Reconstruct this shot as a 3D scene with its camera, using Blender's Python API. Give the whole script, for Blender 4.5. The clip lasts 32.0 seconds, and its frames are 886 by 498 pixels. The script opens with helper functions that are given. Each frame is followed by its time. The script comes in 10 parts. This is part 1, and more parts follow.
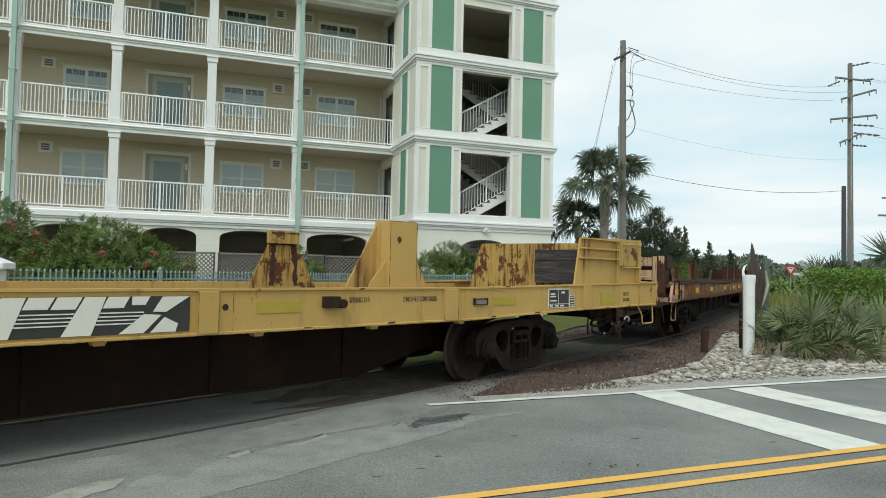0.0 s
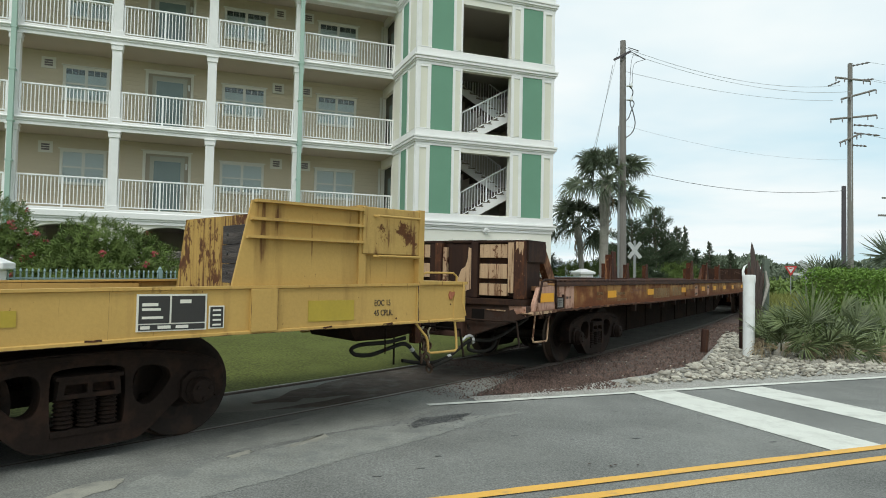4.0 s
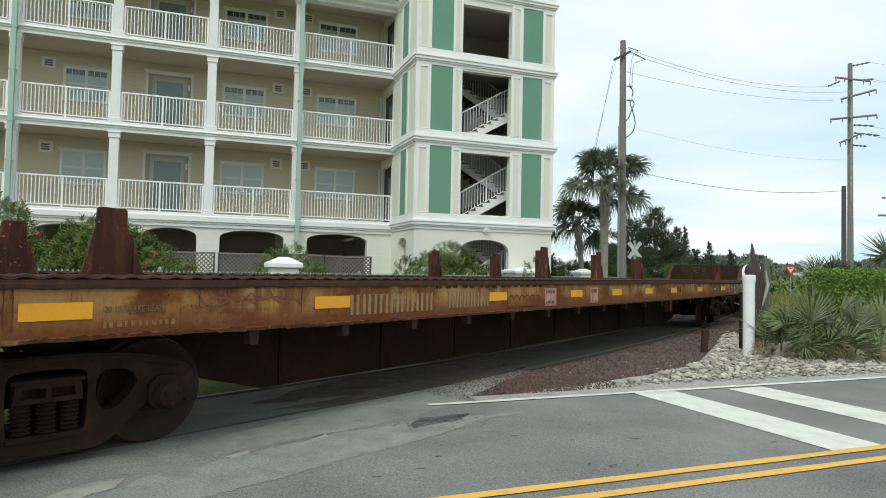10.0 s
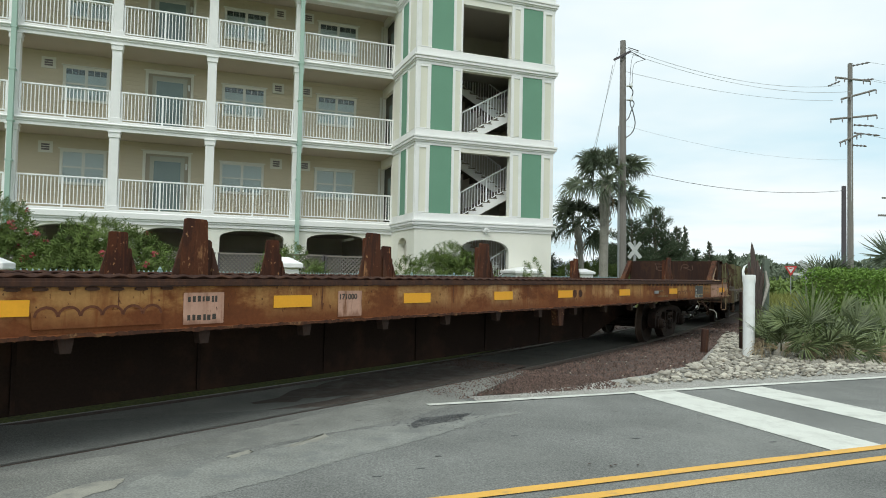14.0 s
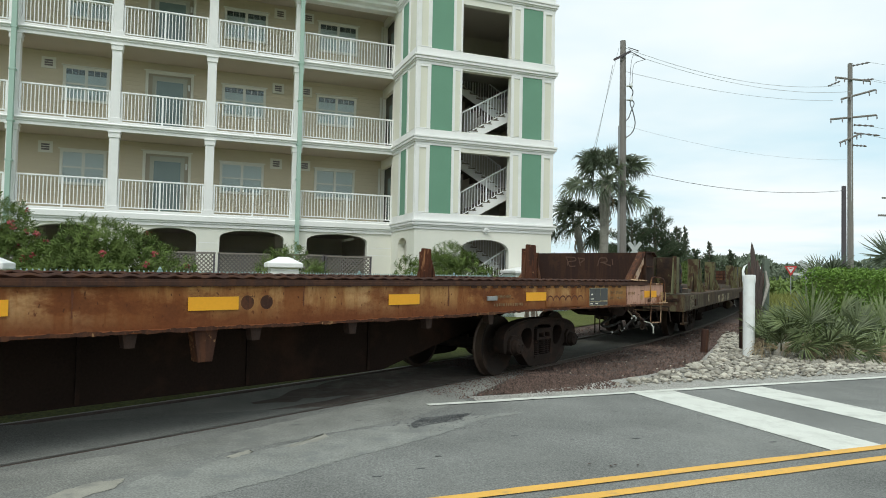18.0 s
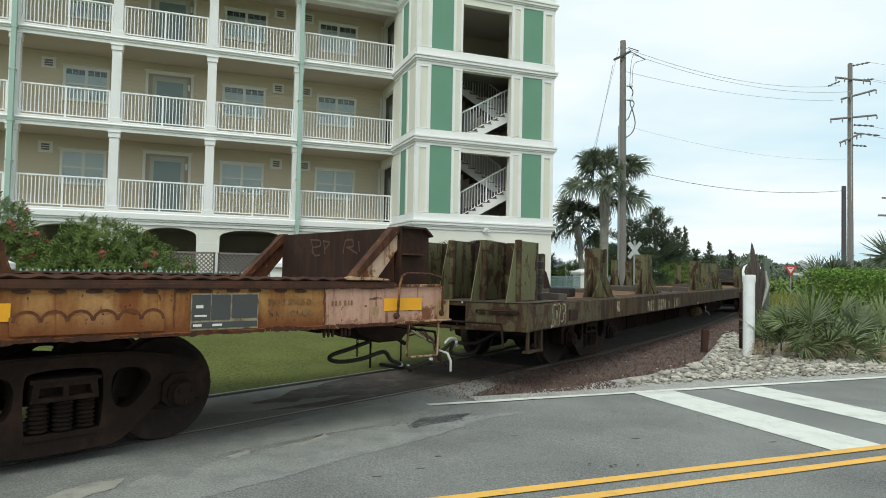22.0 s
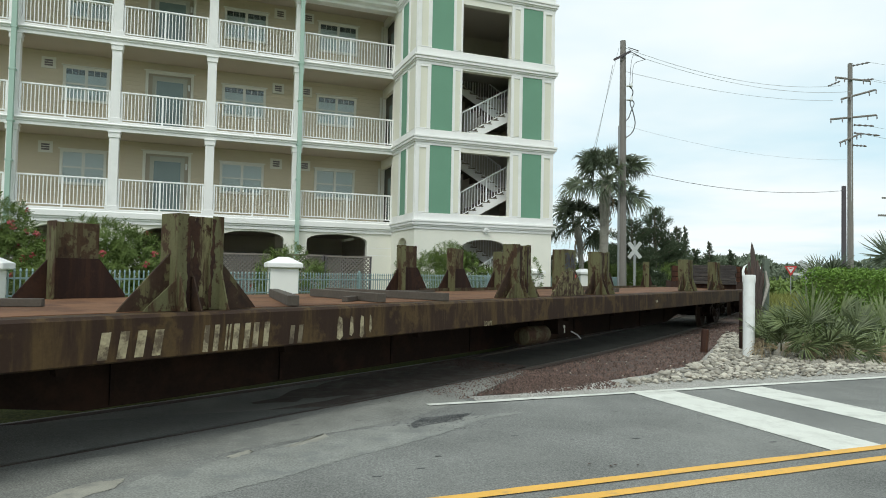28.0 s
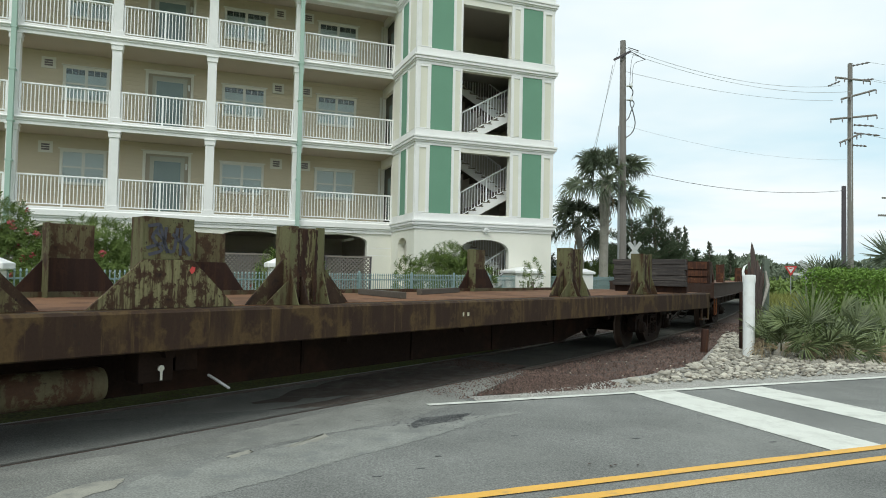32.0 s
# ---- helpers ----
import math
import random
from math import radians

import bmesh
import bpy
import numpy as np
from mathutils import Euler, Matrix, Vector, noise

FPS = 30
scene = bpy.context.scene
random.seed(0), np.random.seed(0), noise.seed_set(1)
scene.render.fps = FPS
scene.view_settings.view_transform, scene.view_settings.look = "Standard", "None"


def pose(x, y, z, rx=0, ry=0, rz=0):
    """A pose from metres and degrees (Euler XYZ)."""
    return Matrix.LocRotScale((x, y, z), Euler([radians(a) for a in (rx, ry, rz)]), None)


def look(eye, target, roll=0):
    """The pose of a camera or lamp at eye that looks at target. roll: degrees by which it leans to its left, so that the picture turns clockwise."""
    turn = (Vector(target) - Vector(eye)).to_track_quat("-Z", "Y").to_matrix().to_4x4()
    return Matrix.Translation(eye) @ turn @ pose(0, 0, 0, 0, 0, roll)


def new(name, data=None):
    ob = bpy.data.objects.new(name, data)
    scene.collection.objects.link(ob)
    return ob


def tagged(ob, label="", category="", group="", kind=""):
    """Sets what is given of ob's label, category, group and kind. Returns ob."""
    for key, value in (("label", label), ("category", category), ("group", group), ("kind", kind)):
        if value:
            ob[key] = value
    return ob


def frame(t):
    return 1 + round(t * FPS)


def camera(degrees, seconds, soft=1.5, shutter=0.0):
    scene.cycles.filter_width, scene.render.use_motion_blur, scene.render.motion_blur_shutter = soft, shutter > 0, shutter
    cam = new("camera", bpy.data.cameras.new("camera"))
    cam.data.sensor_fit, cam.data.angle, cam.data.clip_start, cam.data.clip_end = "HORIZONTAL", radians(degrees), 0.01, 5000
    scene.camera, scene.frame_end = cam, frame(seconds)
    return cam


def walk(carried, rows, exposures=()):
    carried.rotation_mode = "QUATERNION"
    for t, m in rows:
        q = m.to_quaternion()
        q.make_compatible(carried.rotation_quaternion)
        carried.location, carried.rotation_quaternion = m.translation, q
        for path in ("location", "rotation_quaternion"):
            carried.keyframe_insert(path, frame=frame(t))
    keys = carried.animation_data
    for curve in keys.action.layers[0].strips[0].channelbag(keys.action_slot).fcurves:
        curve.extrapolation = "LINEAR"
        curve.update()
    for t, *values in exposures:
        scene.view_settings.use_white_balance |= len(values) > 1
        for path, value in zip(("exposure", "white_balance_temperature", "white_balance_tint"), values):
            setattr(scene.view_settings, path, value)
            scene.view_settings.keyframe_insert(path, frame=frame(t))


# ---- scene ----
# World: metres, x to the right, y ahead of the viewer, z up; z = 0 is the top of the rails.
EYE_Z = 1.533
cam = camera(67.74, 32.0, soft=0.95)
_tilt = radians(2.009)
STAND = look((0, 0, EYE_Z), (0, math.cos(_tilt) * 10, EYE_Z + math.sin(_tilt) * 10), 1.131)
walk(cam, [(0.0, STAND), (32.0, STAND)], [(0.0, -0.10), (3.0, -0.09), (6.5, -0.03), (8.5, -0.01), (32.0, -0.01)])

# ---- light: a bright overcast sky, a broad weak sun from behind the viewer ----
SUN_ELEV, SUN_AZ = radians(52), radians(200)   # azimuth clockwise from +y


def make_world():
    w = bpy.data.worlds.new("overcast_sky")
    w.use_nodes = True
    nt = w.node_tree
    for n in list(nt.nodes):
        nt.nodes.remove(n)
    N, L = nt.nodes.new, nt.links.new
    out, bg = N("ShaderNodeOutputWorld"), N("ShaderNodeBackground")
    sky = N("ShaderNodeTexSky")
    sky.sky_type, sky.sun_disc = "NISHITA", False
    sky.sun_elevation, sky.sun_rotation = SUN_ELEV, SUN_AZ
    sky.air_density, sky.dust_density, sky.ozone_density = 1.0, 1.5, 1.0
    tc = N("ShaderNodeTexCoord")
    sep = N("ShaderNodeSeparateXYZ")
    L(tc.outputs["Generated"], sep.inputs[0])
    # project the directions on a flat cloud deck
    zc = N("ShaderNodeMath"); zc.operation = "MAXIMUM"; zc.inputs[1].default_value = 0.0
    L(sep.outputs["Z"], zc.inputs[0])
    za = N("ShaderNodeMath"); za.operation = "ADD"; za.inputs[1].default_value = 0.10
    L(zc.outputs[0], za.inputs[0])
    dx = N("ShaderNodeMath"); dx.operation = "DIVIDE"
    dy = N("ShaderNodeMath"); dy.operation = "DIVIDE"
    L(sep.outputs["X"], dx.inputs[0]); L(za.outputs[0], dx.inputs[1])
    L(sep.outputs["Y"], dy.inputs[0]); L(za.outputs[0], dy.inputs[1])
    com = N("ShaderNodeCombineXYZ")
    L(dx.outputs[0], com.inputs[0]); L(dy.outputs[0], com.inputs[1])
    noi = N("ShaderNodeTexNoise")
    noi.inputs["Scale"].default_value, noi.inputs["Detail"].default_value = 0.55, 5.0
    noi.inputs["Roughness"].default_value = 0.5
    L(com.outputs[0], noi.inputs["Vector"])
    ramp = N("ShaderNodeValToRGB")
    ramp.color_ramp.elements[0].position, ramp.color_ramp.elements[1].position = 0.33, 0.60
    L(noi.outputs["Fac"], ramp.inputs[0])
    gain = N("ShaderNodeVectorMath"); gain.operation = "SCALE"
    gain.inputs["Scale"].default_value = 0.10
    L(sky.outputs[0], gain.inputs[0])
    thin = N("ShaderNodeMix"); thin.data_type = "RGBA"
    thin.inputs["Factor"].default_value = 0.82
    thin.inputs["B"].default_value = (0.71, 0.95, 1.03, 1)
    L(gain.outputs[0], thin.inputs["A"])
    mix = N("ShaderNodeMix"); mix.data_type = "RGBA"
    mix.inputs["B"].default_value = (0.95, 1.02, 1.025, 1)
    L(ramp.outputs[0], mix.inputs["Factor"])
    L(thin.outputs["Result"], mix.inputs["A"])
    L(mix.outputs["Result"], bg.inputs["Color"])
    bg.inputs["Strength"].default_value = SKY_GAIN
    L(bg.outputs[0], out.inputs["Surface"])
    scene.world = w


SKY_GAIN = 1.02
make_world()
sun = new("sun", bpy.data.lights.new("sun", "SUN"))
sun.data.energy, sun.data.angle, sun.data.color = 1.75, radians(25), (0.97, 1.0, 0.93)
sun.matrix_world = look((math.sin(SUN_AZ) * math.cos(SUN_ELEV) * 50, math.cos(SUN_AZ) * math.cos(SUN_ELEV) * 50, math.sin(SUN_ELEV) * 50), (0, 0, 0))

# ---- the track: heading of the line along its length, eased between stations ----
SK = [-60.0, -45.0, -30.0, -15.0, 0.0, 15.0, 30.0, 45.0, 60.0]
HK = [1.650, 1.356, 1.084, 0.848, 0.661, 0.535, 0.467, 0.440, 0.439]
TRACK_Y = 10.233
CAR_T = [0, 4, 8, 12, 16, 20, 24, 28, 32]
CAR_S = [19.46, 13.297, 7.188, 1.015, -5.394, -12.320, -19.362, -26.691, -34.317]


def eased(xs, ys, x):
    i = min(max(int(np.searchsorted(xs, x)) - 1, 0), len(xs) - 2)
    h = xs[i + 1] - xs[i]
    m = np.gradient(np.array(ys, float), h)
    u = (x - xs[i]) / h
    return ((2 * u**3 - 3 * u**2 + 1) * ys[i] + (u**3 - 2 * u**2 + u) * h * m[i]
            + (-2 * u**3 + 3 * u**2) * ys[i + 1] + (u**3 - u**2) * h * m[i + 1])


def heading(s):
    if s > 60:
        return HK[-1]
    if s < -60:
        return HK[0]
    return eased(SK, HK, s)


STEP = 0.25
_S = np.arange(-110, 130 + STEP, STEP)
_H = np.array([heading(s + STEP / 2) for s in _S])
_X = np.concatenate([[0], np.cumsum(np.sin(_H) * STEP)[:-1]])
_Y = np.concatenate([[0], np.cumsum(np.cos(_H) * STEP)[:-1]])
_i0 = int(np.argmin(abs(_S)))
_X, _Y = _X - _X[_i0], _Y - _Y[_i0] + TRACK_Y


def line_at(s, side=0.0, z=0.0):
    """A point of the track; side: metres to its right (the viewer's side)."""
    x, y, h = np.interp(s, _S, _X), np.interp(s, _S, _Y), heading(s)
    return Vector((x + side * math.cos(h), y - side * math.sin(h), z))


def train_s(t):
    return eased(CAR_T, CAR_S, t)


def car_pose(sc, half):
    a, b = line_at(sc - half), line_at(sc + half)
    d = (b - a).normalized()
    m = Matrix((d, (-d.y, d.x, 0), (0, 0, 1))).transposed().to_4x4()
    m.translation = (a + b) / 2
    return m


# ---- mesh helpers ----
class Build:
    """Collects vertices and faces of one mesh."""

    def __init__(self):
        self.v, self.f = [], []

    def add(self, verts, faces, m=None):
        n = len(self.v)
        self.v += [tuple(m @ Vector(p)) for p in verts] if m is not None else [tuple(p) for p in verts]
        self.f += [tuple(i + n for i in f) for f in faces]
        return self

    def box(self, x0, y0, z0, x1, y1, z1, m=None):
        return self.add([(x0, y0, z0), (x1, y0, z0), (x1, y1, z0), (x0, y1, z0), (x0, y0, z1), (x1, y0, z1), (x1, y1, z1), (x0, y1, z1)],
                        [(3, 2, 1, 0), (4, 5, 6, 7), (0, 1, 5, 4), (1, 2, 6, 5), (2, 3, 7, 6), (3, 0, 4, 7)], m)

    def prism(self, pts, axis, a, b, m=None):
        """A polygon pushed along an axis ('x', 'y' or 'z') from a to b."""
        def at(p, q):
            return {"x": (q, p[0], p[1]), "y": (p[0], q, p[1]), "z": (p[0], p[1], q)}[axis]
        n = len(pts)
        area = sum(pts[i][0] * pts[(i + 1) % n][1] - pts[(i + 1) % n][0] * pts[i][1] for i in range(n))
        if (area > 0) == (axis == "y"):
            pts = pts[::-1]
        if a > b:
            a, b = b, a
        vs = [at(p, a) for p in pts] + [at(p, b) for p in pts]
        fs = [tuple(range(n - 1, -1, -1)), tuple(range(n, 2 * n))]
        fs += [(i, (i + 1) % n, n + (i + 1) % n, n + i) for i in range(n)]
        return self.add(vs, fs, m)

    def tube(self, path, r, seg=8, cap=True):
        """A round bar along a path; r: one radius or one a point."""
        path = [Vector(p) for p in path]
        rs = r if isinstance(r, (list, tuple)) else [r] * len(path)
        base = len(self.v)
        ref = None
        for i, p in enumerate(path):
            d = (path[min(i + 1, len(path) - 1)] - path[max(i - 1, 0)]).normalized()
            if ref is None:
                ref = d.orthogonal().normalized()
            ref = (ref - d * ref.dot(d))
            ref = ref.normalized() if ref.length > 1e-6 else d.orthogonal().normalized()
            bi = d.cross(ref)
            for k in range(seg):
                a = 2 * math.pi * k / seg
                self.v.append(tuple(p + (ref * math.cos(a) + bi * math.sin(a)) * rs[i]))
        for i in range(len(path) - 1):
            for k in range(seg):
                k2 = (k + 1) % seg
                self.f.append((base + i * seg + k, base + i * seg + k2, base + (i + 1) * seg + k2, base + (i + 1) * seg + k))
        if cap:
            self.f.append(tuple(base + k for k in range(seg - 1, -1, -1)))
            self.f.append(tuple(base + (len(path) - 1) * seg + k for k in range(seg)))
        return self

    def lathe(self, prof, seg, m=None):
        """A profile of (radius, height) turned round z, closed at both ends."""
        vs, fs = [], []
        for r, z in prof:
            vs += [(r * math.cos(2 * math.pi * k / seg), r * math.sin(2 * math.pi * k / seg), z) for k in range(seg)]
        for i in range(len(prof) - 1):
            for k in range(seg):
                k2 = (k + 1) % seg
                fs.append((i * seg + k, i * seg + k2, (i + 1) * seg + k2, (i + 1) * seg + k))
        fs.append(tuple(range(seg - 1, -1, -1)))
        fs.append(tuple((len(prof) - 1) * seg + k for k in range(seg)))
        return self.add(vs, fs, m)

    def mesh(self, name, smooth=None):
        me = bpy.data.meshes.new(name)
        me.from_pydata(self.v, [], self.f)
        me.validate()
        if smooth is not None:
            me.shade_smooth()
            me.set_sharp_from_angle(angle=radians(smooth))
        return me


def plate(outer, holes, axis, a, b):
    """A flat plate with holes, of thickness a..b along an axis."""
    bm = bmesh.new()
    def at(p, q):
        return {"x": (q, p[0], p[1]), "y": (p[0], q, p[1]), "z": (p[0], p[1], q)}[axis]
    edges = []
    for loop in [outer] + holes:
        vs = [bm.verts.new(at(p, a)) for p in loop]
        edges += [bm.edges.new((vs[i], vs[(i + 1) % len(vs)])) for i in range(len(vs))]
    bmesh.ops.triangle_fill(bm, use_beauty=True, use_dissolve=False, edges=edges)
    ext = bmesh.ops.extrude_face_region(bm, geom=bm.faces[:])
    d = {"x": (b - a, 0, 0), "y": (0, b - a, 0), "z": (0, 0, b - a)}[axis]
    bmesh.ops.translate(bm, verts=[g for g in ext["geom"] if isinstance(g, bmesh.types.BMVert)], vec=d)
    bmesh.ops.recalc_face_normals(bm, faces=bm.faces[:])
    out = Build()
    out.v = [tuple(v.co) for v in bm.verts]
    bm.verts.index_update()
    out.f = [tuple(v.index for v in f.verts) for f in bm.faces]
    bm.free()
    return out


def thing(name, label, category, group="", m=None, kind=""):
    ob = tagged(new(name), label, category, group, kind)
    ob.empty_display_size = 0.2
    if m is not None:
        ob.matrix_basis = m
    return ob


def part(name, b, material, parent=None, label="", smooth=None, bevel=0.0, m=None):
    """Links a Build (or a ready mesh) as one mesh object under a thing or part."""
    me = b if isinstance(b, bpy.types.Mesh) else b.mesh(name, smooth)
    if not me.materials:
        me.materials.append(material)
    ob = new(name, me)
    if parent is not None:
        ob.parent = parent
    if label:
        ob["label"] = label
    if m is not None:
        ob.matrix_basis = m
    if bevel:
        mod = ob.modifiers.new("worn_edges", "BEVEL")
        mod.width, mod.segments, mod.limit_method, mod.angle_limit = bevel, 2, "ANGLE", radians(40)
    return ob


def solo(name, b, material, label, category, group="", kind="", smooth=None, bevel=0.0, m=None):
    return tagged(part(name, b, material, None, "", smooth, bevel, m), label, category, group, kind)

# ---- materials ----
def mat(name, color, rough=0.7, metal=0.0, var=0.12, scale=3.0, fine=60.0, bump=0.15, dirt=None, dirt_amt=0.0, dirt_scale=1.2,
        stretch=(1, 1, 1), random=0.0, spec=0.5, dirt_lo=0.5, dirt_hi=0.68, island=0.0, grit=0.0, grit_scale=55.0):
    """A painted or mineral surface: tone that drifts at two scales, fine relief and stains of a second colour."""
    m = bpy.data.materials.new(name)
    m.use_nodes = True
    nt = m.node_tree
    N, L = nt.nodes.new, nt.links.new
    bs = nt.nodes["Principled BSDF"]
    tc = N("ShaderNodeTexCoord")
    mp = N("ShaderNodeMapping")
    mp.inputs["Scale"].default_value = stretch
    L(tc.outputs["Object"], mp.inputs[0])
    big, small = N("ShaderNodeTexNoise"), N("ShaderNodeTexNoise")
    for n, s, d in ((big, scale, 4.0), (small, fine, 3.0)):
        n.inputs["Scale"].default_value, n.inputs["Detail"].default_value = s, d
        L(mp.outputs[0], n.inputs["Vector"])
    add = N("ShaderNodeMath"); add.operation = "ADD"
    L(big.outputs["Fac"], add.inputs[0]); L(small.outputs["Fac"], add.inputs[1])
    val = N("ShaderNodeMapRange")
    val.inputs["From Min"].default_value, val.inputs["From Max"].default_value = 0.6, 1.4
    val.inputs["To Min"].default_value, val.inputs["To Max"].default_value = 1 - var, 1 + var
    L(add.outputs[0], val.inputs["Value"])
    hsv = N("ShaderNodeHueSaturation")
    hsv.inputs["Color"].default_value = (*color, 1)
    if random or island:
        oi = N("ShaderNodeObjectInfo") if random else N("ShaderNodeNewGeometry")
        random = random or island
        rm = N("ShaderNodeMapRange")
        rm.inputs["To Min"].default_value, rm.inputs["To Max"].default_value = 1 - random, 1 + random
        L(oi.outputs["Random Per Island" if island else "Random"], rm.inputs["Value"])
        mu = N("ShaderNodeMath"); mu.operation = "MULTIPLY"
        L(rm.outputs[0], mu.inputs[0]); L(val.outputs[0], mu.inputs[1])
        L(mu.outputs[0], hsv.inputs["Value"])
    else:
        L(val.outputs[0], hsv.inputs["Value"])
    col = hsv.outputs[0]
    if grit:
        # single light and dark stones of the mix
        gn = N("ShaderNodeTexNoise")
        gn.inputs["Scale"].default_value, gn.inputs["Detail"].default_value = grit_scale, 1.0
        L(mp.outputs[0], gn.inputs["Vector"])
        gr = N("ShaderNodeMapRange")
        gr.inputs["From Min"].default_value, gr.inputs["From Max"].default_value = 0.36, 0.64
        gr.inputs["To Min"].default_value, gr.inputs["To Max"].default_value = 1 - grit, 1 + grit
        L(gn.outputs["Fac"], gr.inputs["Value"])
        gh = N("ShaderNodeHueSaturation")
        L(gr.outputs[0], gh.inputs["Value"]); L(col, gh.inputs["Color"])
        col = gh.outputs[0]
    if dirt:
        dn = N("ShaderNodeTexNoise")
        dn.inputs["Scale"].default_value, dn.inputs["Detail"].default_value, dn.inputs["Roughness"].default_value = dirt_scale, 7.0, 0.65
        L(mp.outputs[0], dn.inputs["Vector"])
        dr = N("ShaderNodeMapRange")
        dr.inputs["From Min"].default_value, dr.inputs["From Max"].default_value = dirt_lo, dirt_hi
        dr.inputs["To Max"].default_value = dirt_amt
        L(dn.outputs["Fac"], dr.inputs["Value"])
        mx = N("ShaderNodeMix"); mx.data_type = "RGBA"
        mx.inputs["B"].default_value = (*dirt, 1)
        L(dr.outputs[0], mx.inputs["Factor"]); L(col, mx.inputs["A"])
        col = mx.outputs["Result"]
    L(col, bs.inputs["Base Color"])
    bs.inputs["Roughness"].default_value, bs.inputs["Metallic"].default_value = rough, metal
    bs.inputs["Specular IOR Level"].default_value = spec
    if bump:
        bp = N("ShaderNodeBump")
        bp.inputs["Strength"].default_value, bp.inputs["Distance"].default_value = bump, 0.01
        L(add.outputs[0], bp.inputs["Height"])
        L(bp.outputs[0], bs.inputs["Normal"])
    return m


def rusted(name, paint, rust=(0.10, 0.035, 0.015), dark=(0.03, 0.016, 0.010), amount=0.5, scale=1.0, streak=3.0, rough=0.75, pale=None, band=None, tall=0.8, wide=1.0, soft=1.0):
    """Old paint on steel, broken by rust blotches and by streaks that run down from the top."""
    m = bpy.data.materials.new(name)
    m.use_nodes = True
    nt = m.node_tree
    N, L = nt.nodes.new, nt.links.new
    bs = nt.nodes["Principled BSDF"]
    tc = N("ShaderNodeTexCoord")
    oi = N("ShaderNodeObjectInfo")
    sh = N("ShaderNodeVectorMath"); sh.operation = "ADD"
    L(tc.outputs["Object"], sh.inputs[0])

    def noise_tex(s, detail, rough_, stretch):
        mp = N("ShaderNodeMapping")
        mp.inputs["Scale"].default_value = stretch
        L(sh.outputs[0], mp.inputs[0])
        n = N("ShaderNodeTexNoise")
        n.inputs["Scale"].default_value, n.inputs["Detail"].default_value, n.inputs["Roughness"].default_value = s, detail, rough_
        L(mp.outputs[0], n.inputs["Vector"])
        return n.outputs["Fac"]

    def step(src, lo, hi, to=1.0):
        r = N("ShaderNodeMapRange")
        r.inputs["From Min"].default_value, r.inputs["From Max"].default_value, r.inputs["To Max"].default_value = lo, hi, to
        L(src, r.inputs["Value"])
        return r.outputs[0]

    def blend(fac, a, b):
        x = N("ShaderNodeMix"); x.data_type = "RGBA"
        L(fac, x.inputs["Factor"])
        if isinstance(a, tuple):
            x.inputs["A"].default_value = (*a, 1)
        else:
            L(a, x.inputs["A"])
        x.inputs["B"].default_value = (*b, 1)
        return x.outputs["Result"]

    blot = noise_tex(1.6 * scale, 10.0, 0.70 - 0.06 * (soft > 1), (wide, 1, tall))
    run = noise_tex(1.0 * scale, 6.0, 0.6, (streak * 2.2, streak * 2.2, 0.5))
    drip = noise_tex(1.0, 5.0, 0.65, (17.0, 17.0, 0.9))
    pit = noise_tex(26.0, 3.0, 0.55, (1, 1, 0.6))
    fine = noise_tex(38.0, 4.0, 0.6, (1, 1, 1))
    tone = noise_tex(0.8, 3.0, 0.5, (1, 1, 1))
    base = blend(step(tone, 0.35, 0.7, 0.35), paint, tuple(0.62 * c for c in paint))
    if pale:
        base = blend(step(noise_tex(0.55, 2.0, 0.5, (1, 0.2, 0.2)), 0.52, 0.60, 0.85), base, pale)
    c = 0.62 - 0.24 * amount
    # a stained halo, runs below it, then scaled rust with a dark core
    stain = tuple(0.55 * a + 0.45 * b for a, b in zip(paint, rust))
    col = blend(step(run, c - 0.06, c + 0.06, 0.7), base, stain)
    col = blend(step(drip, 0.66 - 0.14 * amount, 0.72 - 0.10 * amount, 0.75), col, rust)
    col = blend(step(run, c + 0.075 - 0.025 * soft, c + 0.075 + 0.025 * soft, 0.85), col, rust)
    col = blend(step(blot, c + 0.05 - 0.02 * soft, c + 0.05 + 0.02 * soft, 0.95), col, rust)
    col = blend(step(blot, c + 0.15 - 0.04 * soft, c + 0.15 + 0.04 * soft, 0.9), col, dark)
    col = blend(step(pit, 0.74 - 0.13 * amount, 0.78 - 0.13 * amount, 0.85), col, dark)
    if band:
        # rust that has crept along the lower edge of the plate, with an uneven border
        lo, hi, hue, amt = band
        sp = N("ShaderNodeSeparateXYZ")
        L(tc.outputs["Object"], sp.inputs[0])
        wob = N("ShaderNodeMath"); wob.operation = "MULTIPLY_ADD"
        wob.inputs[1].default_value = 0.42
        L(run, wob.inputs[0]); L(sp.outputs["Z"], wob.inputs[2])
        col = blend(step(wob.outputs[0], hi + 0.21, lo + 0.21, amt), col, hue)
    grain = N("ShaderNodeHueSaturation")
    gm = N("ShaderNodeMapRange")
    gm.inputs["To Min"].default_value, gm.inputs["To Max"].default_value = 1 - 0.10 - 0.30 * min(amount, 0.7), 1.07 + 0.22 * min(amount, 0.7)
    L(fine, gm.inputs["Value"])
    L(gm.outputs[0], grain.inputs["Value"])
    L(col, grain.inputs["Color"])
    L(grain.outputs[0], bs.inputs["Base Color"])
    bs.inputs["Roughness"].default_value = rough
    bs.inputs["Specular IOR Level"].default_value = 0.2
    bp = N("ShaderNodeBump")
    bp.inputs["Strength"].default_value, bp.inputs["Distance"].default_value = 0.35, 0.006
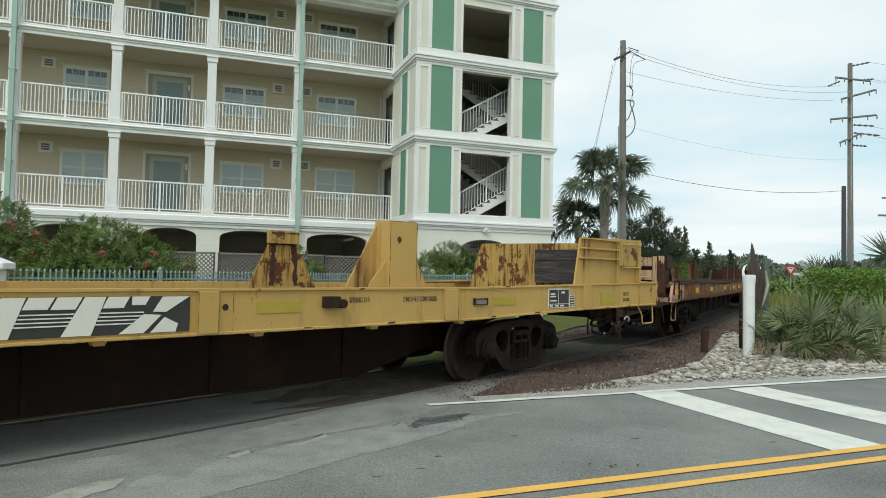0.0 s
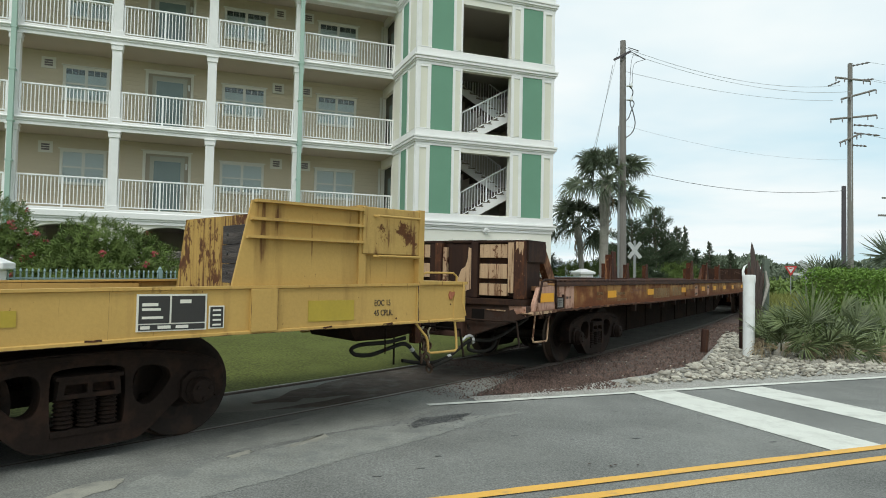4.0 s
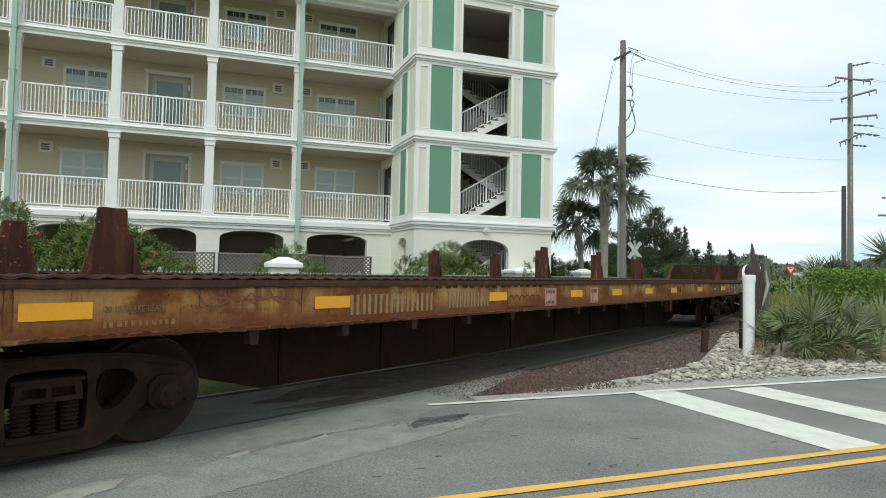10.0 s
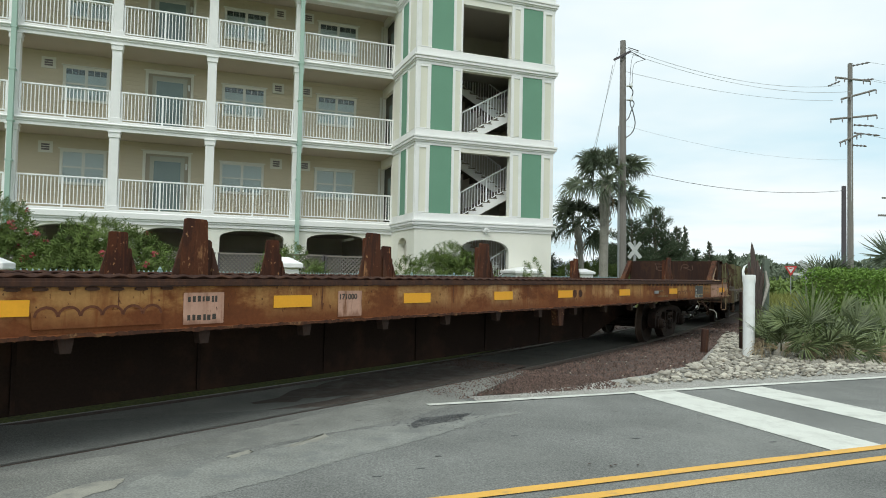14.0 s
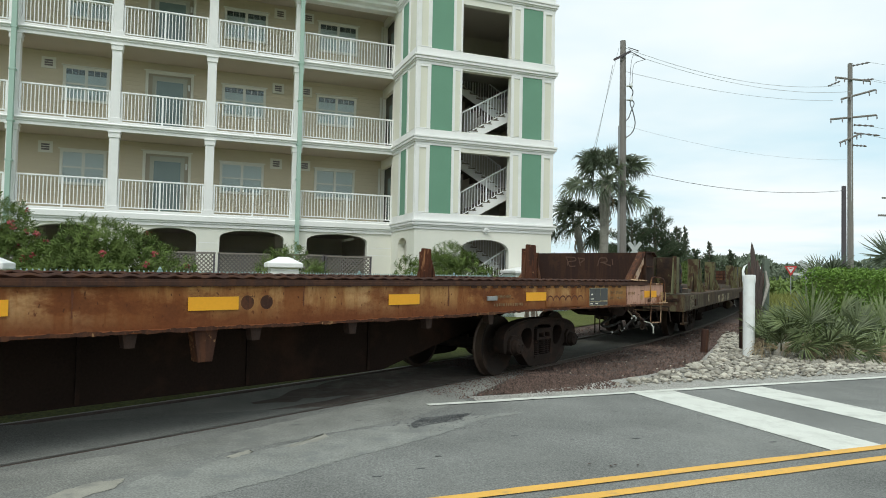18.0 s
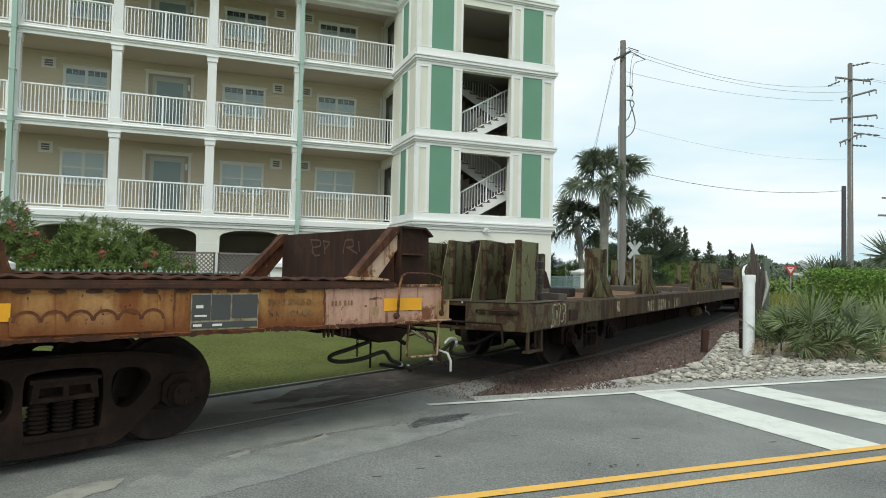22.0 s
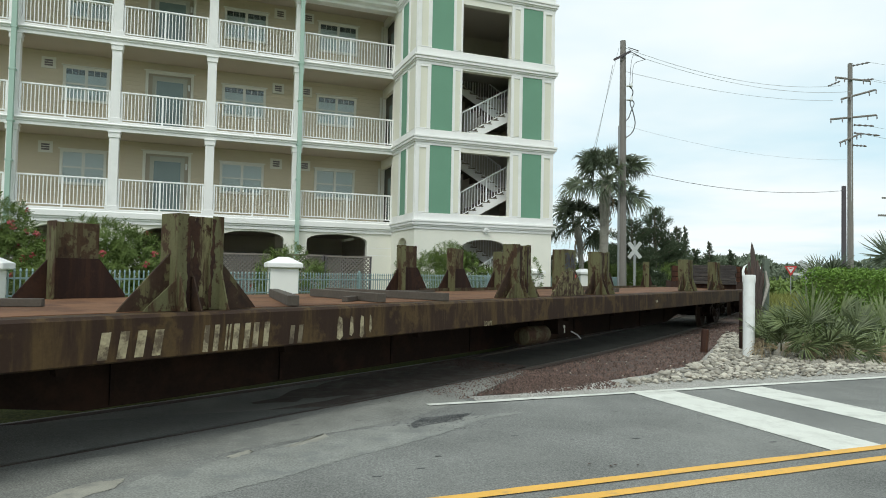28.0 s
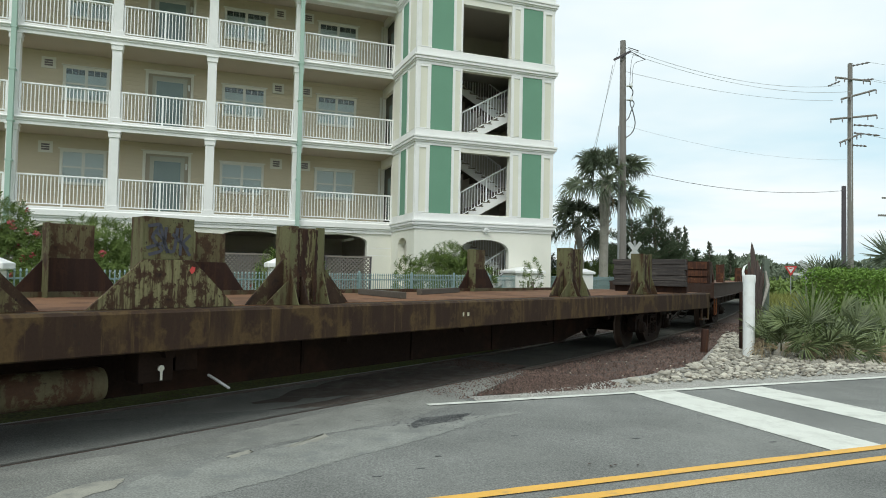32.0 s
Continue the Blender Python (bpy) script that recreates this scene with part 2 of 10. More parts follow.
    h = N("ShaderNodeMath"); h.operation = "ADD"
    L(blot, h.inputs[0]); L(fine, h.inputs[1])
    L(h.outputs[0], bp.inputs["Height"])
    L(bp.outputs[0], bs.inputs["Normal"])
    return m


ASPHALT = mat("asphalt", (0.170, 0.172, 0.160), 0.85, var=0.5, scale=0.7, fine=95, bump=0.6, dirt=(0.225, 0.226, 0.207), dirt_amt=0.5, dirt_scale=0.5, grit=0.24, grit_scale=70)
ASPHALT_OLD = mat("asphalt_crossing", (0.205, 0.206, 0.187), 0.85, var=0.4, scale=1.6, fine=80, bump=0.5, dirt=(0.11, 0.115, 0.112), dirt_amt=0.6, dirt_scale=1.1, grit=0.22, grit_scale=70)
PATCH = mat("asphalt_pale_patch", (0.222, 0.225, 0.205), 0.85, var=0.25, scale=3, fine=80, bump=0.3, dirt=(0.15, 0.157, 0.152), dirt_amt=0.8, dirt_scale=3.5, grit=0.18)
SOIL = mat("brown_rail_soil", (0.085, 0.066, 0.054), 0.95, var=0.5, scale=5, fine=60, bump=0.9, dirt=(0.15, 0.145, 0.13), dirt_amt=0.8, dirt_scale=4)
PATCH_DARK = mat("asphalt_dark_patch", (0.075, 0.077, 0.078), 0.85, var=0.25, scale=6, fine=70, bump=0.5, dirt=(0.13, 0.13, 0.13), dirt_amt=0.7, dirt_scale=6)
GROUT = mat("sandy_patch", (0.30, 0.29, 0.245), 0.9, var=0.2, scale=6, fine=70, bump=0.4, dirt=(0.17, 0.17, 0.16), dirt_amt=0.8, dirt_scale=5)
LINE_WHITE = mat("road_paint_white", (0.64, 0.645, 0.585), 0.7, var=0.08, scale=4, fine=70, bump=0.2, dirt=(0.36, 0.35, 0.31), dirt_amt=0.6, dirt_scale=3, dirt_lo=0.48, dirt_hi=0.72)
LINE_YELLOW = mat("road_paint_yellow", (0.72, 0.40, 0.075), 0.7, var=0.1, scale=4, fine=70, bump=0.2, dirt=(0.25, 0.2, 0.13), dirt_amt=0.6, dirt_scale=7, dirt_lo=0.56, dirt_hi=0.75)
GRASS = mat("mown_grass", (0.085, 0.096, 0.022), 0.9, var=0.25, scale=1.2, fine=40, bump=0.6, dirt=(0.118, 0.132, 0.034), dirt_amt=0.6, dirt_scale=0.8, spec=0.2, grit=0.3, grit_scale=28)
EARTH = mat("marsh_ground", (0.10, 0.14, 0.045), 0.95, var=0.25, scale=0.05, fine=3, bump=0.3, dirt=(0.19, 0.19, 0.09), dirt_amt=0.8, dirt_scale=0.04, spec=0.2)
TRACKBED = mat("track_dirt", (0.075, 0.072, 0.060), 0.95, var=0.4, scale=2, fine=40, bump=0.6, dirt=(0.04, 0.036, 0.03), dirt_amt=0.7, dirt_scale=1.5)
BALLAST = mat("ballast", (0.080, 0.050, 0.040), 0.95, var=0.35, scale=2.0, fine=35, bump=0.9, dirt=(0.12, 0.11, 0.10), dirt_amt=0.6, dirt_scale=3, grit=0.5, grit_scale=40)
SAND = mat("sandy_shoulder", (0.33, 0.32, 0.29), 0.95, var=0.2, scale=3.0, fine=45, bump=0.6, dirt=(0.17, 0.16, 0.14), dirt_amt=0.6, dirt_scale=2.5, grit=0.3, grit_scale=45)
CHIP = mat("ballast_chip", (0.106, 0.069, 0.056), 0.9, var=0.3, scale=2, fine=30, bump=0.3, island=0.6)
COBBLE = mat("pale_cobble", (0.375, 0.350, 0.295), 0.85, var=0.2, scale=6, fine=40, bump=0.5, random=0.5, dirt=(0.20, 0.155, 0.11), dirt_amt=0.6, dirt_scale=2.5)
RAILTOP = mat("worn_rail_head", (0.29, 0.28, 0.265), 0.46, 0.85, var=0.15, scale=3, fine=40, bump=0.05)
RAIL = mat("rail_steel", (0.13, 0.105, 0.09), 0.5, 0.6, var=0.2, scale=3, fine=40, bump=0.2)
STUCCO_WHITE = mat("white_stucco", (0.81, 0.80, 0.765), 0.85, var=0.03, scale=0.9, fine=70, bump=0.2, dirt=(0.62, 0.65, 0.60), dirt_amt=0.35, dirt_scale=0.6)
STUCCO_CREAM = mat("pale_cream_stucco", (0.77, 0.755, 0.675), 0.85, var=0.03, scale=0.9, fine=70, bump=0.2, dirt=(0.62, 0.63, 0.56), dirt_amt=0.35, dirt_scale=0.6)
TRIM = mat("white_trim_paint", (0.82, 0.815, 0.80), 0.55, var=0.03, scale=1.5, fine=40, bump=0.05, dirt=(0.55, 0.58, 0.55), dirt_amt=0.3, dirt_scale=0.9)
CREAM = mat("cream_stucco_panel", (0.725, 0.71, 0.605), 0.85, var=0.04, scale=1.2, fine=70, bump=0.2)
SIDING = mat("beige_siding", (0.575, 0.510, 0.380), 0.75, var=0.05, scale=1.0, fine=40, bump=0.1)
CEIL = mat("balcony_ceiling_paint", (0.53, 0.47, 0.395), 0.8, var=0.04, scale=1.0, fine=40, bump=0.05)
GREEN = mat("green_stucco_panel", (0.145, 0.300, 0.208), 0.8, var=0.05, scale=1.5, fine=60, bump=0.15)
PIPE = mat("pale_green_downspout", (0.35, 0.49, 0.42), 0.5, var=0.06, scale=2, fine=30, bump=0.05)
RAILING = mat("white_railing_paint", (0.86, 0.87, 0.86), 0.45, var=0.03, scale=3, fine=40, bump=0.0)
# tone set darker than the outer stucco, for walls that stand in shade
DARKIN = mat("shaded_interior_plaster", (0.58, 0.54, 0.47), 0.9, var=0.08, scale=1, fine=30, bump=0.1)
STAIRTREAD = mat("brown_stair_tread", (0.21, 0.185, 0.155), 0.9, var=0.15, scale=2, fine=40, bump=0.2)
CONCRETE = mat("concrete", (0.33, 0.32, 0.30), 0.9, var=0.12, scale=2, fine=50, bump=0.3)
# trim under the balconies, duller than TRIM to carry their shade
BACKTRIM = mat("shade_dulled_trim", (0.68, 0.68, 0.61), 0.6, var=0.03, scale=2, fine=40, bump=0.05)
BLIND = mat("window_blind", (0.68, 0.70, 0.67), 0.7, var=0.06, scale=2, fine=30, bump=0.0, stretch=(1, 1, 20))
DOORFRAME = mat("grey_green_door", (0.40, 0.41, 0.35), 0.5, var=0.05, scale=2, fine=30, bump=0.05)
TEALPANE = mat("teal_door_glass", (0.155, 0.215, 0.205), 0.12, var=0.05, scale=2, fine=30, bump=0.0)
RECESS_SHADE = mat("recess_shade_beige", (0.36, 0.325, 0.255), 0.7, var=0.05, scale=2, fine=30, bump=0.05)
METALGREEN = mat("grey_green_post_paint", (0.10, 0.125, 0.095), 0.6, var=0.12, scale=4, fine=40, bump=0.1)
# this door colour carries the shade of the balcony-end passage
PASSAGE_SHADE = mat("passage_shade_tone", (0.075, 0.075, 0.062), 0.8, spec=0.2, var=0.08, scale=2, fine=30, bump=0.05)
FENCE = mat("teal_fence_paint", (0.23, 0.32, 0.32), 0.5, 0.0, var=0.08, scale=4, fine=40, bump=0.05)
LATTICE = mat("weathered_lattice_wood", (0.20, 0.175, 0.155), 0.9, var=0.15, scale=4, fine=50, bump=0.3)
POLEWOOD = mat("weathered_pole_wood", (0.20, 0.185, 0.17), 0.9, var=0.2, scale=2, fine=30, bump=0.6, stretch=(4, 4, 0.4))
POLEDARK = mat("dark_pole_wood", (0.085, 0.075, 0.085), 0.9, var=0.2, scale=2, fine=30, bump=0.5, stretch=(4, 4, 0.4))
WIRE = mat("wire", (0.10, 0.10, 0.11), 0.6, bump=0.0)
WIRE_PALE = mat("wire_weathered", (0.38, 0.40, 0.41), 0.6, bump=0.0)
ROOM_SHADE = mat("unlit_room_dark", (0.12, 0.13, 0.12), 0.3, bump=0.0)
INSUL = mat("insulator", (0.16, 0.14, 0.14), 0.3, bump=0.0)
PVC = mat("white_pvc", (0.82, 0.84, 0.83), 0.4, var=0.03, scale=3, fine=30, bump=0.03, dirt=(0.55, 0.53, 0.47), dirt_amt=0.35, dirt_scale=3)
ROTWOOD = mat("rotten_post_wood", (0.075, 0.056, 0.050), 0.95, var=0.35, scale=3, fine=30, bump=0.8, stretch=(5, 5, 0.6), dirt=(0.13, 0.075, 0.055), dirt_amt=0.7, dirt_scale=2)
SIGN_WHITE = mat("sign_white", (0.62, 0.64, 0.62), 0.5, var=0.06, scale=3, fine=20, bump=0.0)
SIGN_GREY = mat("weathered_sign_back", (0.44, 0.46, 0.45), 0.6, var=0.15, scale=3, fine=20, bump=0.0)
SIGN_RED = mat("sign_red", (0.50, 0.045, 0.04), 0.5, var=0.05, scale=3, fine=20, bump=0.0)
GALV = mat("galvanised_steel", (0.30, 0.31, 0.31), 0.5, 0.5, var=0.1, scale=4, fine=30, bump=0.05)
LEAF = mat("oleander_leaf", (0.112, 0.162, 0.040), 0.7, spec=0.25, var=0.35, scale=1.5, fine=9, bump=0.0, dirt=(0.178, 0.232, 0.068), dirt_amt=0.8, dirt_scale=2.2)
LEAF_HEDGE = mat("hedge_leaf", (0.12, 0.215, 0.028), 0.6, var=0.3, scale=1.5, fine=9, bump=0.0, dirt=(0.145, 0.235, 0.033), dirt_amt=0.7, dirt_scale=1.2)
LEAF_DARK = mat("cedar_foliage", (0.050, 0.074, 0.036), 0.8, var=0.3, scale=0.8, fine=6, bump=0.0, dirt=(0.060, 0.082, 0.036), dirt_amt=0.7, dirt_scale=0.7)
# lighter than the cedars: distance haze is mixed into this leaf colour
LEAF_HAZED = mat("far_foliage_hazed", (0.115, 0.140, 0.098), 0.95, var=0.3, scale=0.3, fine=3, bump=0.0)
LEAF_PALM = mat("palm_frond", (0.082, 0.108, 0.060), 0.5, var=0.25, scale=2, fine=8, bump=0.0, dirt=(0.135, 0.150, 0.072), dirt_amt=0.6, dirt_scale=2)
LEAF_PALMETTO = mat("palmetto_frond", (0.106, 0.136, 0.054), 0.55, var=0.25, scale=2, fine=8, bump=0.0, dirt=(0.20, 0.235, 0.10), dirt_amt=0.7, dirt_scale=2, random=0.35)
LEAF_DEAD = mat("dry_frond", (0.32, 0.25, 0.15), 0.8, var=0.25, scale=3, fine=12, bump=0.0)
PETAL = mat("oleander_bloom", (0.46, 0.085, 0.10), 0.6, var=0.15, scale=5, fine=20, bump=0.0)
BARK = mat("grey_bark", (0.15, 0.125, 0.10), 0.9, var=0.25, scale=3, fine=25, bump=0.7)
BOOT = mat("palm_boot_bark", (0.34, 0.32, 0.28), 0.9, var=0.3, scale=4, fine=25, bump=0.7)

YELLOW = rusted("yellow_car_paint", (0.54, 0.345, 0.108), amount=0.07, scale=0.8, streak=2.2, rough=0.6, dark=(0.055, 0.022, 0.012))
YELLOW_SPOT = rusted("yellow_paint_spotted", (0.51, 0.335, 0.112), amount=0.26, scale=2.6, streak=2.2, dark=(0.05, 0.02, 0.012))
YELLOW_WORN = rusted("yellow_paint_rusty", (0.49, 0.315, 0.09), amount=0.5, scale=2.6, streak=2.5, dark=(0.05, 0.02, 0.012))
ORANGE = rusted("rusty_tan_sill_paint", (0.42, 0.222, 0.080), rust=(0.185, 0.058, 0.017), amount=0.60, scale=1.5, streak=1.0, wide=0.45, soft=2.6, dark=(0.075, 0.026, 0.012), band=(1.02, 1.20, (0.150, 0.046, 0.016), 0.92), pale=(0.51, 0.31, 0.15))
END_RUST = rusted("end_sill_rust", (0.048, 0.031, 0.025), rust=(0.043, 0.022, 0.015), amount=0.55, scale=2.0, streak=1.8, dark=(0.03, 0.018, 0.013))
RUN_RUST = mat("reddish_rust_run", (0.115, 0.036, 0.014), 0.85, var=0.4, scale=9, fine=50, bump=0.3)
SCAB = mat("orange_primer", (0.34, 0.115, 0.055), 0.8, var=0.2, scale=12, fine=60, bump=0.2)
STRAP = mat("dirty_pale_strap", (0.30, 0.26, 0.17), 0.8, var=0.3, scale=8, fine=40, bump=0.2)
CHAIN = rusted("heavy_chain_rust", (0.13, 0.085, 0.06), rust=(0.075, 0.040, 0.026), amount=0.5, scale=4.0, streak=1.0, dark=(0.035, 0.02, 0.014))
TANPLATE = rusted("tan_block_paint", (0.40, 0.27, 0.135), rust=(0.10, 0.036, 0.017), amount=0.35, scale=3.0, streak=1.6)
CREAM_PANEL = rusted("cream_panel_paint", (0.54, 0.365, 0.225), rust=(0.12, 0.045, 0.02), amount=0.30, scale=3.0, streak=3.0, dark=(0.04, 0.02, 0.013))
GREYDECK = rusted("dirty_grey_deck", (0.105, 0.088, 0.066), rust=(0.062, 0.042, 0.029), amount=0.5, scale=2.2, streak=0.6, dark=(0.035, 0.024, 0.018))
PINK = rusted("faded_pink_sill_paint", (0.53, 0.315, 0.235), rust=(0.17, 0.066, 0.028), amount=0.36, scale=1.5, streak=2.6, dark=(0.05, 0.022, 0.013), band=(1.00, 1.06, (0.15, 0.055, 0.024), 0.6))
BRACE = rusted("scaling_brace_paint", (0.34, 0.17, 0.085), rust=(0.10, 0.036, 0.017), amount=0.62, scale=2.6, streak=1.2, dark=(0.035, 0.016, 0.011))
WEBCREAM = rusted("pale_web_paint", (0.60, 0.44, 0.32), rust=(0.19, 0.066, 0.022), amount=0.52, scale=2.0, streak=2.0)
CREAMRUST = rusted("cream_paint_rusty", (0.50, 0.335, 0.21), rust=(0.085, 0.030, 0.016), amount=0.52, scale=2.6, streak=2.6)
STRIKER = rusted("striker_scraps", (0.070, 0.036, 0.026), rust=(0.052, 0.024, 0.015), amount=0.35, scale=2.4, streak=1.4, dark=(0.42, 0.29, 0.20))
BROWN = rusted("brown_rust", (0.029, 0.0145, 0.011), rust=(0.047, 0.022, 0.013), amount=0.5, scale=1.3, dark=(0.024, 0.014, 0.011))
RAILBROWN = rusted("rubbing_rail_rust", (0.054, 0.027, 0.020), rust=(0.080, 0.036, 0.021), amount=0.5, scale=1.8, dark=(0.032, 0.018, 0.013))
STAKE_RUST = rusted("stake_rust", (0.055, 0.024, 0.016), rust=(0.095, 0.038, 0.019), amount=0.55, scale=2.0, streak=3.0, dark=(0.30, 0.165, 0.075))
STAKE_PEEL = rusted("peeling_stake_paint", (0.044, 0.017, 0.011), rust=(0.088, 0.029, 0.013), amount=0.64, scale=2.4, streak=1.4, dark=(0.42, 0.21, 0.095), tall=0.22)
OLIVE = rusted("olive_paint_rusty", (0.124, 0.120, 0.060), rust=(0.052, 0.027, 0.015), amount=0.50, scale=2.4, streak=1.7, dark=(0.026, 0.016, 0.012))
OLIVE_GOOD = rusted("olive_paint_sound", (0.158, 0.155, 0.078), rust=(0.060, 0.032, 0.017), amount=0.36, scale=1.5, streak=1.6, dark=(0.028, 0.017, 0.012))
OLIVE_RIB = rusted("olive_rib_rusty", (0.125, 0.112, 0.058), rust=(0.060, 0.034, 0.019), amount=0.66, scale=3.0, streak=1.5, dark=(0.028, 0.017, 0.013))
OLIVE_BAD = rusted("olive_paint_far_gone", (0.130, 0.115, 0.055), rust=(0.045, 0.025, 0.016), amount=0.85, scale=2.2, streak=2.0, dark=(0.024, 0.015, 0.012))
SPOTTED = rusted("pale_paint_in_drips", (0.200, 0.185, 0.095), rust=(0.046, 0.023, 0.014), amount=0.66, scale=4.2, streak=2.6, dark=(0.022, 0.013, 0.010))
OLIVE_SILL = rusted("olive_sill_rusty", (0.036, 0.020, 0.013), rust=(0.088, 0.055, 0.023), amount=0.44, scale=1.7, streak=1.6, soft=2.0, dark=(0.026, 0.018, 0.014))
OLIVE_END = rusted("olive_end_beam_rusty", (0.104, 0.092, 0.052), rust=(0.056, 0.028, 0.016), amount=0.60, scale=2.2, streak=1.2, dark=(0.028, 0.018, 0.014))
DECK_RUST = rusted("rusty_deck", (0.195, 0.098, 0.053), rust=(0.105, 0.052, 0.030), amount=0.5, scale=1.0, streak=0.6, dark=(0.08, 0.042, 0.03))
RUST_EDGE = mat("edge_rust_slot_shade", (0.055, 0.024, 0.014), 0.9, var=0.4, scale=8, fine=60, bump=0.4)
BLACK = mat("underframe_grime", (0.021, 0.0125, 0.009), 0.9, spec=0.15, var=0.3, scale=1.5, fine=40, bump=0.4, dirt=(0.046, 0.023, 0.014), dirt_amt=0.8, dirt_scale=1.4)
TRUCK = mat("truck_grime", (0.017, 0.0105, 0.0078), 0.85, spec=0.2, var=0.3, scale=3, fine=40, bump=0.4, dirt=(0.050, 0.025, 0.0155), dirt_amt=0.7, dirt_scale=3)
WHEEL = mat("wheel_steel", (0.020, 0.0135, 0.0105), 0.7, 0.1, spec=0.25, var=0.25, scale=3, fine=30, bump=0.2, dirt=(0.052, 0.029, 0.018), dirt_amt=0.7, dirt_scale=4)
TREAD = mat("wheel_rim_steel", (0.085, 0.058, 0.043), 0.55, 0.2, spec=0.3, var=0.15, scale=3, fine=30, bump=0.1)
COUPLER = rusted("coupler_rust", (0.036, 0.023, 0.019), rust=(0.052, 0.028, 0.021), amount=0.5, scale=3.0, streak=0.8, dark=(0.030, 0.018, 0.014))
HOSE = mat("rubber_hose", (0.018, 0.016, 0.013), 0.75, spec=0.3, bump=0.1)
STEEL_BRIGHT = mat("worn_bright_fitting", (0.55, 0.55, 0.54), 0.4, 0.4, bump=0.1)
OLDWOOD = mat("old_dark_planks", (0.042, 0.036, 0.034), 0.9, var=0.35, scale=3, fine=40, bump=0.8, stretch=(2, 0.4, 6), dirt=(0.12, 0.105, 0.09), dirt_amt=0.7, dirt_scale=3)
CHARRED = mat("charred_timber", (0.022, 0.020, 0.021), 0.9, var=0.3, scale=5, fine=40, bump=0.9)
DUNNAGE = mat("grey_timber", (0.078, 0.064, 0.051), 0.9, var=0.25, scale=3, fine=40, bump=0.5)
REFLECT_Y = mat("yellow_reflector_sheet", (0.80, 0.365, 0.010), 0.5, var=0.06, scale=4, fine=40, bump=0.0)
REFLECT_D = mat("dull_yellow_sheet", (0.40, 0.29, 0.03), 0.5, var=0.08, scale=4, fine=40, bump=0.0)
STENCIL = mat("stencil_black", (0.045, 0.037, 0.03), 0.7, bump=0.0)
STENCIL_BROWN = mat("faded_stencil", (0.175, 0.105, 0.046), 0.7, var=0.3, scale=10, fine=40, bump=0.0, dirt=(0.31, 0.165, 0.062), dirt_amt=0.8, dirt_scale=9, dirt_lo=0.5, dirt_hi=0.62)
STENCIL_GREY = mat("faded_grey_lettering", (0.262, 0.185, 0.094), 0.7, dirt=(0.33, 0.17, 0.066), dirt_amt=0.8, dirt_scale=9, dirt_lo=0.46, dirt_hi=0.6, var=0.4, scale=8, bump=0.0)
STENCIL_PALE = mat("pale_lettering", (0.34, 0.29, 0.18), 0.7, var=0.3, scale=10, fine=40, bump=0.0, dirt=(0.075, 0.05, 0.028), dirt_amt=0.9, dirt_scale=7, dirt_lo=0.47, dirt_hi=0.60)
STENCIL_DIM = mat("nearly_gone_lettering", (0.15, 0.12, 0.075), 0.7, var=0.3, scale=10, fine=40, bump=0.0, dirt=(0.06, 0.04, 0.024), dirt_amt=0.9, dirt_scale=8, dirt_lo=0.44, dirt_hi=0.56)
# near-black colour that paints the shade inside slots, holes and pockets
HOLE = mat("deep_hole_shade", (0.010, 0.008, 0.007), 0.9, spec=0.1, var=0.3, scale=4, fine=30, bump=0.3)
LOGO_WHITE = mat("logo_white", (0.70, 0.68, 0.60), 0.6, var=0.05, bump=0.0)
LOGO_BLACK = mat("logo_black", (0.030, 0.028, 0.026), 0.6, bump=0.0)
CHALK = mat("pale_graffiti", (0.50, 0.47, 0.34), 0.8, var=0.2, scale=12, bump=0.0)
SPRAY = mat("dark_graffiti", (0.045, 0.045, 0.06), 0.7, bump=0.0)
SPRAY_RED = mat("red_graffiti", (0.19, 0.075, 0.04), 0.7, bump=0.0)
SPRAY_TAN = mat("tan_graffiti", (0.080, 0.040, 0.023), 0.7, bump=0.0)
SHEET_DARK = mat("consolidated_stencil_black", (0.055, 0.058, 0.058), 0.6, bump=0.0)


def glass(name):
    """A thin clear pane: it lets light straight through and mirrors more at a slant."""
    m = bpy.data.materials.new(name)
    m.use_nodes = True
    nt = m.node_tree
    nt.nodes.remove(nt.nodes["Principled BSDF"])
    N, L = nt.nodes.new, nt.links.new
    out = [n for n in nt.nodes if n.type == "OUTPUT_MATERIAL"][0]
    fr, tr, gl, mx = N("ShaderNodeFresnel"), N("ShaderNodeBsdfTransparent"), N("ShaderNodeBsdfGlossy"), N("ShaderNodeMixShader")
    fr.inputs["IOR"].default_value = 1.5
    tr.inputs["Color"].default_value = (0.90, 0.94, 0.94, 1)
    gl.inputs["Roughness"].default_value = 0.04
    L(fr.outputs[0], mx.inputs[0]); L(tr.outputs[0], mx.inputs[1]); L(gl.outputs[0], mx.inputs[2])
    L(mx.outputs[0], out.inputs["Surface"])
    return m


PANE = glass("window_glass")

# ---- ground ----
ROAD_A = radians(22.0)
RE, RN = Vector((math.cos(ROAD_A), math.sin(ROAD_A), 0)), Vector((-math.sin(ROAD_A), math.cos(ROAD_A), 0))


def road(e, n, z=0.0):
    """A point of the street: e along it, n across it, from the viewer's feet."""
    return RE * e + RN * n + Vector((0, 0, z))


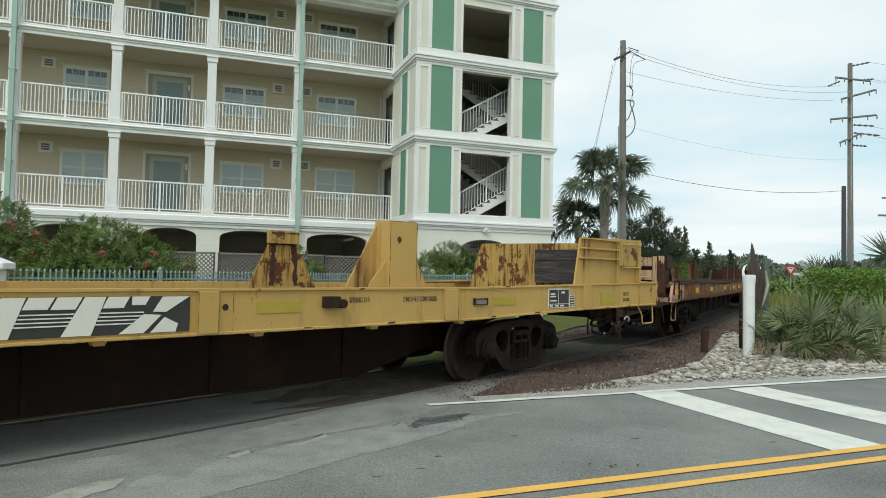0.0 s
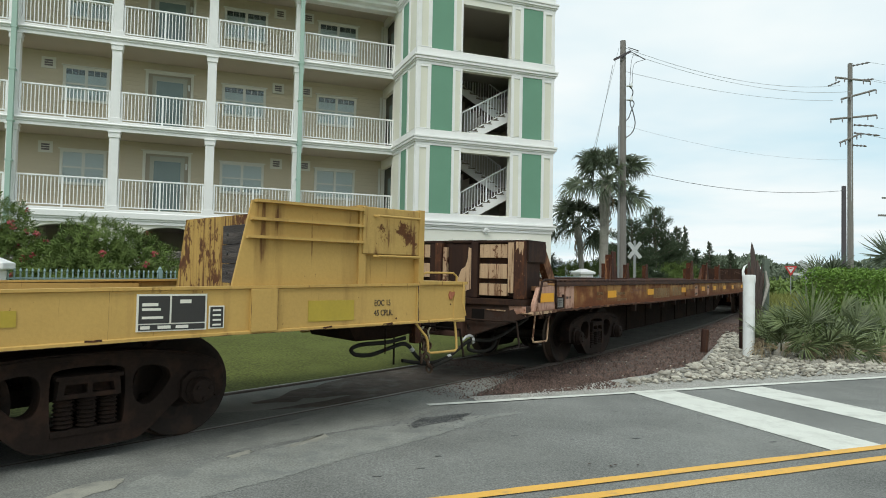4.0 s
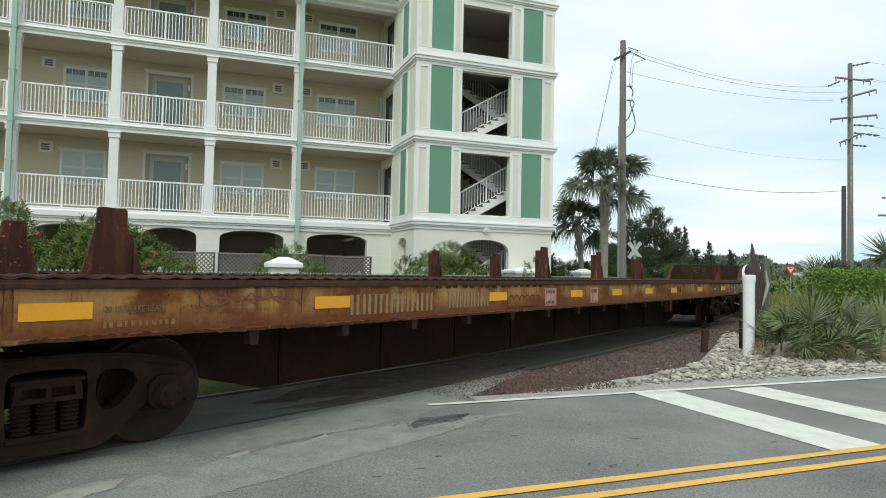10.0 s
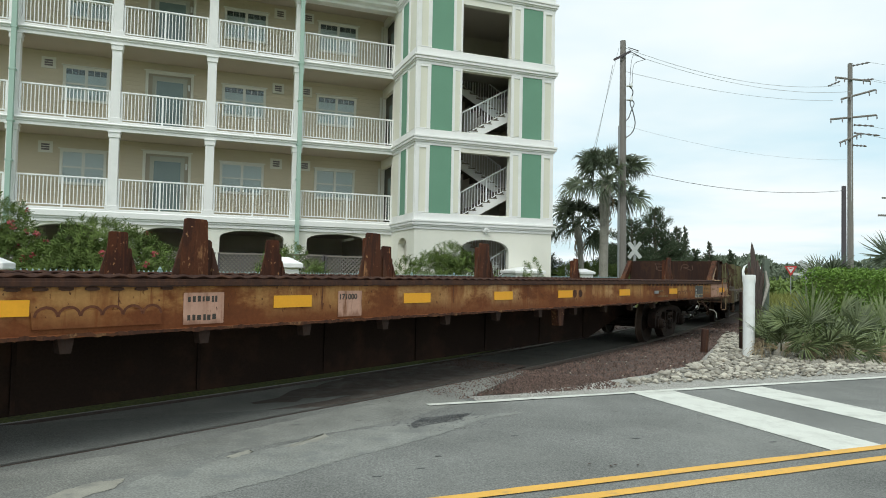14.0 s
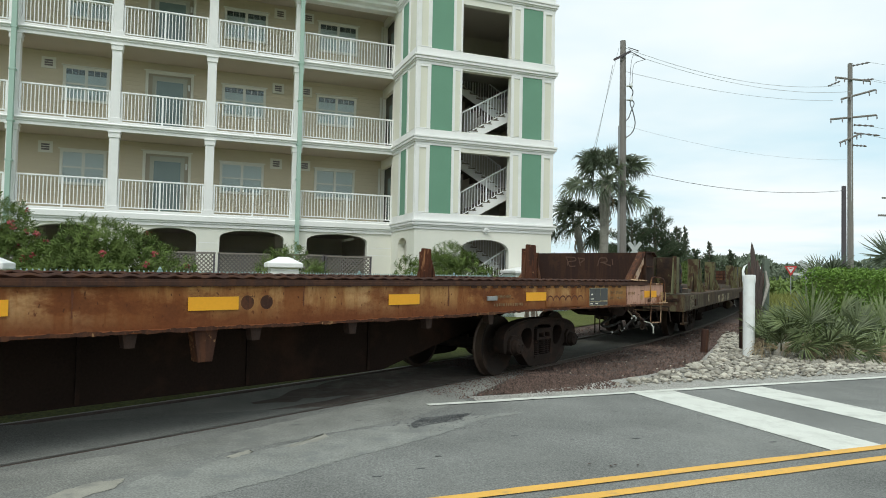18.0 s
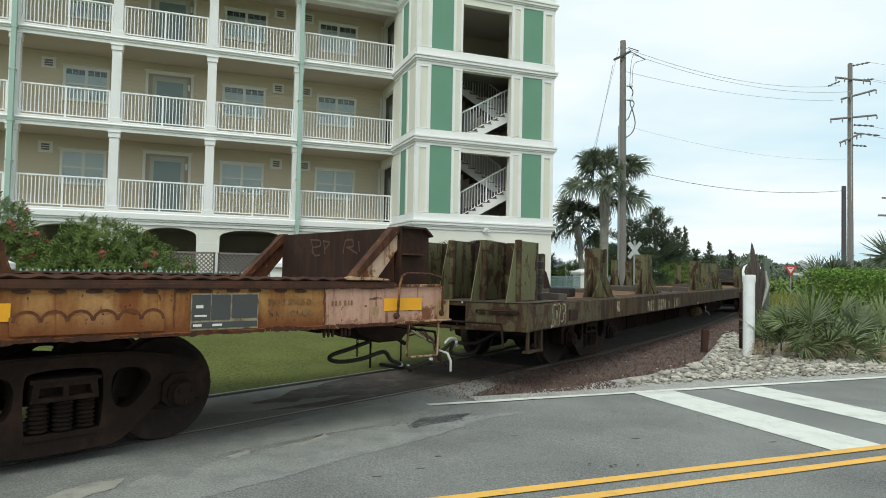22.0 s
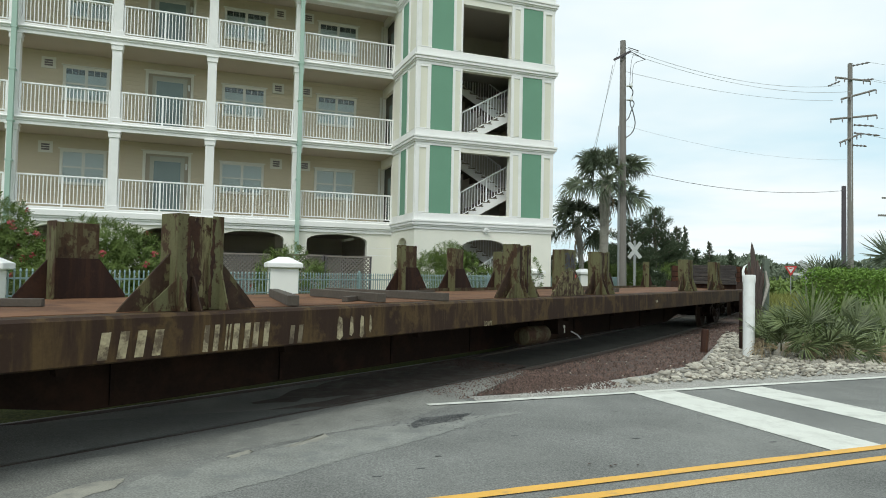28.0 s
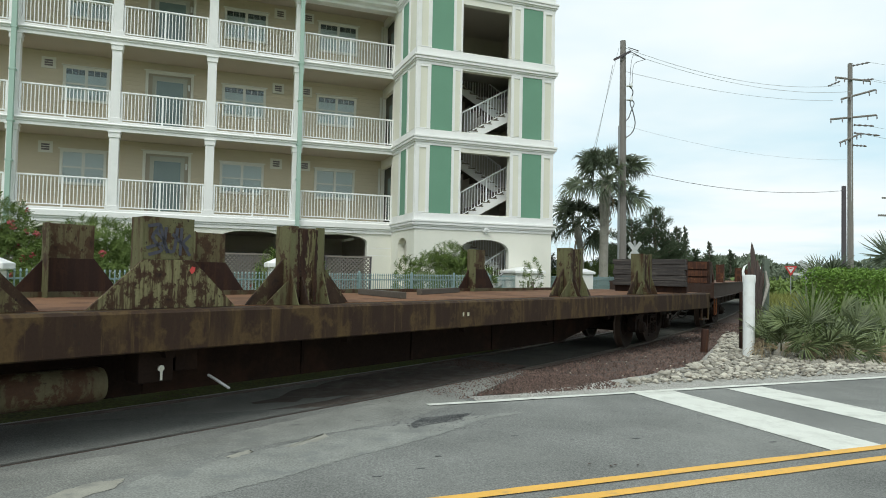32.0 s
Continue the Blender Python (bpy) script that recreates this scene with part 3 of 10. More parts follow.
def strip(left, right, z0=None):
    """A ribbon between two rows of points, with an optional skirt down to z0."""
    b = Build()
    n = len(left)
    b.v = [tuple(p) for p in left] + [tuple(p) for p in right]
    b.f = [(i, n + i, n + i + 1, i + 1) for i in range(n - 1)]
    if z0 is not None:
        k = len(b.v)
        loop = list(range(n)) + list(range(2 * n - 1, n - 1, -1))
        b.v += [(b.v[i][0], b.v[i][1], z0) for i in loop]
        m = len(loop)
        b.f += [(loop[i], loop[(i + 1) % m], k + (i + 1) % m, k + i) for i in range(m)]
    return b


def slab(pts, z, z0):
    return Build().prism([(p[0], p[1]) for p in pts], "z", z0, z)


g = Build()
R_FAR = 3000.0
g.v = [(-R_FAR, -R_FAR, -0.17), (R_FAR, -R_FAR, -0.17), (R_FAR, R_FAR, -0.17), (-R_FAR, R_FAR, -0.17)]
g.f = [(0, 1, 2, 3)]
solo("ground", g, EARTH, "flat green marsh and grass ground reaching the horizon", "ground", kind="structure")

N_EDGE = 7.42      # far edge of the carriageway
# carriageway
solo("road", slab([road(-70, 0.9), road(60, 0.9), road(60, N_EDGE), road(-70, N_EDGE)], -0.004, -0.16), ASPHALT,
     "grey two-lane asphalt street with fine cracks and patches", "road", kind="structure")
# the crossing: strips between and beside the rails where the street passes over the line
near_pts = [line_at(s, 0.80, -0.006) for s in np.arange(-34, 1.01, 1.0)]
out_pts = [line_at(s, 2.3 if s < -4.5 else 2.3 - (s + 4.5) * 0.25, -0.006) for s in np.arange(-34, 1.01, 1.0)]
solo("crossing_apron", strip(near_pts, out_pts, -0.16), ASPHALT_OLD, "worn asphalt apron beside the rail with stains", "road", kind="structure")
mid_l = [line_at(s, -0.64, -0.012) for s in np.arange(-34, 1.51, 1.0)]
mid_r = [line_at(s, 0.645, -0.012) for s in np.arange(-34, 1.51, 1.0)]
solo("crossing_deck", strip(mid_l, mid_r, -0.16), ASPHALT_OLD, "worn asphalt between the rails of the crossing", "road", kind="structure")
# ballast beyond the crossing
bl_s = np.arange(-0.2, 110.1, 1.4)
bl = [line_at(s, -2.3, -0.05) for s in bl_s]
br = [line_at(s, 2.4 + min(max(s, 0), 9) * 0.12, -0.05) for s in bl_s]
solo("ballast_bed", strip(bl, br, -0.168), BALLAST, "reddish brown crushed stone ballast under the track", "ballast", kind="structure")
# lawn on the far side of the line
lw_s = np.arange(-46, 100.1, 1.0)
LAWN = ((0.0, 0.0), (0.15, 0.02), (0.45, 0.12), (0.75, 0.22), (1.0, 0.25))      # share of the way to the fence, height


def lawn_row(s):
    """Points across the lawn, from the track up the low bank to the fence and beyond it."""
    edge = float(np.interp(s, (0, 3, 10), (-0.84, -0.98, -2.2)))
    bank = float(np.interp(s, (6, 13), (1.0, 0.0)))
    return [line_at(s, edge + (-5.2 - edge) * u, -0.02 + h * bank) for u, h in LAWN] + [line_at(s, -12.0, -0.02 + 0.25 * bank)]


lawn = Build()
for s in lw_s:
    lawn.v += [tuple(p) for p in lawn_row(s)]
nr = len(LAWN) + 1
for i in range(len(lw_s) - 1):
    lawn.f += [(i * nr + k, (i + 1) * nr + k, (i + 1) * nr + k + 1, i * nr + k + 1) for k in range(nr - 1)]
solo("lawn", lawn, GRASS, "short bright green mown lawn rising gently to the fence", "lawn", kind="structure", smooth=40)
# shoulder with sand and cobbles
sh_pts = [road(2.4, N_EDGE + 0.004), road(40, N_EDGE + 0.004), road(40, 12.2), Vector((9.5, 14.2, 0)), Vector((7.9, 17.5, 0)), Vector((6.9, 16.4, 0)), Vector((4.6, 11.9, 0)), Vector((3.3, 10.5, 0)), Vector((1.9, 9.35, 0)), Vector((0.75, 8.45, 0)), Vector((-0.1, 7.98, 0))]
solo("cobble_bed", slab(sh_pts, -0.022, -0.16), SAND, "sandy verge strewn with pale cobbles", "verge", kind="structure")


def ribbon(a, b, w, z, jag=0.0, n=14, seed=1):
    """A painted stripe between two ground points with slightly uneven edges."""
    rnd = random.Random(seed)
    d = (b - a)
    side = Vector((-d.y, d.x, 0)).normalized() * (w / 2)
    pts = [a + d * (i / n) for i in range(n + 1)]
    return strip([p + side * (1 + rnd.uniform(-jag, jag)) + Vector((0, 0, z)) for p in pts],
                 [p - side * (1 + rnd.uniform(-jag, jag)) + Vector((0, 0, z)) for p in pts])


ZL = 0.0015
for n_off in (4.17, 3.90):
    solo("centre_line", ribbon(road(-30, n_off), road(45, n_off), 0.105, ZL + 0.003, 0.10, 160, 3), LINE_YELLOW, "worn yellow centre line painted on the asphalt", "road marking",
         "double centre line", kind="structure")
solo("edge_line", ribbon(Vector((-0.14, 7.66, 0)), Vector((7.09, 10.57, 0)) * 3 - Vector((-0.14, 7.66, 0)) * 2, 0.11, ZL + 0.004, 0.16, 120, 4), LINE_WHITE,
     "white edge line of the street, ragged at its start", "road marking", kind="structure")
for i, (a, b) in enumerate((((2.83, 8.82), (3.86, 6.06)), ((4.26, 9.30), (5.28, 6.62)))):
    a, b = Vector((*a, 0)), Vector((*b, 0))
    e = RE * 0.325
    k = strip([a - e + (b - a) * t + Vector((0, 0, ZL)) for t in np.linspace(0, 1, 9)], [a + e + (b - a) * t + Vector((0, 0, ZL)) for t in np.linspace(0, 1, 9)])
    solo("crosswalk_bar", k, LINE_WHITE, "broad white crosswalk bar on the asphalt", "road marking", "crosswalk bars", kind="structure")


def blot(points, z, n=5, seed=2, jag=0.05):
    """A flat patch with a ragged outline round a few corner points."""
    rnd = random.Random(seed)
    out = []
    for i, p in enumerate(points):
        q = points[(i + 1) % len(points)]
        for k in range(n):
            t = k / n
            out.append((p[0] + (q[0] - p[0]) * t + rnd.uniform(-jag, jag), p[1] + (q[1] - p[1]) * t + rnd.uniform(-jag, jag)))
    b = Build()
    b.v = [(x, y, z) for x, y in out]
    b.f = [tuple(range(len(out)))]
    return b


# gritty brown soil along the inner side of the near rail
rs = np.arange(-9.0, 1.3, 0.35)
rr = random.Random(8)
solo("rail_soil", strip([line_at(s, 0.715, -0.006) for s in rs], [line_at(s, 0.53 - 0.14 * rr.random() - 0.12 * math.sin(s * 1.3) ** 2, -0.006) for s in rs]), SOIL,
     "gritty brown soil filling the gap along the rail", "soil", kind="structure")


ds = np.arange(-3.4, 1.61, 0.2)
solo("deck_soil", strip([line_at(s, -0.63 + 0.5 * max(0.0, -1.4 - s) * (0.7 + 0.5 * rr.random()) * 0.6, -0.0075) for s in ds], [line_at(s, 0.63 - 0.5 * max(0.0, -1.4 - s) * (0.7 + 0.5 * rr.random()) * 0.6, -0.0075) for s in ds]), SOIL,
     "gritty brown soil spread over the end of the crossing", "soil", kind="structure")


# rails with head, web and foot
PROFILE = [(-0.075, -0.16), (-0.075, -0.145), (-0.012, -0.125), (-0.010, -0.045), (-0.036, -0.035), (-0.036, -0.006), (-0.028, 0.0),
           (0.028, 0.0), (0.036, -0.006), (0.036, -0.035), (0.010, -0.045), (0.012, -0.125), (0.075, -0.145), (0.075, -0.16)]


def rail(side):
    b = Build()
    ss = np.arange(-46, 112, 0.75)
    n = len(PROFILE)
    for s in ss:
        for o, z in PROFILE:
            b.v.append(tuple(line_at(s, side + o, z)))
    for i in range(len(ss) - 1):
        for k in range(n):
            b.f.append((i * n + k, (i + 1) * n + k, (i + 1) * n + (k + 1) % n, i * n + (k + 1) % n))
    return b


track = thing("railway_track", "curved single railway track with worn steel rails", "track", kind="structure")
for side in (0.753, -0.753):
    rl = part("rail", rail(side), RAIL, track, smooth=40)
    rs_ = np.arange(-46, 1.2, 0.75)
    part("running_face", strip([line_at(s, side - 0.022, 0.0012) for s in rs_], [line_at(s, side + 0.022, 0.0012) for s in rs_]), RAILTOP, rl, "bright worn running face of the rail")
# dirt packed between the rails beyond the crossing
tb = np.arange(1.5, 110.1, 1.4)
solo("track_bed", strip([line_at(s, -0.68, -0.025) for s in tb], [line_at(s, 0.68, -0.025) for s in tb], -0.16), TRACKBED, "dark dirt packed between the rails", "track bed", kind="structure")

# ---- the apartment building: local x along its front, y away from the viewer, z up ----
BUILD_AT = Matrix.Translation((0, 27.096, 0)) @ Matrix.Rotation(radians(20.777), 4, "Z")
house = thing("apartment_building", "white and beige four-storey apartment building with green panels and balconies", "building", m=BUILD_AT)
FLOORS = (3.42, 6.47, 9.52)
COLS = (-21.6, -18.47, -15.32, -12.27, -9.14, -6.02)
TW0, TW1, TF, TBACK = -2.22, 3.38, -2.90, 6.5      # stair tower: left, right, front, back
BACKWALL = 1.8
UL = -24.6


def arch(u0, u1, spring, top, base, n=12):
    c, r, h = (u0 + u1) / 2, (u1 - u0) / 2, top - spring
    return [(u0, base)] + [(c - r * math.cos(math.pi * i / n), spring + h * math.sin(math.pi * i / n) ** 0.8) for i in range(n + 1)] + [(u1, base)]


# ground storey with arches
pts = [(UL, -0.15)]
for u0, u1 in ((-23.9, -21.9), (-21.2, -18.85), (-18.05, -15.75), (-14.65, -12.62), (-11.30, -9.50), (-8.71, -6.41), (-5.56, -3.20)):
    pts += arch(u0, u1, 2.62, 2.92, -0.15)
pts += [(TW0 + 0.05, -0.15), (TW0 + 0.05, 2.99), (UL, 2.99)]
part("arcade_wall", Build().prism(pts, "y", 0.0, 0.35), STUCCO_CREAM, house, "white stucco ground-floor wall with low arches", bevel=0.01)
for u0, u1 in ((-14.65, -12.62), (-11.30, -9.50), (-8.71, -6.41), (-5.56, -3.20)):
    c = (u0 + u1) / 2
    for k in (-1, 1):
        part("keystone_line", Build().prism([(c + k * 0.26, 2.955), (c + k * 0.28, 2.955), (c + k * 0.21, 2.90), (c + k * 0.19, 2.90)], "y", -0.006, 0.001), TRIM, house)
for z in (2.42, 2.12):
    for u0, u1 in ((-15.7, -14.7), (-12.57, -11.35), (-9.45, -8.76), (-6.36, -5.61), (-3.15, -2.2)):
        part("stucco_groove", Build().box(u0, -0.004, z, u1, 0.002, z + 0.02), TRIM, house)
part("garage_floor", Build().box(UL, 0.0, -0.15, TW0, 9.0, 0.05), CONCRETE, house)
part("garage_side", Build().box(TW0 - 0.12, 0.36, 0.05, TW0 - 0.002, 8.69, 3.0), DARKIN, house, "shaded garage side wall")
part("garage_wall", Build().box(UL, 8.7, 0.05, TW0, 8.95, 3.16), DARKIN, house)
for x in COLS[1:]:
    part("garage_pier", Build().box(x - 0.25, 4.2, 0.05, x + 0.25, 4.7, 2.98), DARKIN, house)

# floor slabs with moulded edges
for i, z in enumerate(FLOORS):
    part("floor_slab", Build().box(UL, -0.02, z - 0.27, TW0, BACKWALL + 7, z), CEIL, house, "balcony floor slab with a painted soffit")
    lo = z - 0.44 if i == 0 else z - 0.29
    ed = Build()
    ed.prism([(0.0, lo), (-0.06, lo), (-0.06, lo + 0.10), (-0.10, lo + 0.13), (-0.10, lo + 0.17), (-0.15, lo + 0.20), (-0.15, z - 0.06), (-0.10, z - 0.03), (-0.10, z + 0.03), (0.0, z + 0.03)], "x", UL, TW0 + 0.02)
    part("slab_moulding", ed, TRIM, house, "white stepped moulding", bevel=0.006)
    part("floor_curb", Build().box(UL, -0.08, z + 0.031, TW0, 0.14, z + 0.055), TRIM, house)
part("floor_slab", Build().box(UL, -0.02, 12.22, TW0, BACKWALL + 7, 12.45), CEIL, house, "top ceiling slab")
ev = Build()
ev.prism([(0.30, 11.90), (-0.12, 11.90), (-0.12, 12.0), (-0.35, 12.05), (-0.35, 12.16), (-0.50, 12.22), (-0.50, 12.36), (0.30, 12.36)], "x", UL, TW0 + 0.02)
part("eave", ev, TRIM, house, "white moulded eave", bevel=0.008)
part("gutter", Build().tube([(UL, -0.52, 12.30), (TW0, -0.52, 12.30)], 0.07, 10), PIPE, house, "pale green roof gutter", smooth=50)
part("roof", Build().prism([(-0.6, 12.36), (10.0, 12.36), (4.7, 15.0)], "x", UL, TW0 + 1.0), CONCRETE, house, "low grey pitched roof")

# columns with caps and plinths
for z, top in ((3.45, 6.18), (6.50, 9.23), (9.55, 11.90)):
    for x in COLS:
        b = Build().box(x - 0.155, -0.06, z, x + 0.155, 0.25, top)
        c = part("column", b, TRIM, house, "white square balcony column", bevel=0.012)
        part("capital", Build().box(x - 0.185, -0.09, top - 0.22, x + 0.185, 0.28, top - 0.04).box(x - 0.21, -0.115, top - 0.05, x + 0.21, 0.30, top), TRIM, c, bevel=0.012)
        part("plinth", Build().box(x - 0.20, -0.09, z, x + 0.20, 0.28, z + 0.16), TRIM, c, bevel=0.01)

# back walls: lapped siding
for i, z in enumerate(FLOORS):
    b = Build()
    top = z + (2.78 if i < 2 else 2.70)
    n = 18
    prof = []
    for k in range(n):
        a, c = z + (top - z) * k / n, z + (top - z) * (k + 1) / n
        prof += [(BACKWALL - 0.007, a), (BACKWALL, c - 0.004)]
    prof += [(BACKWALL + 0.2, top), (BACKWALL + 0.2, z)]
    b.prism(prof, "x", UL, TW0 + 0.6)
    part("siding_wall", b, SIDING, house, "beige lapped siding wall behind the balcony")
part("end_wall", Build().box(UL - 0.25, -0.1, -0.15, UL, 9, 12.4), STUCCO_WHITE, house)
part("rear_wall", Build().box(UL, 8.75, 3.0, TW1, 9.0, 12.4), STUCCO_WHITE, house)


def window(x0, x1, zt, zb, kind="sash"):
    y = BACKWALL - 0.017
    f = Build()
    w = 0.10
    f.box(x0, y - 0.05, zt - w, x1, y + 0.01, zt).box(x0, y - 0.05, zb, x1, y + 0.01, zb + w)
    f.box(x0, y - 0.05, zb + w, x0 + w, y + 0.01, zt - w).box(x1 - w, y - 0.05, zb + w, x1, y + 0.01, zt - w)
    win = part("window" if kind == "sash" else "entry_door", f, BACKTRIM, house, "white framed double window with drawn blinds" if kind == "sash" else "white framed balcony door with side lights", bevel=0.006)
    part("drip_cap", Build().box(x0 - 0.05, y - 0.09, zt + 0.002, x1 + 0.05, y + 0.01, zt + 0.035), BACKTRIM, win)
    a, c = x0 + w, x1 - w
    if kind == "sash":
        m = (a + c) / 2
        part("mullion", Build().box(m - 0.05, y - 0.045, zb + w, m + 0.05, y + 0.01, zt - w), BACKTRIM, win)
        for p, q in ((a, m - 0.05), (m + 0.05, c)):
            part("pane", Build().box(p, y - 0.022, zb + w, q, y - 0.016, zt - w), PANE, win).visible_shadow = False
            part("blind", Build().box(p, y + 0.0, zb + w, q, y + 0.008, zt - w - (0.19 if zt > 7 else 0.0)), BLIND, win, "pale drawn blind")
            # dark plate behind the top of the pane stands for the unlit room
            if zt > 7:
                part("dark_upper_light", Build().box(p, y + 0.0, zt - w - 0.19, q, y + 0.008, zt - w), ROOM_SHADE, win)
            rz = (zt + zb) / 2
            part("meeting_rail", Build().box(p, y - 0.04, rz - 0.03, q, y - 0.012, rz + 0.03), BACKTRIM, win)
            if zt > 7:
                for gx in (p + (q - p) / 3, p + (q - p) * 2 / 3):
                    part("muntin", Build().box(gx - 0.008, y - 0.034, zt - w - 0.19, gx + 0.008, y - 0.023, zt - w), BACKTRIM, win)
    else:
        # flat panel; its darker beige paints the shade of a door recess
        part("door_recess", Build().box(a, y - 0.004, zb, c, y + 0.008, zt - w), RECESS_SHADE, win, "flat door surround, siding beige darkened for recess shade")
        d0, d1, dt = a + 0.22, c - 0.20, zt - w - 0.16
        for p in (d0 - 0.07, d1):
            part("jamb", Build().box(p, y - 0.045, zb, p + 0.07, y - 0.0045, dt), DOORFRAME, win)
        part("door_head", Build().box(d0 - 0.07, y - 0.045, dt, d1 + 0.07, y - 0.0045, dt + 0.07), DOORFRAME, win)
        part("door_leaf", Build().box(d0, y - 0.028, zb, d1, y - 0.0045, dt), DOORFRAME, win, "grey green door with a tall teal pane", bevel=0.004)
        part("door_pane_dark", Build().box(d0 + 0.07, y - 0.0305, zb + 0.20, d1 - 0.07, y - 0.0285, dt - 0.10), TEALPANE, win, "teal tinted door pane")
        part("door_handle", Build().tube([(d1 - 0.05, y - 0.03, zb + 1.0), (d1 - 0.05, y - 0.08, zb + 1.0), (d1 - 0.15, y - 0.08, zb + 1.0)], 0.012, 6), GALV, win)
        part("wall_lantern", Build().box(c - 0.10, y - 0.10, zt - 0.62, c - 0.03, y - 0.0045, zt - 0.44).prism([(c - 0.115, zt - 0.44), (c - 0.015, zt - 0.44), (c - 0.065, zt - 0.39)], "y", y - 0.11, y - 0.0045), BLIND, win, "small pale wall lantern")


for z in FLOORS:
    window(-14.20, -12.68, z + 2.30, z + 1.02)
    window(-11.47, -9.77, z + 2.46, z + 0.02, "door")
    window(-8.72, -7.05, z + 2.26, z + 1.02)
    window(-5.04, -3.36, z + 2.28, z + 1.02)
    window(-17.9, -16.3, z + 2.30, z + 1.02)
    # the passage behind the tower: its set-back door is coloured dark for the shade
    dk = part("entry_door", Build().box(TW0 + 0.14, 0.16, z, TW0 + 0.18, 1.76, z + 2.46), PASSAGE_SHADE, house, "set-back door at the balcony's end, coloured dark for shade")
    part("door_panel", Build().box(TW0 + 0.132, 0.45, z + 0.2, TW0 + 0.1385, 1.15, z + 1.95), TEALPANE, dk, "dim teal door pane")
    part("door_casing", Build().box(-2.34, BACKWALL - 0.045, z, -2.251, BACKWALL - 0.017, z + 2.46).box(-2.251, BACKWALL - 0.045, z + 2.401, -1.75, BACKWALL - 0.017, z + 2.46), BACKTRIM, dk)
    for u in (-14.66, -6.58, -5.45):
        v = part("wall_vent", Build().box(u - 0.23, BACKWALL - 0.06, z + 2.13, u + 0.23, BACKWALL - 0.018, z + 2.54), BACKTRIM, house, "beige louvred wall vent", bevel=0.006)
        for k in range(3):
            part("slat", Build().box(u - 0.13, BACKWALL - 0.068, z + 2.215 + 0.085 * k, u + 0.13, BACKWALL - 0.060, z + 2.275 + 0.085 * k), INSUL, v)

# balcony railings
bal_me = Build().box(-0.0125, -0.0125, 0.0, 0.0125, 0.0125, 0.93).mesh("baluster")
bal_me.materials.append(RAILING)
post_me = Build().box(-0.03, -0.03, 0.0, 0.03, 0.03, 1.06).mesh("rail_post")
post_me.materials.append(RAILING)


def railing(x0, x1, z, y=0.03):
    r = part("railing", Build().box(x0, y - 0.035, z + 1.02, x1, y + 0.035, z + 1.075), RAILING, house, "white metal balcony railing", bevel=0.008)
    part("bottom_rail", Build().box(x0, y - 0.02, z + 0.07, x1, y + 0.02, z + 0.105), RAILING, r)
    n = int((x1 - x0) / 0.112)
    mid = n // 2
    for k in range(1, n):
        if k == mid:
            continue
        part("baluster", bal_me, RAILING, r, m=Matrix.Translation((x0 + (x1 - x0) * k / n, y, z + 0.095)))
    for k in (0.03 / (x1 - x0), mid / n, 1 - 0.03 / (x1 - x0)):
        part("rail_post", post_me, RAILING, r, m=Matrix.Translation((x0 + (x1 - x0) * k, y, z)))


for z in FLOORS:
    for i, x in enumerate(COLS):
        if i == 0:
            continue
        x1 = COLS[i + 1] - 0.165 if i + 1 < len(COLS) else TW0 - 0.01
        railing(x + 0.165, x1, z + 0.055)
    railing(COLS[0] + 0.165, COLS[1] - 0.165, z + 0.055)

# pale green downspouts in front of two columns
for u in (-15.32, -5.97):
    b = Build().box(u - 0.075, -0.30, 0.0, u + 0.075, -0.16, 12.3)
    dn = part("downspout", b, PIPE, house, "pale green square downspout", bevel=0.012)
    for z in (3.15, 6.2, 9.3, 11.8, 4.9, 7.9):
        part("strap", Build().box(u - 0.10, -0.315, z, u + 0.10, -0.06, z + 0.05), PIPE, dn)

# ---- stair tower ----
T = 0.25
opens = [[(-0.48, z0), (1.54, z0), (1.54, z1), (-0.48, z1)] for z0, z1 in ((3.69, 5.97), (6.73, 9.02), (9.70, 11.52))]
front = plate([(TW0, -0.15)] + arch(-0.42, 1.56, 2.32, 2.77, -0.15) + [(TW1, -0.15), (TW1, 13.1), (TW0, 13.1)], opens, "y", TF, TF + T)
part("tower_front", front, STUCCO_CREAM, house, "white stucco stair tower front with openings")
side_arch = arch(-2.03, -0.92, 2.45, 2.80, 0.5)
part("tower_side", plate([(TF + T, -0.15), (TBACK, -0.15), (TBACK, 13.1), (TF + T, 13.1)], [side_arch] + [[(0.22, z), (1.70, z), (1.70, z + 2.40), (0.22, z + 2.40)] for z in FLOORS], "x", TW0, TW0 + T), STUCCO_CREAM, house, "white stucco side of the stair tower")
part("tower_side", Build().box(TW1 - T, TF + T, -0.15, TW1, TBACK, 13.1), STUCCO_WHITE, house)
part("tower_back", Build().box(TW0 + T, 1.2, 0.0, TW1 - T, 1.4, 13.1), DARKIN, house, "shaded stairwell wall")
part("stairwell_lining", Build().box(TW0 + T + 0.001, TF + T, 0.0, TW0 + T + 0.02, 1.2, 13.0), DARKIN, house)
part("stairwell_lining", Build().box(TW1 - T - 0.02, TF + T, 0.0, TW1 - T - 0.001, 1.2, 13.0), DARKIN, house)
part("tower_roof", Build().box(TW0 - 0.2, TF - 0.2, 13.1, TW1 + 0.2, TBACK, 13.35), TRIM, house)

bands = [(3.08, 3.41, 3.66), (6.13, 6.46, 6.70), (9.08, 9.42, 9.68), (11.76, 12.10, 12.36)]
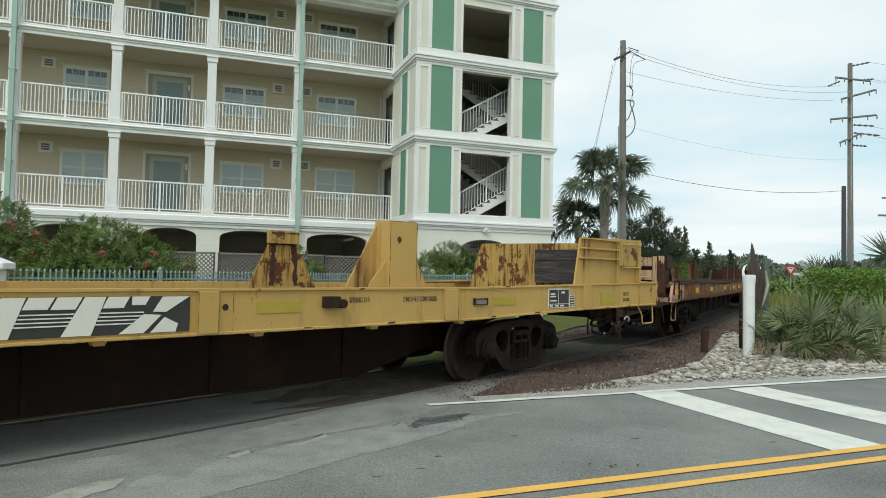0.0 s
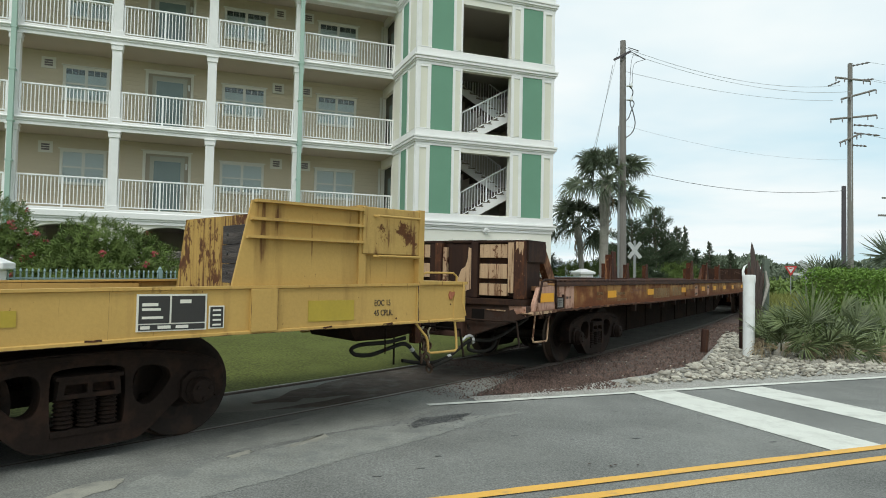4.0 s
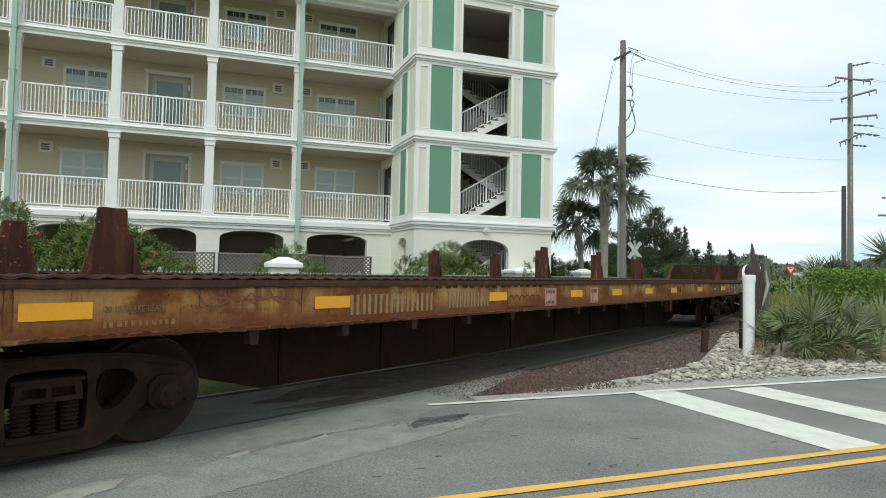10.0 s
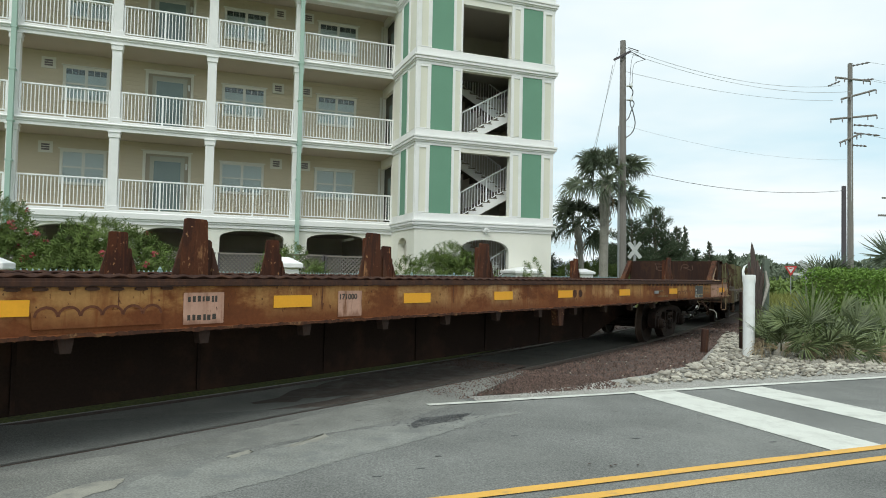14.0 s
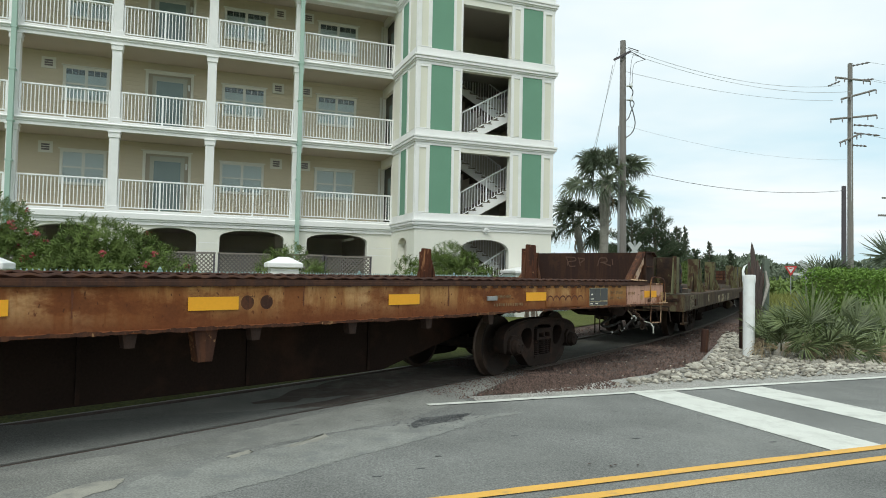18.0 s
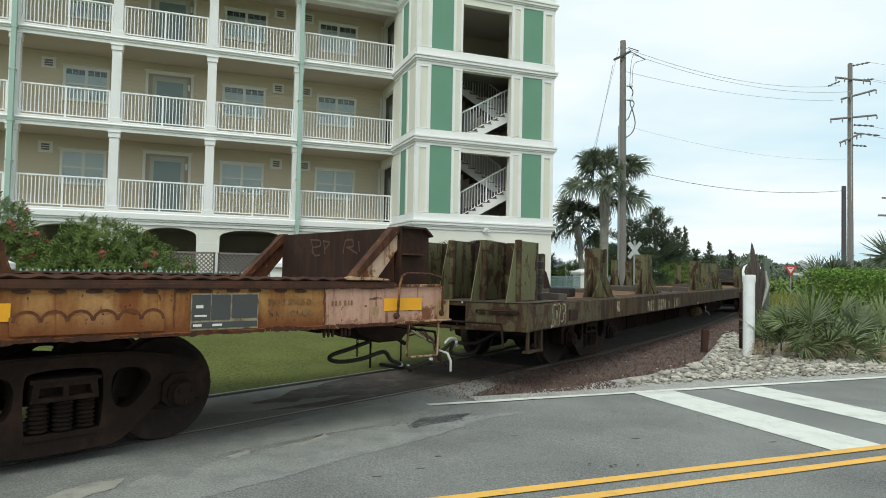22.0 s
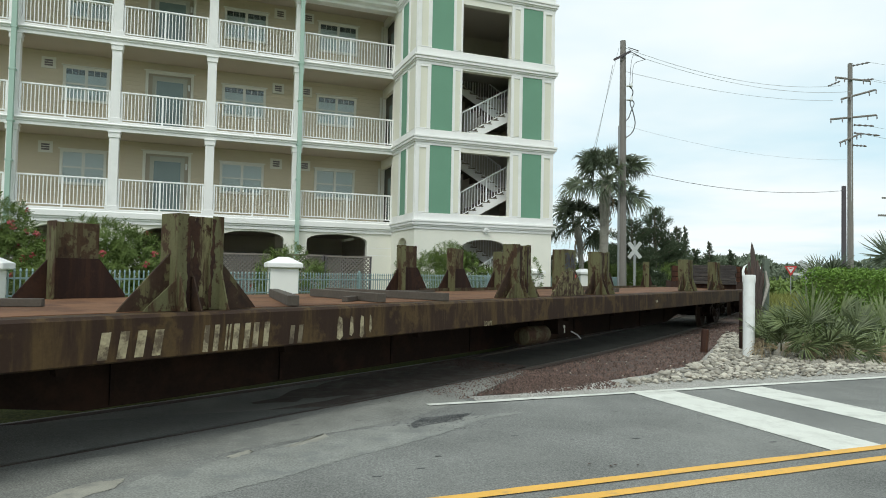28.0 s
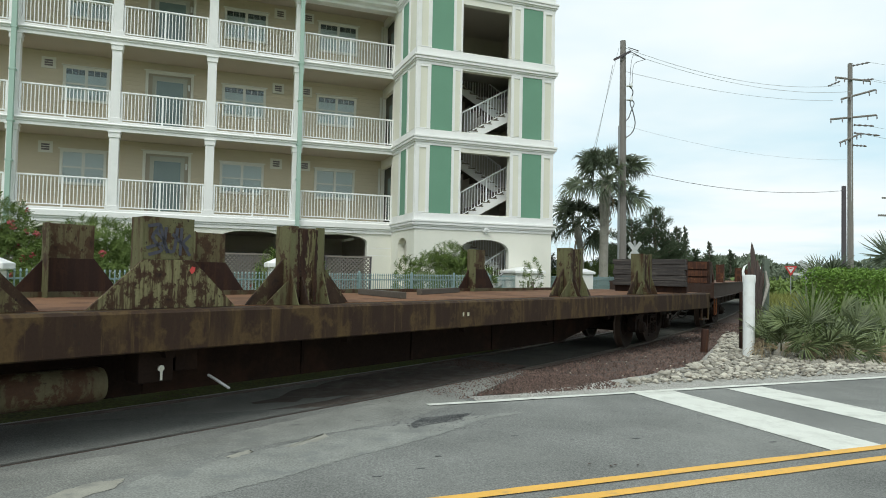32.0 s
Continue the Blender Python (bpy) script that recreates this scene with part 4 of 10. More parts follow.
for lo, hi, base in bands:
    def ring(pr, a, c):
        """The part of a cornice that stands pr metres proud, round the front and both sides."""
        b = Build()
        b.box(TW0 - pr, TF - pr, a, TW1 + pr, TF - 0.001, c)
        b.box(TW0 - pr, TF - 0.001, a, TW0 - 0.001, (-0.11 if a < 11 else -0.5), c)
        b.box(TW1 + 0.001, TF - 0.001, a, TW1 + pr, TBACK, c)
        return b
    h = hi - lo
    for pr, a, c in ((0.035, lo, lo + h * 0.30), (0.075, lo + h * 0.30 + 0.001, lo + h * 0.48), (0.12, lo + h * 0.48 + 0.001, lo + h * 0.78), (0.15, lo + h * 0.78 + 0.001, hi), (0.05, hi + 0.001, base)):
        part("cornice", ring(pr, a, c), TRIM, house, "white stepped cornice band", bevel=0.008)

for z0, z1 in ((3.67, 6.125), (6.71, 9.075), (9.69, 11.755)):
    lo, hi = z0 + 0.03, z1 - 0.10
    y = TF
    for u0, u1 in ((-1.70, -0.85), (2.025, 2.88)):
        part("green_panel", Build().box(u0, y - 0.012, z0, u1, y + 0.01, z1), GREEN, house, "recessed green stucco panel")
    for u0, u1 in ((-2.10, -1.84), (2.99, 3.265)):
        part("cream_panel", Build().box(u0, y - 0.010, lo, u1, y + 0.01, hi), CREAM, house, "cream stucco panel")
    for u0, u1 in ((-0.755, -0.56), (1.66, 1.89)):
        part("cream_panel", Build().box(u0, y - 0.030, lo + 0.03, u1, y + 0.01, hi - 0.03), CREAM, house)
    for u0, u1 in ((TW0 - 0.02, -2.10), (-1.84, -1.70), (-0.85, -0.755), (-0.56, -0.48), (1.54, 1.66), (1.89, 2.025), (2.88, 2.99), (3.265, TW1 + 0.02)):
        part("pilaster_strip", Build().box(u0, y - 0.045, z0 + 0.001, u1, y + 0.008, z1), TRIM, house, bevel=0.006)
    for u0, u1 in ((-2.10, -1.84), (-0.755, -0.56), (1.66, 1.89), (2.99, 3.265)):
        part("pilaster_head", Build().box(u0, y - 0.044, hi, u1, y + 0.008, z1), TRIM, house)
        part("pilaster_foot", Build().box(u0, y - 0.044, z0 + 0.001, u1, y + 0.008, lo), TRIM, house)
    # side face of the tower
    x = TW0
    part("green_panel", Build().box(x - 0.012, -1.85, z0, x + 0.01, -1.10, z1), GREEN, house, "recessed green stucco panel")
    for y0, y1 in ((-2.80, -2.0), (-0.92, -0.10)):
        part("cream_panel", Build().box(x - 0.010, y0, lo, x + 0.01, y1, hi), CREAM, house)
    for y0, y1 in ((TF + 0.01, -2.80), (-2.0, -1.85), (-1.10, -0.92)):
        part("pilaster_strip", Build().box(x - 0.045, y0, z0 + 0.001, x + 0.008, y1, z1), TRIM, house, bevel=0.006)

# scallop shell over the tower's arch
sh = Build()
for k in range(7):
    a = math.pi * (0.08 + 0.84 * k / 6)
    c = Vector((0.57, TF - 0.04, 3.04))
    e = c + Vector((math.cos(a) * 0.125, -0.03, math.sin(a) * 0.19))
    sh.tube([c, (c + e) / 2 + Vector((0, -0.03, 0)), e], [0.02, 0.045, 0.035], 8)
sh.lathe([(0.05, 0), (0.04, 0.05)], 10, Matrix.Translation((0.57, TF - 0.01, 3.03)) @ Matrix.Rotation(math.pi / 2, 4, "X"))
part("shell_ornament", sh, TRIM, house, "white scallop shell ornament", smooth=60)


def flight(u0, z0, u1, z1, y0, y1, n):
    """A stair flight from (u0, z0) to (u1, z1) between depths y0 and y1, with its railing on the near side."""
    sg = 1 if u1 > u0 else -1
    run, rise = (u1 - u0) / n, (z1 - z0) / n
    st = Build()
    saw = [(u0, z0 - 0.24)]
    for k in range(n):
        saw += [(u0 + run * k, z0 + rise * k - 0.04), (u0 + run * k, z0 + rise * (k + 1) - 0.042)]
    st.prism(saw + [(u1, z1 - 0.042), (u1, z1 - 0.30)], "y", y0, y0 + 0.05)
    s = part("stair_flight", st, TRIM, house, "white stair stringer with dark treads")
    for k in range(n):
        a, c = u0 + run * k, u0 + run * (k + 1)
        part("tread", Build().box(*sorted((a, c))[:1], y0 - 0.01, z0 + rise * (k + 1) - 0.04, sorted((a, c))[1] + 0.02, y1, z0 + rise * (k + 1)), STAIRTREAD, s)
        part("riser", Build().box(a - 0.012, y0 + 0.051, z0 + rise * k - 0.16, a + 0.012, y1, z0 + rise * (k + 1) - 0.041), STAIRTREAD, s)
    for y in (y0 + 0.03,):
        top = Build().tube([(u0, y, z0 + 1.0), (u1, y, z1 + 1.0)], 0.03, 8)
        r = part("stair_railing", top, RAILING, house, "white metal stair railing", smooth=50)
        part("lower_rail", Build().tube([(u0, y, z0 + 0.12), (u1, y, z1 + 0.12)], 0.02, 6), RAILING, r)
        m = int(abs(u1 - u0) / 0.115)
        for k in range(m + 1):
            t = k / m
            part("baluster", bal_me, RAILING, r, m=Matrix.Translation((u0 + (u1 - u0) * t, y, z0 + (z1 - z0) * t + 0.1)))
        part("newel", Build().box((u0 + u1) / 2 - 0.025, y - 0.025, (z0 + z1) / 2, (u0 + u1) / 2 + 0.025, y + 0.025, (z0 + z1) / 2 + 1.02), RAILING, r)


for z0, z1 in ((0.1, 3.42), (3.42, 6.47), (6.47, 9.52)):
    zm = (z0 + z1) / 2
    n = 9 if z0 > 1 else 10
    flight(-0.42, z0, 2.20, zm, -2.25, -1.10, n)
    flight(2.20, zm, -0.42, z1, -0.75, 0.45, n)
    part("landing", Build().box(2.20, TF + T, zm - 0.18, TW1 - T - 0.03, 1.19, zm), CONCRETE, house)
    part("landing", Build().box(TW0 + T + 0.03, TF + T, z1 - 0.2, -0.42, 1.19, z1), CONCRETE, house)
part("stair_ceiling", Build().box(TW0 + T + 0.03, TF + T, 11.9, TW1 - T - 0.03, 1.19, 12.0), DARKIN, house)
part("landing", Build().box(-0.42, TF + T, 9.32, TW1 - T - 0.03, 1.19, 9.52), CONCRETE, house)

# ---- the train: car space has x along the car (away from the viewer's left), y away from the viewer, z up from the rail ----
def words(body, size, x, z, y, material, parent, wide=0.8, label="", bold=0.0, face=-1):
    """Flat lettering on a side that faces the viewer."""
    cu = bpy.data.curves.new("lettering", "FONT")
    cu.body, cu.size, cu.extrude, cu.offset = body, size, 0.0015, bold
    tmp = bpy.data.objects.new("lettering", cu)
    me = bpy.data.meshes.new_from_object(tmp)
    bpy.data.objects.remove(tmp)
    me.materials.clear()
    me.materials.append(material)
    return part("lettering", me, material, parent, label, m=Matrix.Translation((x, y, z)) @ Matrix.Rotation(math.pi / 2, 4, "X") @ Matrix.Diagonal((wide, 1, 1, 1)))


def bars(rnd, x0, x1, z0, z1, y, material, parent, label, w=0.05, gap=0.03, name="faded_mark"):
    """A row of plain upright bars that stand for writing that cannot be read."""
    x = x0
    while x < x1 - w * 0.5:
        ww = w * rnd.uniform(0.6, 1.3)
        b = Build().box(x, y - 0.002, z0 + rnd.uniform(0, 0.15) * (z1 - z0), min(x + ww, x1), y + 0.001, z1 - rnd.uniform(0, 0.12) * (z1 - z0))
        part(name, b, material, parent, label)
        x += ww + gap * rnd.uniform(0.7, 1.6)


def letter_bars(car, xs, w, z0, z1, y, material=None, lean=0.0):
    """Large faded writing as plain bars: two slanted uprights for each character."""
    for k, x in enumerate(xs):
        b = Build()
        t = 0.33 * w
        for x0 in (x, x + w - t):
            b.prism([(x0, z0), (x0 + t, z0), (x0 + t + lean, z1), (x0 + lean, z1)], "y", y - 0.002, y + 0.001)
        part("faded_lettering", b, material or STENCIL_GREY, car, "large faded writing reduced to bars")


def scrawl(points, y, r, material, parent, label="scrawled graffiti line", axis="y"):
    """Sprayed strokes, each one strip: a row of (x, z) points on the plane y (or (y, z) points on the plane x)."""
    for row in points:
        path = []
        for i in range(len(row) - 1):
            for k in range(4):
                t = k / 4
                path.append((row[i][0] + (row[i + 1][0] - row[i][0]) * t, row[i][1] + (row[i + 1][1] - row[i][1]) * t))
        path.append(row[-1])
        sm = [path[0]] + [tuple((path[i - 1][j] + path[i][j] * 2 + path[i + 1][j]) / 4 for j in (0, 1)) for i in range(1, len(path) - 1)] + [path[-1]]
        b, n = Build(), len(sm)
        for i in range(n):
            d = Vector(sm[min(i + 1, n - 1)]) - Vector(sm[max(i - 1, 0)])
            o = Vector((-d.y, d.x)).normalized() * r
            for p in (Vector(sm[i]) - o, Vector(sm[i]) + o):
                b.v.append((p.x, y, p.y) if axis == "y" else (y, p.x, p.y))
        b.f = [(2 * i, 2 * i + 2, 2 * i + 3, 2 * i + 1) for i in range(n - 1)]
        part("graffiti", b, material, parent, label)



def rounded(pts, n=3):
    """Corner cutting of an outline."""
    for _ in range(n):
        out = []
        for i, p in enumerate(pts):
            q = pts[(i + 1) % len(pts)]
            out += [(p[0] * 0.75 + q[0] * 0.25, p[1] * 0.75 + q[1] * 0.25), (p[0] * 0.25 + q[0] * 0.75, p[1] * 0.25 + q[1] * 0.75)]
        pts = out
    return pts


# meshes of the trucks, shared by all cars
AXLE, WR = 0.905, 0.450


def truck_meshes():
    out = {}
    half = [(0.28, 0.845), (0.62, 0.825), (1.02, 0.745), (1.165, 0.64), (1.165, 0.38), (1.075, 0.35), (1.06, 0.56), (0.78, 0.56), (0.765, 0.40), (0.68, 0.35), (0.46, 0.135), (0.32, 0.095)]
    outer = rounded(half + [(-x, z) for x, z in half[::-1]], 2)
    hole = rounded([(0.345, 0.43), (0.345, 0.70), (0.57, 0.705), (0.68, 0.62), (0.62, 0.50), (0.47, 0.36)], 2)
    win = rounded([(-0.25, 0.245), (0.25, 0.245), (0.275, 0.30), (0.285, 0.66), (0.24, 0.735), (-0.24, 0.735), (-0.285, 0.66), (-0.275, 0.30)], 2)
    b = plate(outer, [hole, [(-x, z) for x, z in hole], win], "y", -0.085, 0.085)
    # a thin lip along the top chord and the tension member of the casting
    top = rounded([(-1.04, 0.72), (-0.62, 0.80), (-0.28, 0.83), (0.28, 0.83), (0.62, 0.80), (1.04, 0.72), (1.02, 0.68), (0.60, 0.765), (0.28, 0.79), (-0.28, 0.79), (-0.60, 0.765), (-1.02, 0.68)], 1)
    b.prism(top, "y", -0.105, 0.105)
    b.box(-0.27, -0.10, 0.215, 0.27, 0.10, 0.262)
    for sx in (-AXLE, AXLE):
        b.prism(rounded([(sx - 0.165, 0.33), (sx + 0.165, 0.33), (sx + 0.15, 0.62), (sx - 0.15, 0.62)], 1), "y", -0.125, 0.10)
        b.lathe([(0.125, 0.0), (0.125, 0.03), (0.108, 0.05), (0.104, 0.085), (0.075, 0.10), (0.03, 0.105)], 12, Matrix.Translation((sx, -0.12, WR)) @ Matrix.Rotation(math.pi / 2, 4, "X"))
        for k in range(3):
            a = 2 * math.pi * k / 3 + 0.5
            b.lathe([(0.02, 0), (0.018, 0.025)], 6, Matrix.Translation((sx + 0.062 * math.cos(a), -0.212, WR + 0.062 * math.sin(a))) @ Matrix.Rotation(math.pi / 2, 4, "X"))
    out["side"] = b.mesh("side_frame", 35)
    sp = Build()
    for cx, cy in ((-0.165, -0.03), (0.0, -0.05), (0.165, -0.03), (-0.09, 0.07), (0.09, 0.07)):
        prof = []
        for k in range(15):
            prof.append((0.078 if k % 2 else 0.056, 0.265 + 0.0165 * k))
        sp.lathe(prof, 12, Matrix.Translation((cx, cy, 0)))
    out["spring"] = sp.mesh("spring", 50)
    bo = Build()
    bo.box(-0.22, -1.02, 0.50, 0.22, 1.02, 0.66)
    bo.box(-0.24, 0.90, 0.50, 0.24, 1.10, 0.66)
    # the bolster's near end is cored out in two pockets under a ledge
    pk = [(0.02, 0.535), (0.19, 0.535), (0.175, 0.61), (0.02, 0.61)]
    be = plate([(-0.24, 0.50), (0.24, 0.50), (0.225, 0.645), (-0.225, 0.645)], [pk, [(-x, z) for x, z in pk]], "y", -1.115, -1.03)
    bo.add(be.v, be.f)
    bo.box(-0.25, -1.13, 0.645, 0.25, -0.95, 0.675)
    bo.lathe([(0.30, 0.66), (0.30, 0.74)], 20)
    bo.box(-0.66, -0.95, 0.32, -0.52, 0.95, 0.42).box(0.52, -0.95, 0.32, 0.66, 0.95, 0.42)
    bo.box(-0.06, -0.2, 0.34, 0.06, 0.2, 0.50)
    out["bolster"] = bo.mesh("truck", 35)
    wh = Build()
    turn = Matrix.Rotation(math.pi / 2, 4, "X")
    wh.lathe([(0.085, -1.0), (0.085, 1.0)], 14, turn)
    for sgn in (1, -1):
        prof = [(0.09, -0.10), (0.13, -0.10), (0.145, -0.05), (0.20, -0.015), (0.32, -0.03), (0.39, -0.06), (0.418, -0.075), (WR - 0.002, -0.075), (WR, 0.03), (WR + 0.025, 0.045), (WR + 0.026, 0.062), (0.425, 0.068), (0.385, 0.03), (0.20, 0.03), (0.12, 0.06), (0.09, 0.06)]
        wh.lathe(prof if sgn > 0 else [(r, -z) for r, z in prof][::-1], 40, Matrix.Translation((0, -0.745 * sgn, 0)) @ Matrix.Rotation(-math.pi / 2, 4, "X"))
    out["wheel"] = wh.mesh("wheelset", 35)
    me = out["wheel"]
    me.materials.append(WHEEL)
    me.materials.append(TREAD)
    for p in me.polygons:
        c = p.center
        if math.hypot(c.x, c.z) > 0.434 and abs(c.y) > 0.5:
            p.material_index = 1
    return out


TM = truck_meshes()
MOVES = []      # what the train's parts do, keyed at the end of the file


def add_truck(car, x, sc_off, half):
    """A two-axle truck under a car at x, with its own turn and its rolling wheelsets."""
    t = part("truck", TM["bolster"], TRUCK, car, "grimy two-axle freight truck", m=Matrix.Translation((x, 0, 0)))
    for sy in (-1, 1):
        m = Matrix.Translation((0, sy * 1.0, 0)) @ (Matrix.Identity(4) if sy < 0 else Matrix.Rotation(math.pi, 4, "Z"))
        part("side_frame", TM["side"], TRUCK, t, "dark cast steel side frame", m=m, bevel=0.014)
        part("spring_nest", TM["spring"], TRUCK, t, m=m)
    for sx in (-AXLE, AXLE):
        w = part("wheelset", TM["wheel"], WHEEL, t, "rusty steel wheelset with bright rims", m=Matrix.Translation((sx, 0, WR)))
        MOVES.append(("wheel", w, sx))
    MOVES.append(("truck", t, x, sc_off, half))
    return t


def stake(car, x, side, w, h0, h1, flare, material, label, rib=True, depth=0.22, chamfer=0.0):
    """An upright steel stake with flared gussets at its foot, on the deck beside the car's edge."""
    y0 = side * 1.30
    b = Build()
    cut = max(chamfer, 0.004)
    b.prism([(x - w / 2 + cut, h1), (x + w / 2 - cut * 0.8, h1 - cut * 0.1), (x + w / 2, h1 - cut), (x + w / 2, h0), (x - w / 2, h0), (x - w / 2, h1 - cut * 1.6)], "y", y0 - 0.012, y0 + 0.012)
    b.box(x - w / 2, y0, h0, x - w / 2 + 0.018, y0 - side * depth, h1 - 0.01 - cut * 1.6)
    b.box(x + w / 2 - 0.018, y0, h0, x + w / 2, y0 - side * depth, h1 - 0.02 - cut)
    st = part("stake", b, material, car, label, bevel=0.004)
    for sg in (-1, 1):
        e = x + sg * w / 2
        g1 = Build()
        g1.prism([(e, h0), (e + sg * flare, h0), (e + sg * flare * 0.9, h0 + 0.03), (e, h0 + 0.55 * (h1 - h0))], "y", y0 - 0.008 + side * 0.004, y0 + 0.008 + side * 0.004)
        part("gusset", g1, material, st)
    if rib:
        for k in (-0.28, 0.0, 0.28):
            r = Build()
            r.prism([(y0, h0), (y0 + side * 0.13, h0), (y0, h0 + 0.34)], "x", x + k * w - 0.008, x + k * w + 0.008)
            part("rib", r, material, st)
    return st


def column_stake(car, x, label, w=0.47, h0=1.15, h1=2.005):
    """A boxed column: a rusty core with two olive cover plates, wide gussets along the car and ribs on the outer side."""
    st = part("stake", Build().box(x + 0.10, -1.312, h0, x + w - 0.11, -1.08, h1 - 0.015), SPOTTED, car, label, bevel=0.006)
    part("cover_plate", Build().prism([(x, h0), (x + 0.115, h0), (x + 0.12, h0 + 0.3), (x + 0.108, h1), (x, h1)], "y", -1.345, -1.313), OLIVE, st, "olive cover plate", bevel=0.003)
    part("cover_plate", Build().box(x, -1.312, h0, x + 0.012, -1.08, h1), OLIVE, st, "olive cover plate", bevel=0.003)
    part("cover_plate", Build().prism([(x + w - 0.13, h0), (x + w, h0), (x + w, h1), (x + w - 0.105, h1), (x + w - 0.125, h1 - 0.22), (x + w - 0.15, h1 - 0.42)], "y", -1.342, -1.313), OLIVE, st, "olive cover plate with torn rusty edge", bevel=0.003)
    part("cover_plate", Build().box(x + w - 0.012, -1.312, h0, x + w, -1.06, h1 - 0.004), OLIVE, st, "olive cover plate", bevel=0.003)
    for k, (a, c, ww) in enumerate(((x + 0.115, x + 0.11, 0.05), (x + w - 0.125, x + w - 0.115, 0.06), (x + 0.20, x + 0.21, 0.10))):
        rust_edge(st, (a, h0 + 0.02), (c, h1 - 0.03), ww, -1.3465 if k < 2 else -1.3135, 600 + k + int(abs(x) * 10), BROWN, 0.9, (0.4, 1.4))
    for sg, e in ((-1, x), (1, x + w)):
        part("gusset", Build().prism([(e, h0), (e + sg * 0.46, h0), (e + sg * 0.42, h0 + 0.05), (e, h0 + 0.50)], "y", -1.235, -1.215), OLIVE_BAD, st, "rust eaten gusset")
    part("gusset", Build().prism([(x, h0), (x - 0.29, h0), (x - 0.27, h0 + 0.03), (x, h0 + 0.27)], "y", -1.345, -1.33), OLIVE, st, "small olive gusset")
    part("gusset", Build().prism([(x + w, h0), (x + w + 0.34, h0), (x + w + 0.31, h0 + 0.04), (x + w, h0 + 0.36)], "y", -1.33, -1.315), OLIVE_BAD, st, "rust eaten gusset")
    for k, (a, hh) in enumerate(((x + 0.02, 0.34), (x + 0.16, 0.30), (x + w - 0.03, 0.36))):
        part("rib", Build().prism([(-1.30, h0), (-1.49, h0), (-1.47, h0 + 0.03), (-1.35, h0 + hh), (-1.30, h0 + hh)], "x", a, a + 0.014), OLIVE_BAD if k == 1 else OLIVE, st)
    return st


def far_stake(car, x, w=0.56, h0=1.15, h1=2.02):
    """A wide plate on the far edge with an olive flange and a brown trapezoid foot."""
    st = part("stake", Build().box(x - w / 2, 1.28, h0, x + w / 2, 1.305, h1), OLIVE_RIB, car, "broad rusty steel stake with a brown flared foot", bevel=0.004)
    part("flange", Build().box(x - w / 2 - 0.012, 1.08, h0, x - w / 2 - 0.001, 1.30, h1), OLIVE, st, "olive flange")
    part("foot_plate", Build().prism([(x - w / 2 + 0.005, h0 + 0.46), (x + w / 2, h0 + 0.46), (x + w / 2 + 0.32, h0 + 0.04), (x + w / 2 + 0.32, h0), (x - w / 2 - 0.34, h0), (x - w / 2 - 0.34, h0 + 0.04)], "y", 1.255, 1.275), BROWN, st, "dark brown flared foot plate", bevel=0.003)
    return st


def loft(rows, seg=28, power=7.0):
    """A casting swept along x through rounded sections (x, y0, y1, z0, z1)."""
    b = Build()
    for x, y0, y1, z0, z1 in rows:
        for k in range(seg):
            a = 2 * math.pi * (k + 0.5) / seg
            c, s = math.cos(a), math.sin(a)
            b.v.append((x, (y0 + y1) / 2 + (y1 - y0) / 2 * math.copysign(abs(c) ** (2 / power), c), (z0 + z1) / 2 + (z1 - z0) / 2 * math.copysign(abs(s) ** (2 / power), s)))
    for i in range(len(rows) - 1):
        for k in range(seg):
            b.f.append((i * seg + k, i * seg + (k + 1) % seg, (i + 1) * seg + (k + 1) % seg, (i + 1) * seg + k))
    b.f += [tuple(range(seg - 1, -1, -1)), tuple((len(rows) - 1) * seg + k for k in range(seg))]
    if rows[-1][0] < rows[0][0]:
        b.f = [f[::-1] for f in b.f]
    return b


